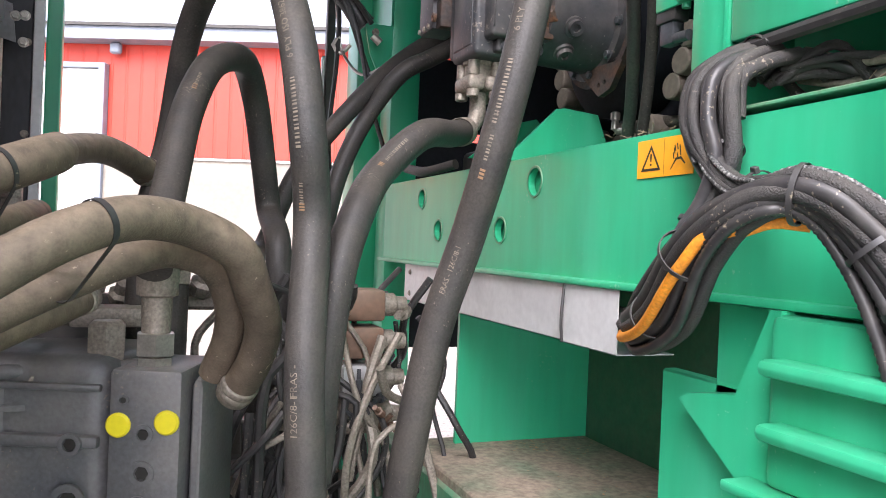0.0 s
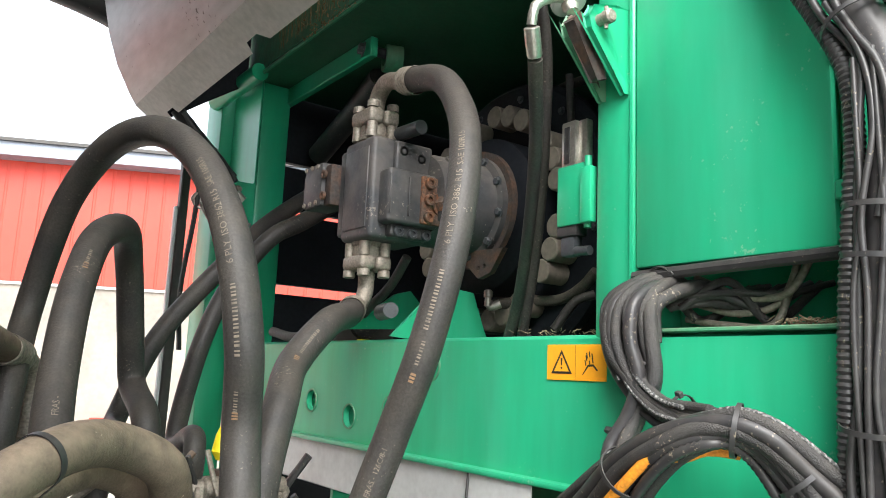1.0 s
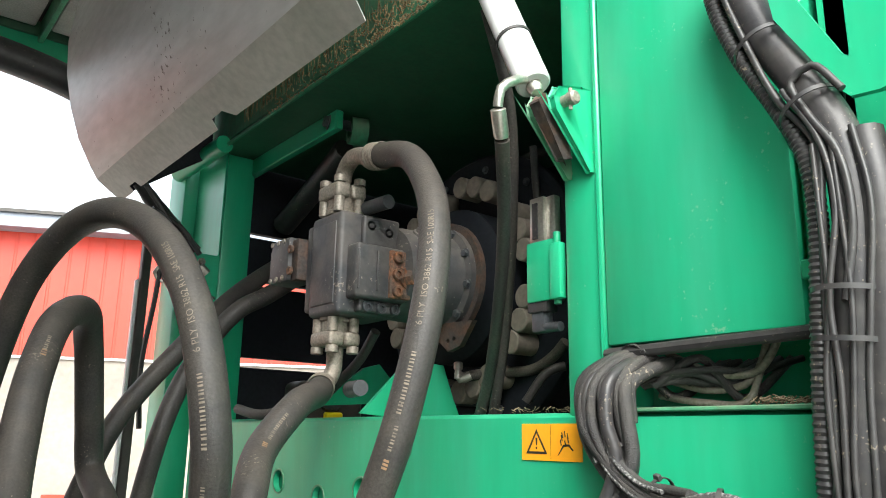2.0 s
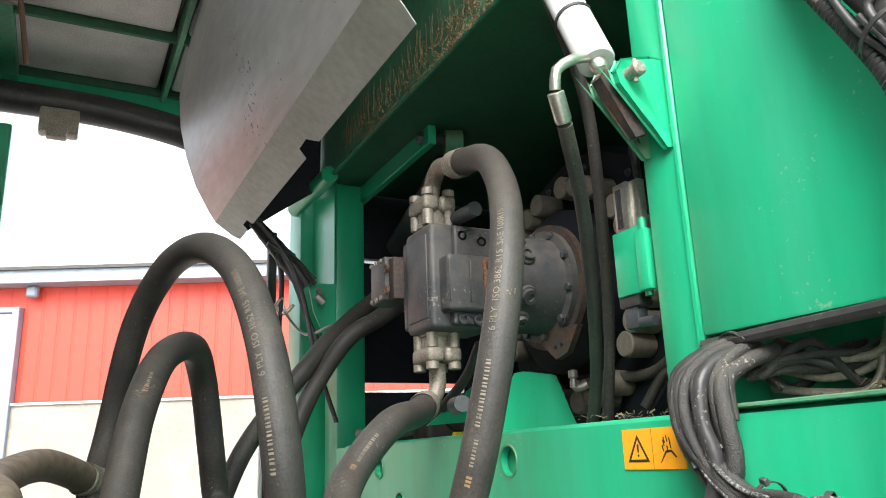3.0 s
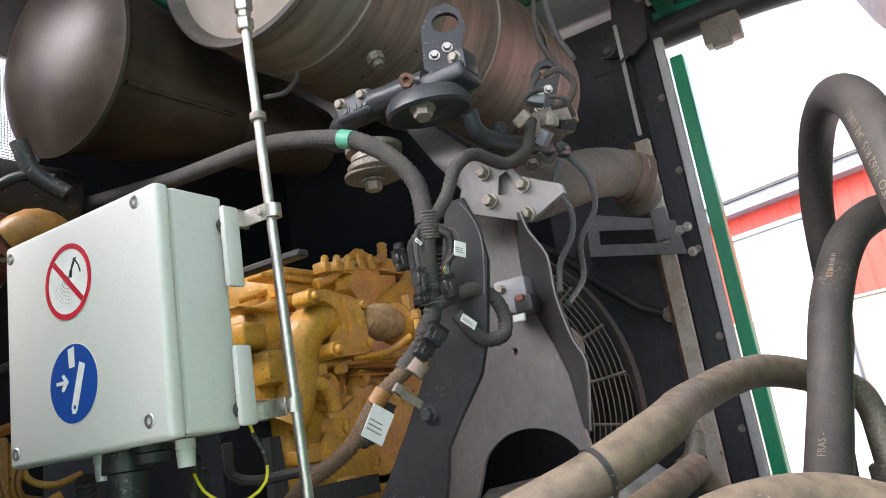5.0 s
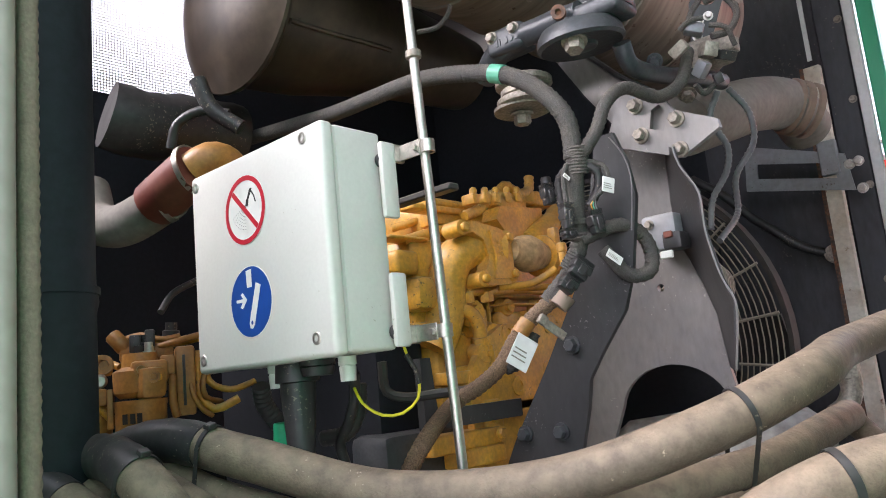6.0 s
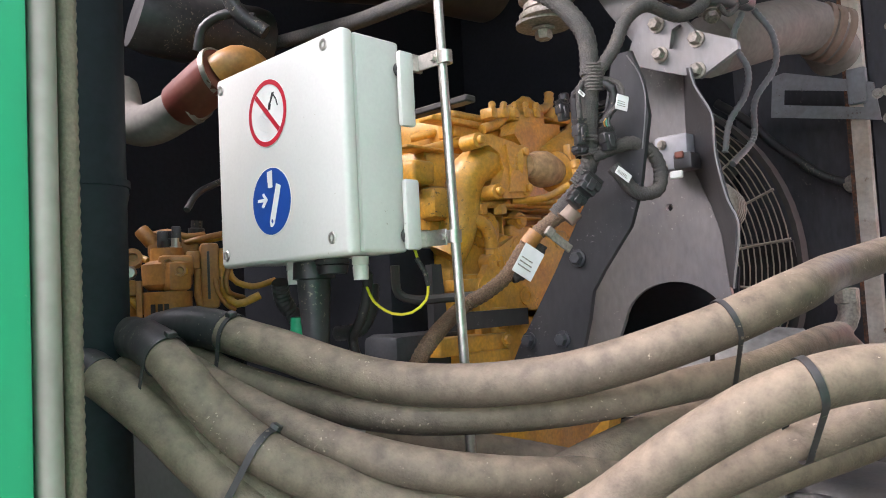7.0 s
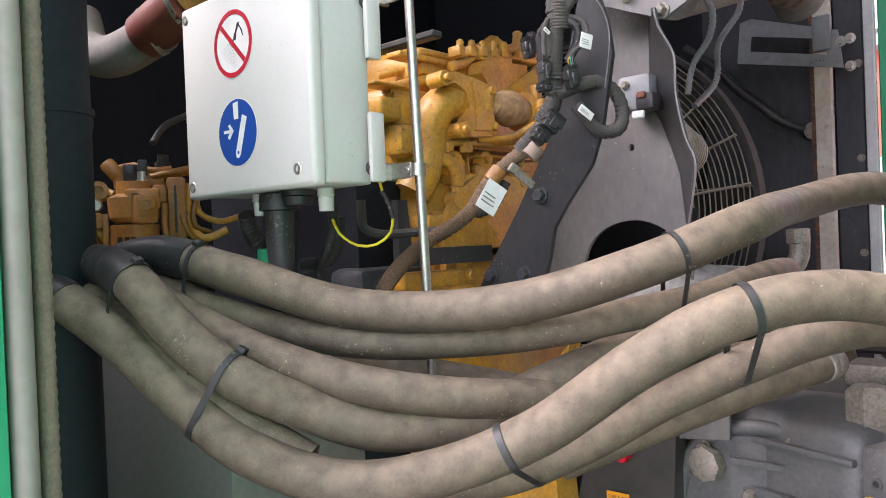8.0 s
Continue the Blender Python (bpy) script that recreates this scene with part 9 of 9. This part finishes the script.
box(bm, a + Vector((0, 0, -0.06)), a + Vector((0.055, 0.001, 0.0)))
st_ = part("yellow_sticker", bm, M_SIGNYEL, side, "amber oil-check sticker", smooth=0)
bm = B()
cu = bpy.data.curves.new("words", "FONT")
cu.body, cu.size = "CHECK OIL", 0.0095
tmp = bpy.data.objects.new("words", cu)
scene.collection.objects.link(tmp)
me = bpy.data.meshes.new_from_object(tmp.evaluated_get(bpy.context.evaluated_depsgraph_get()))
bm.from_mesh(me)
bpy.data.objects.remove(tmp)
bmesh.ops.transform(bm, matrix=Matrix.Translation(a + Vector((0.003, -0.0008, -0.014))) @ Matrix.Rotation(radians(90), 4, "X"), verts=bm.verts)
part("print", bm, M_INK, st_, smooth=0)
yel = thing("engine_mount_arm", "yellow engine mount arm below the hoses", "mount")
bm = B()
plate(bm, [xz(*(-0.936, 1.620, 1.102)), xz(*(-0.783, 1.620, 1.267)), xz(*(-0.614, 1.620, 1.331)), xz(*(-0.602, 1.620, 1.172))], 0.08, facing_y(1.62))
plate(bm, [xz(*(-0.736, 1.750, 1.516)), xz(*(-0.650, 1.750, 1.602)), xz(*(-0.693, 1.750, 1.410)), xz(*(-0.751, 1.750, 1.404))], 0.05, facing_y(1.75))
part("arm", bm, M_YELLOW, yel)
hum = thing("dusty_hump", "dusty cast hump below the support arch", "casting")
bm = B()
lathe(bm, (-0.530, 2.037, 1.688), (1, 0.3, 0), [(-0.25, 0.03), (-0.2, 0.07), (0, 0.09), (0.2, 0.075), (0.25, 0.03)], 20)
part("hump", bm, M_GROUND, hum)
grey = thing("grey_side_plate", "grey steel plate below the support with a printed label", "plate")
bm = B()
plate(bm, [xz(*(-0.652, 1.720, 1.394)), xz(*(-0.545, 1.720, 1.660)), xz(*(-0.260, 1.720, 1.710)), xz(*(-0.264, 1.720, 1.437))], 0.01, facing_y(1.72))
part("plate", bm, M_BRACKET, grey)
bm = B()
a = Vector((-0.435, 1.716, 1.668))
box(bm, a + Vector((0, -0.001, -0.035)), a + Vector((0.05, 0.0, 0.0)))
lb = part("label_sheet", bm, M_TAGWHITE, grey, "white label with unreadable print", smooth=0)
bm = B()
for k in range(4):
    box(bm, a + Vector((0.004, -0.002, -0.032 + k * 0.008)), a + Vector((0.04, -0.0014, -0.029 + k * 0.008)))
part("print_bars", bm, M_INK, lb, smooth=0)
tap = thing("pipe_elbow", "steel elbow fitting beside the corner post", "fitting")
bm = B()
tube(bm, [(-0.270, 2.199, 1.829), (-0.270, 2.200, 1.787), (-0.284, 2.188, 1.753), (-0.306, 2.168, 1.736)], 0.024, 14)
lathe(bm, (-0.271, 2.198, 1.851), (0, 0, -1), [(0, 0.02), (0.003, 0.028), (0.035, 0.028), (0.04, 0.022)], 6)
part("elbow", bm, M_STEELDUST, tap)

# wires and shackle beside the rear post
wire = thing("steel_wire", "thin steel wires and a shackle hanging beside the rear post", "wire")
for pts, r, m in (([(0.64, 2.95, 2.72), (0.681, 2.960, 2.689), (0.727, 3.005, 2.492), (0.788, 2.916, 2.382), (0.848, 2.792, 2.398)], 0.006, M_ZINC), ([(0.66, 2.93, 2.70), (0.701, 2.968, 2.645), (0.714, 3.019, 2.451), (0.713, 3.103, 2.152), (0.747, 3.157, 1.935)], 0.010, M_RUBBER),
                  ([(0.63, 2.90, 2.72), (0.687, 2.903, 2.696), (0.753, 2.876, 2.551), (0.802, 2.834, 2.282), (0.881, 2.829, 2.051)], 0.009, M_RUBBER), ([(0.66, 2.92, 2.71), (0.736, 2.900, 2.670), (0.806, 2.860, 2.566)], 0.010, M_RUBBER),
                  ([(0.718, 2.995, 2.536), (0.695, 3.008, 2.506), (0.726, 3.010, 2.475), (0.760, 2.992, 2.510)], 0.008, M_ZINC), ([(0.815, 2.870, 2.524), (0.845, 2.870, 2.501)], 0.016, M_ZINC)):
    bm = B()
    tube(bm, pts, r, 8, 0.03)
    part("wire", bm, m, wire)
post = thing("slim_post", "slim black post with a white edge strip beside the passage", "post")
bm = B()
box(bm, (0.724, 3.26, 0.8), (0.760, 3.30, 2.88), None, 0.005)
part("black_tube", bm, M_BLACK, post)
bm = B()
box(bm, (0.708, 3.265, 0.8), (0.7215, 3.29, 2.52), None, 0.003)
part("white_strip", bm, M_OFFWHITE, post, "white edge strip")

# dirt lodged between two hoses of the bundle
rb = random.Random(31)
lodge = tagged(new("lodged_dirt"), "dry dirt crumbs lodged between two hydraulic hoses", "dirt", kind="stuff")
bm = B()
A_, B_ = Vector((-0.748, 0.796, 1.758)) - Vector((0, 0, 0.03)), Vector((-0.689, 0.818, 1.706)) - Vector((0, 0, 0.03))
for k in range(260):
    c = A_.lerp(B_, rb.random()) + Vector((rb.gauss(0, 0.006), rb.gauss(0, 0.006), rb.gauss(0, 0.005)))
    dv = Vector((rb.uniform(-1, 1), rb.uniform(-1, 1), rb.uniform(-1, 1))) * rb.uniform(0.001, 0.004)
    cyl(bm, c - dv, c + dv, rb.uniform(0.0008, 0.0022), 5)
part("crumbs", bm, M_STRAW, lodge)
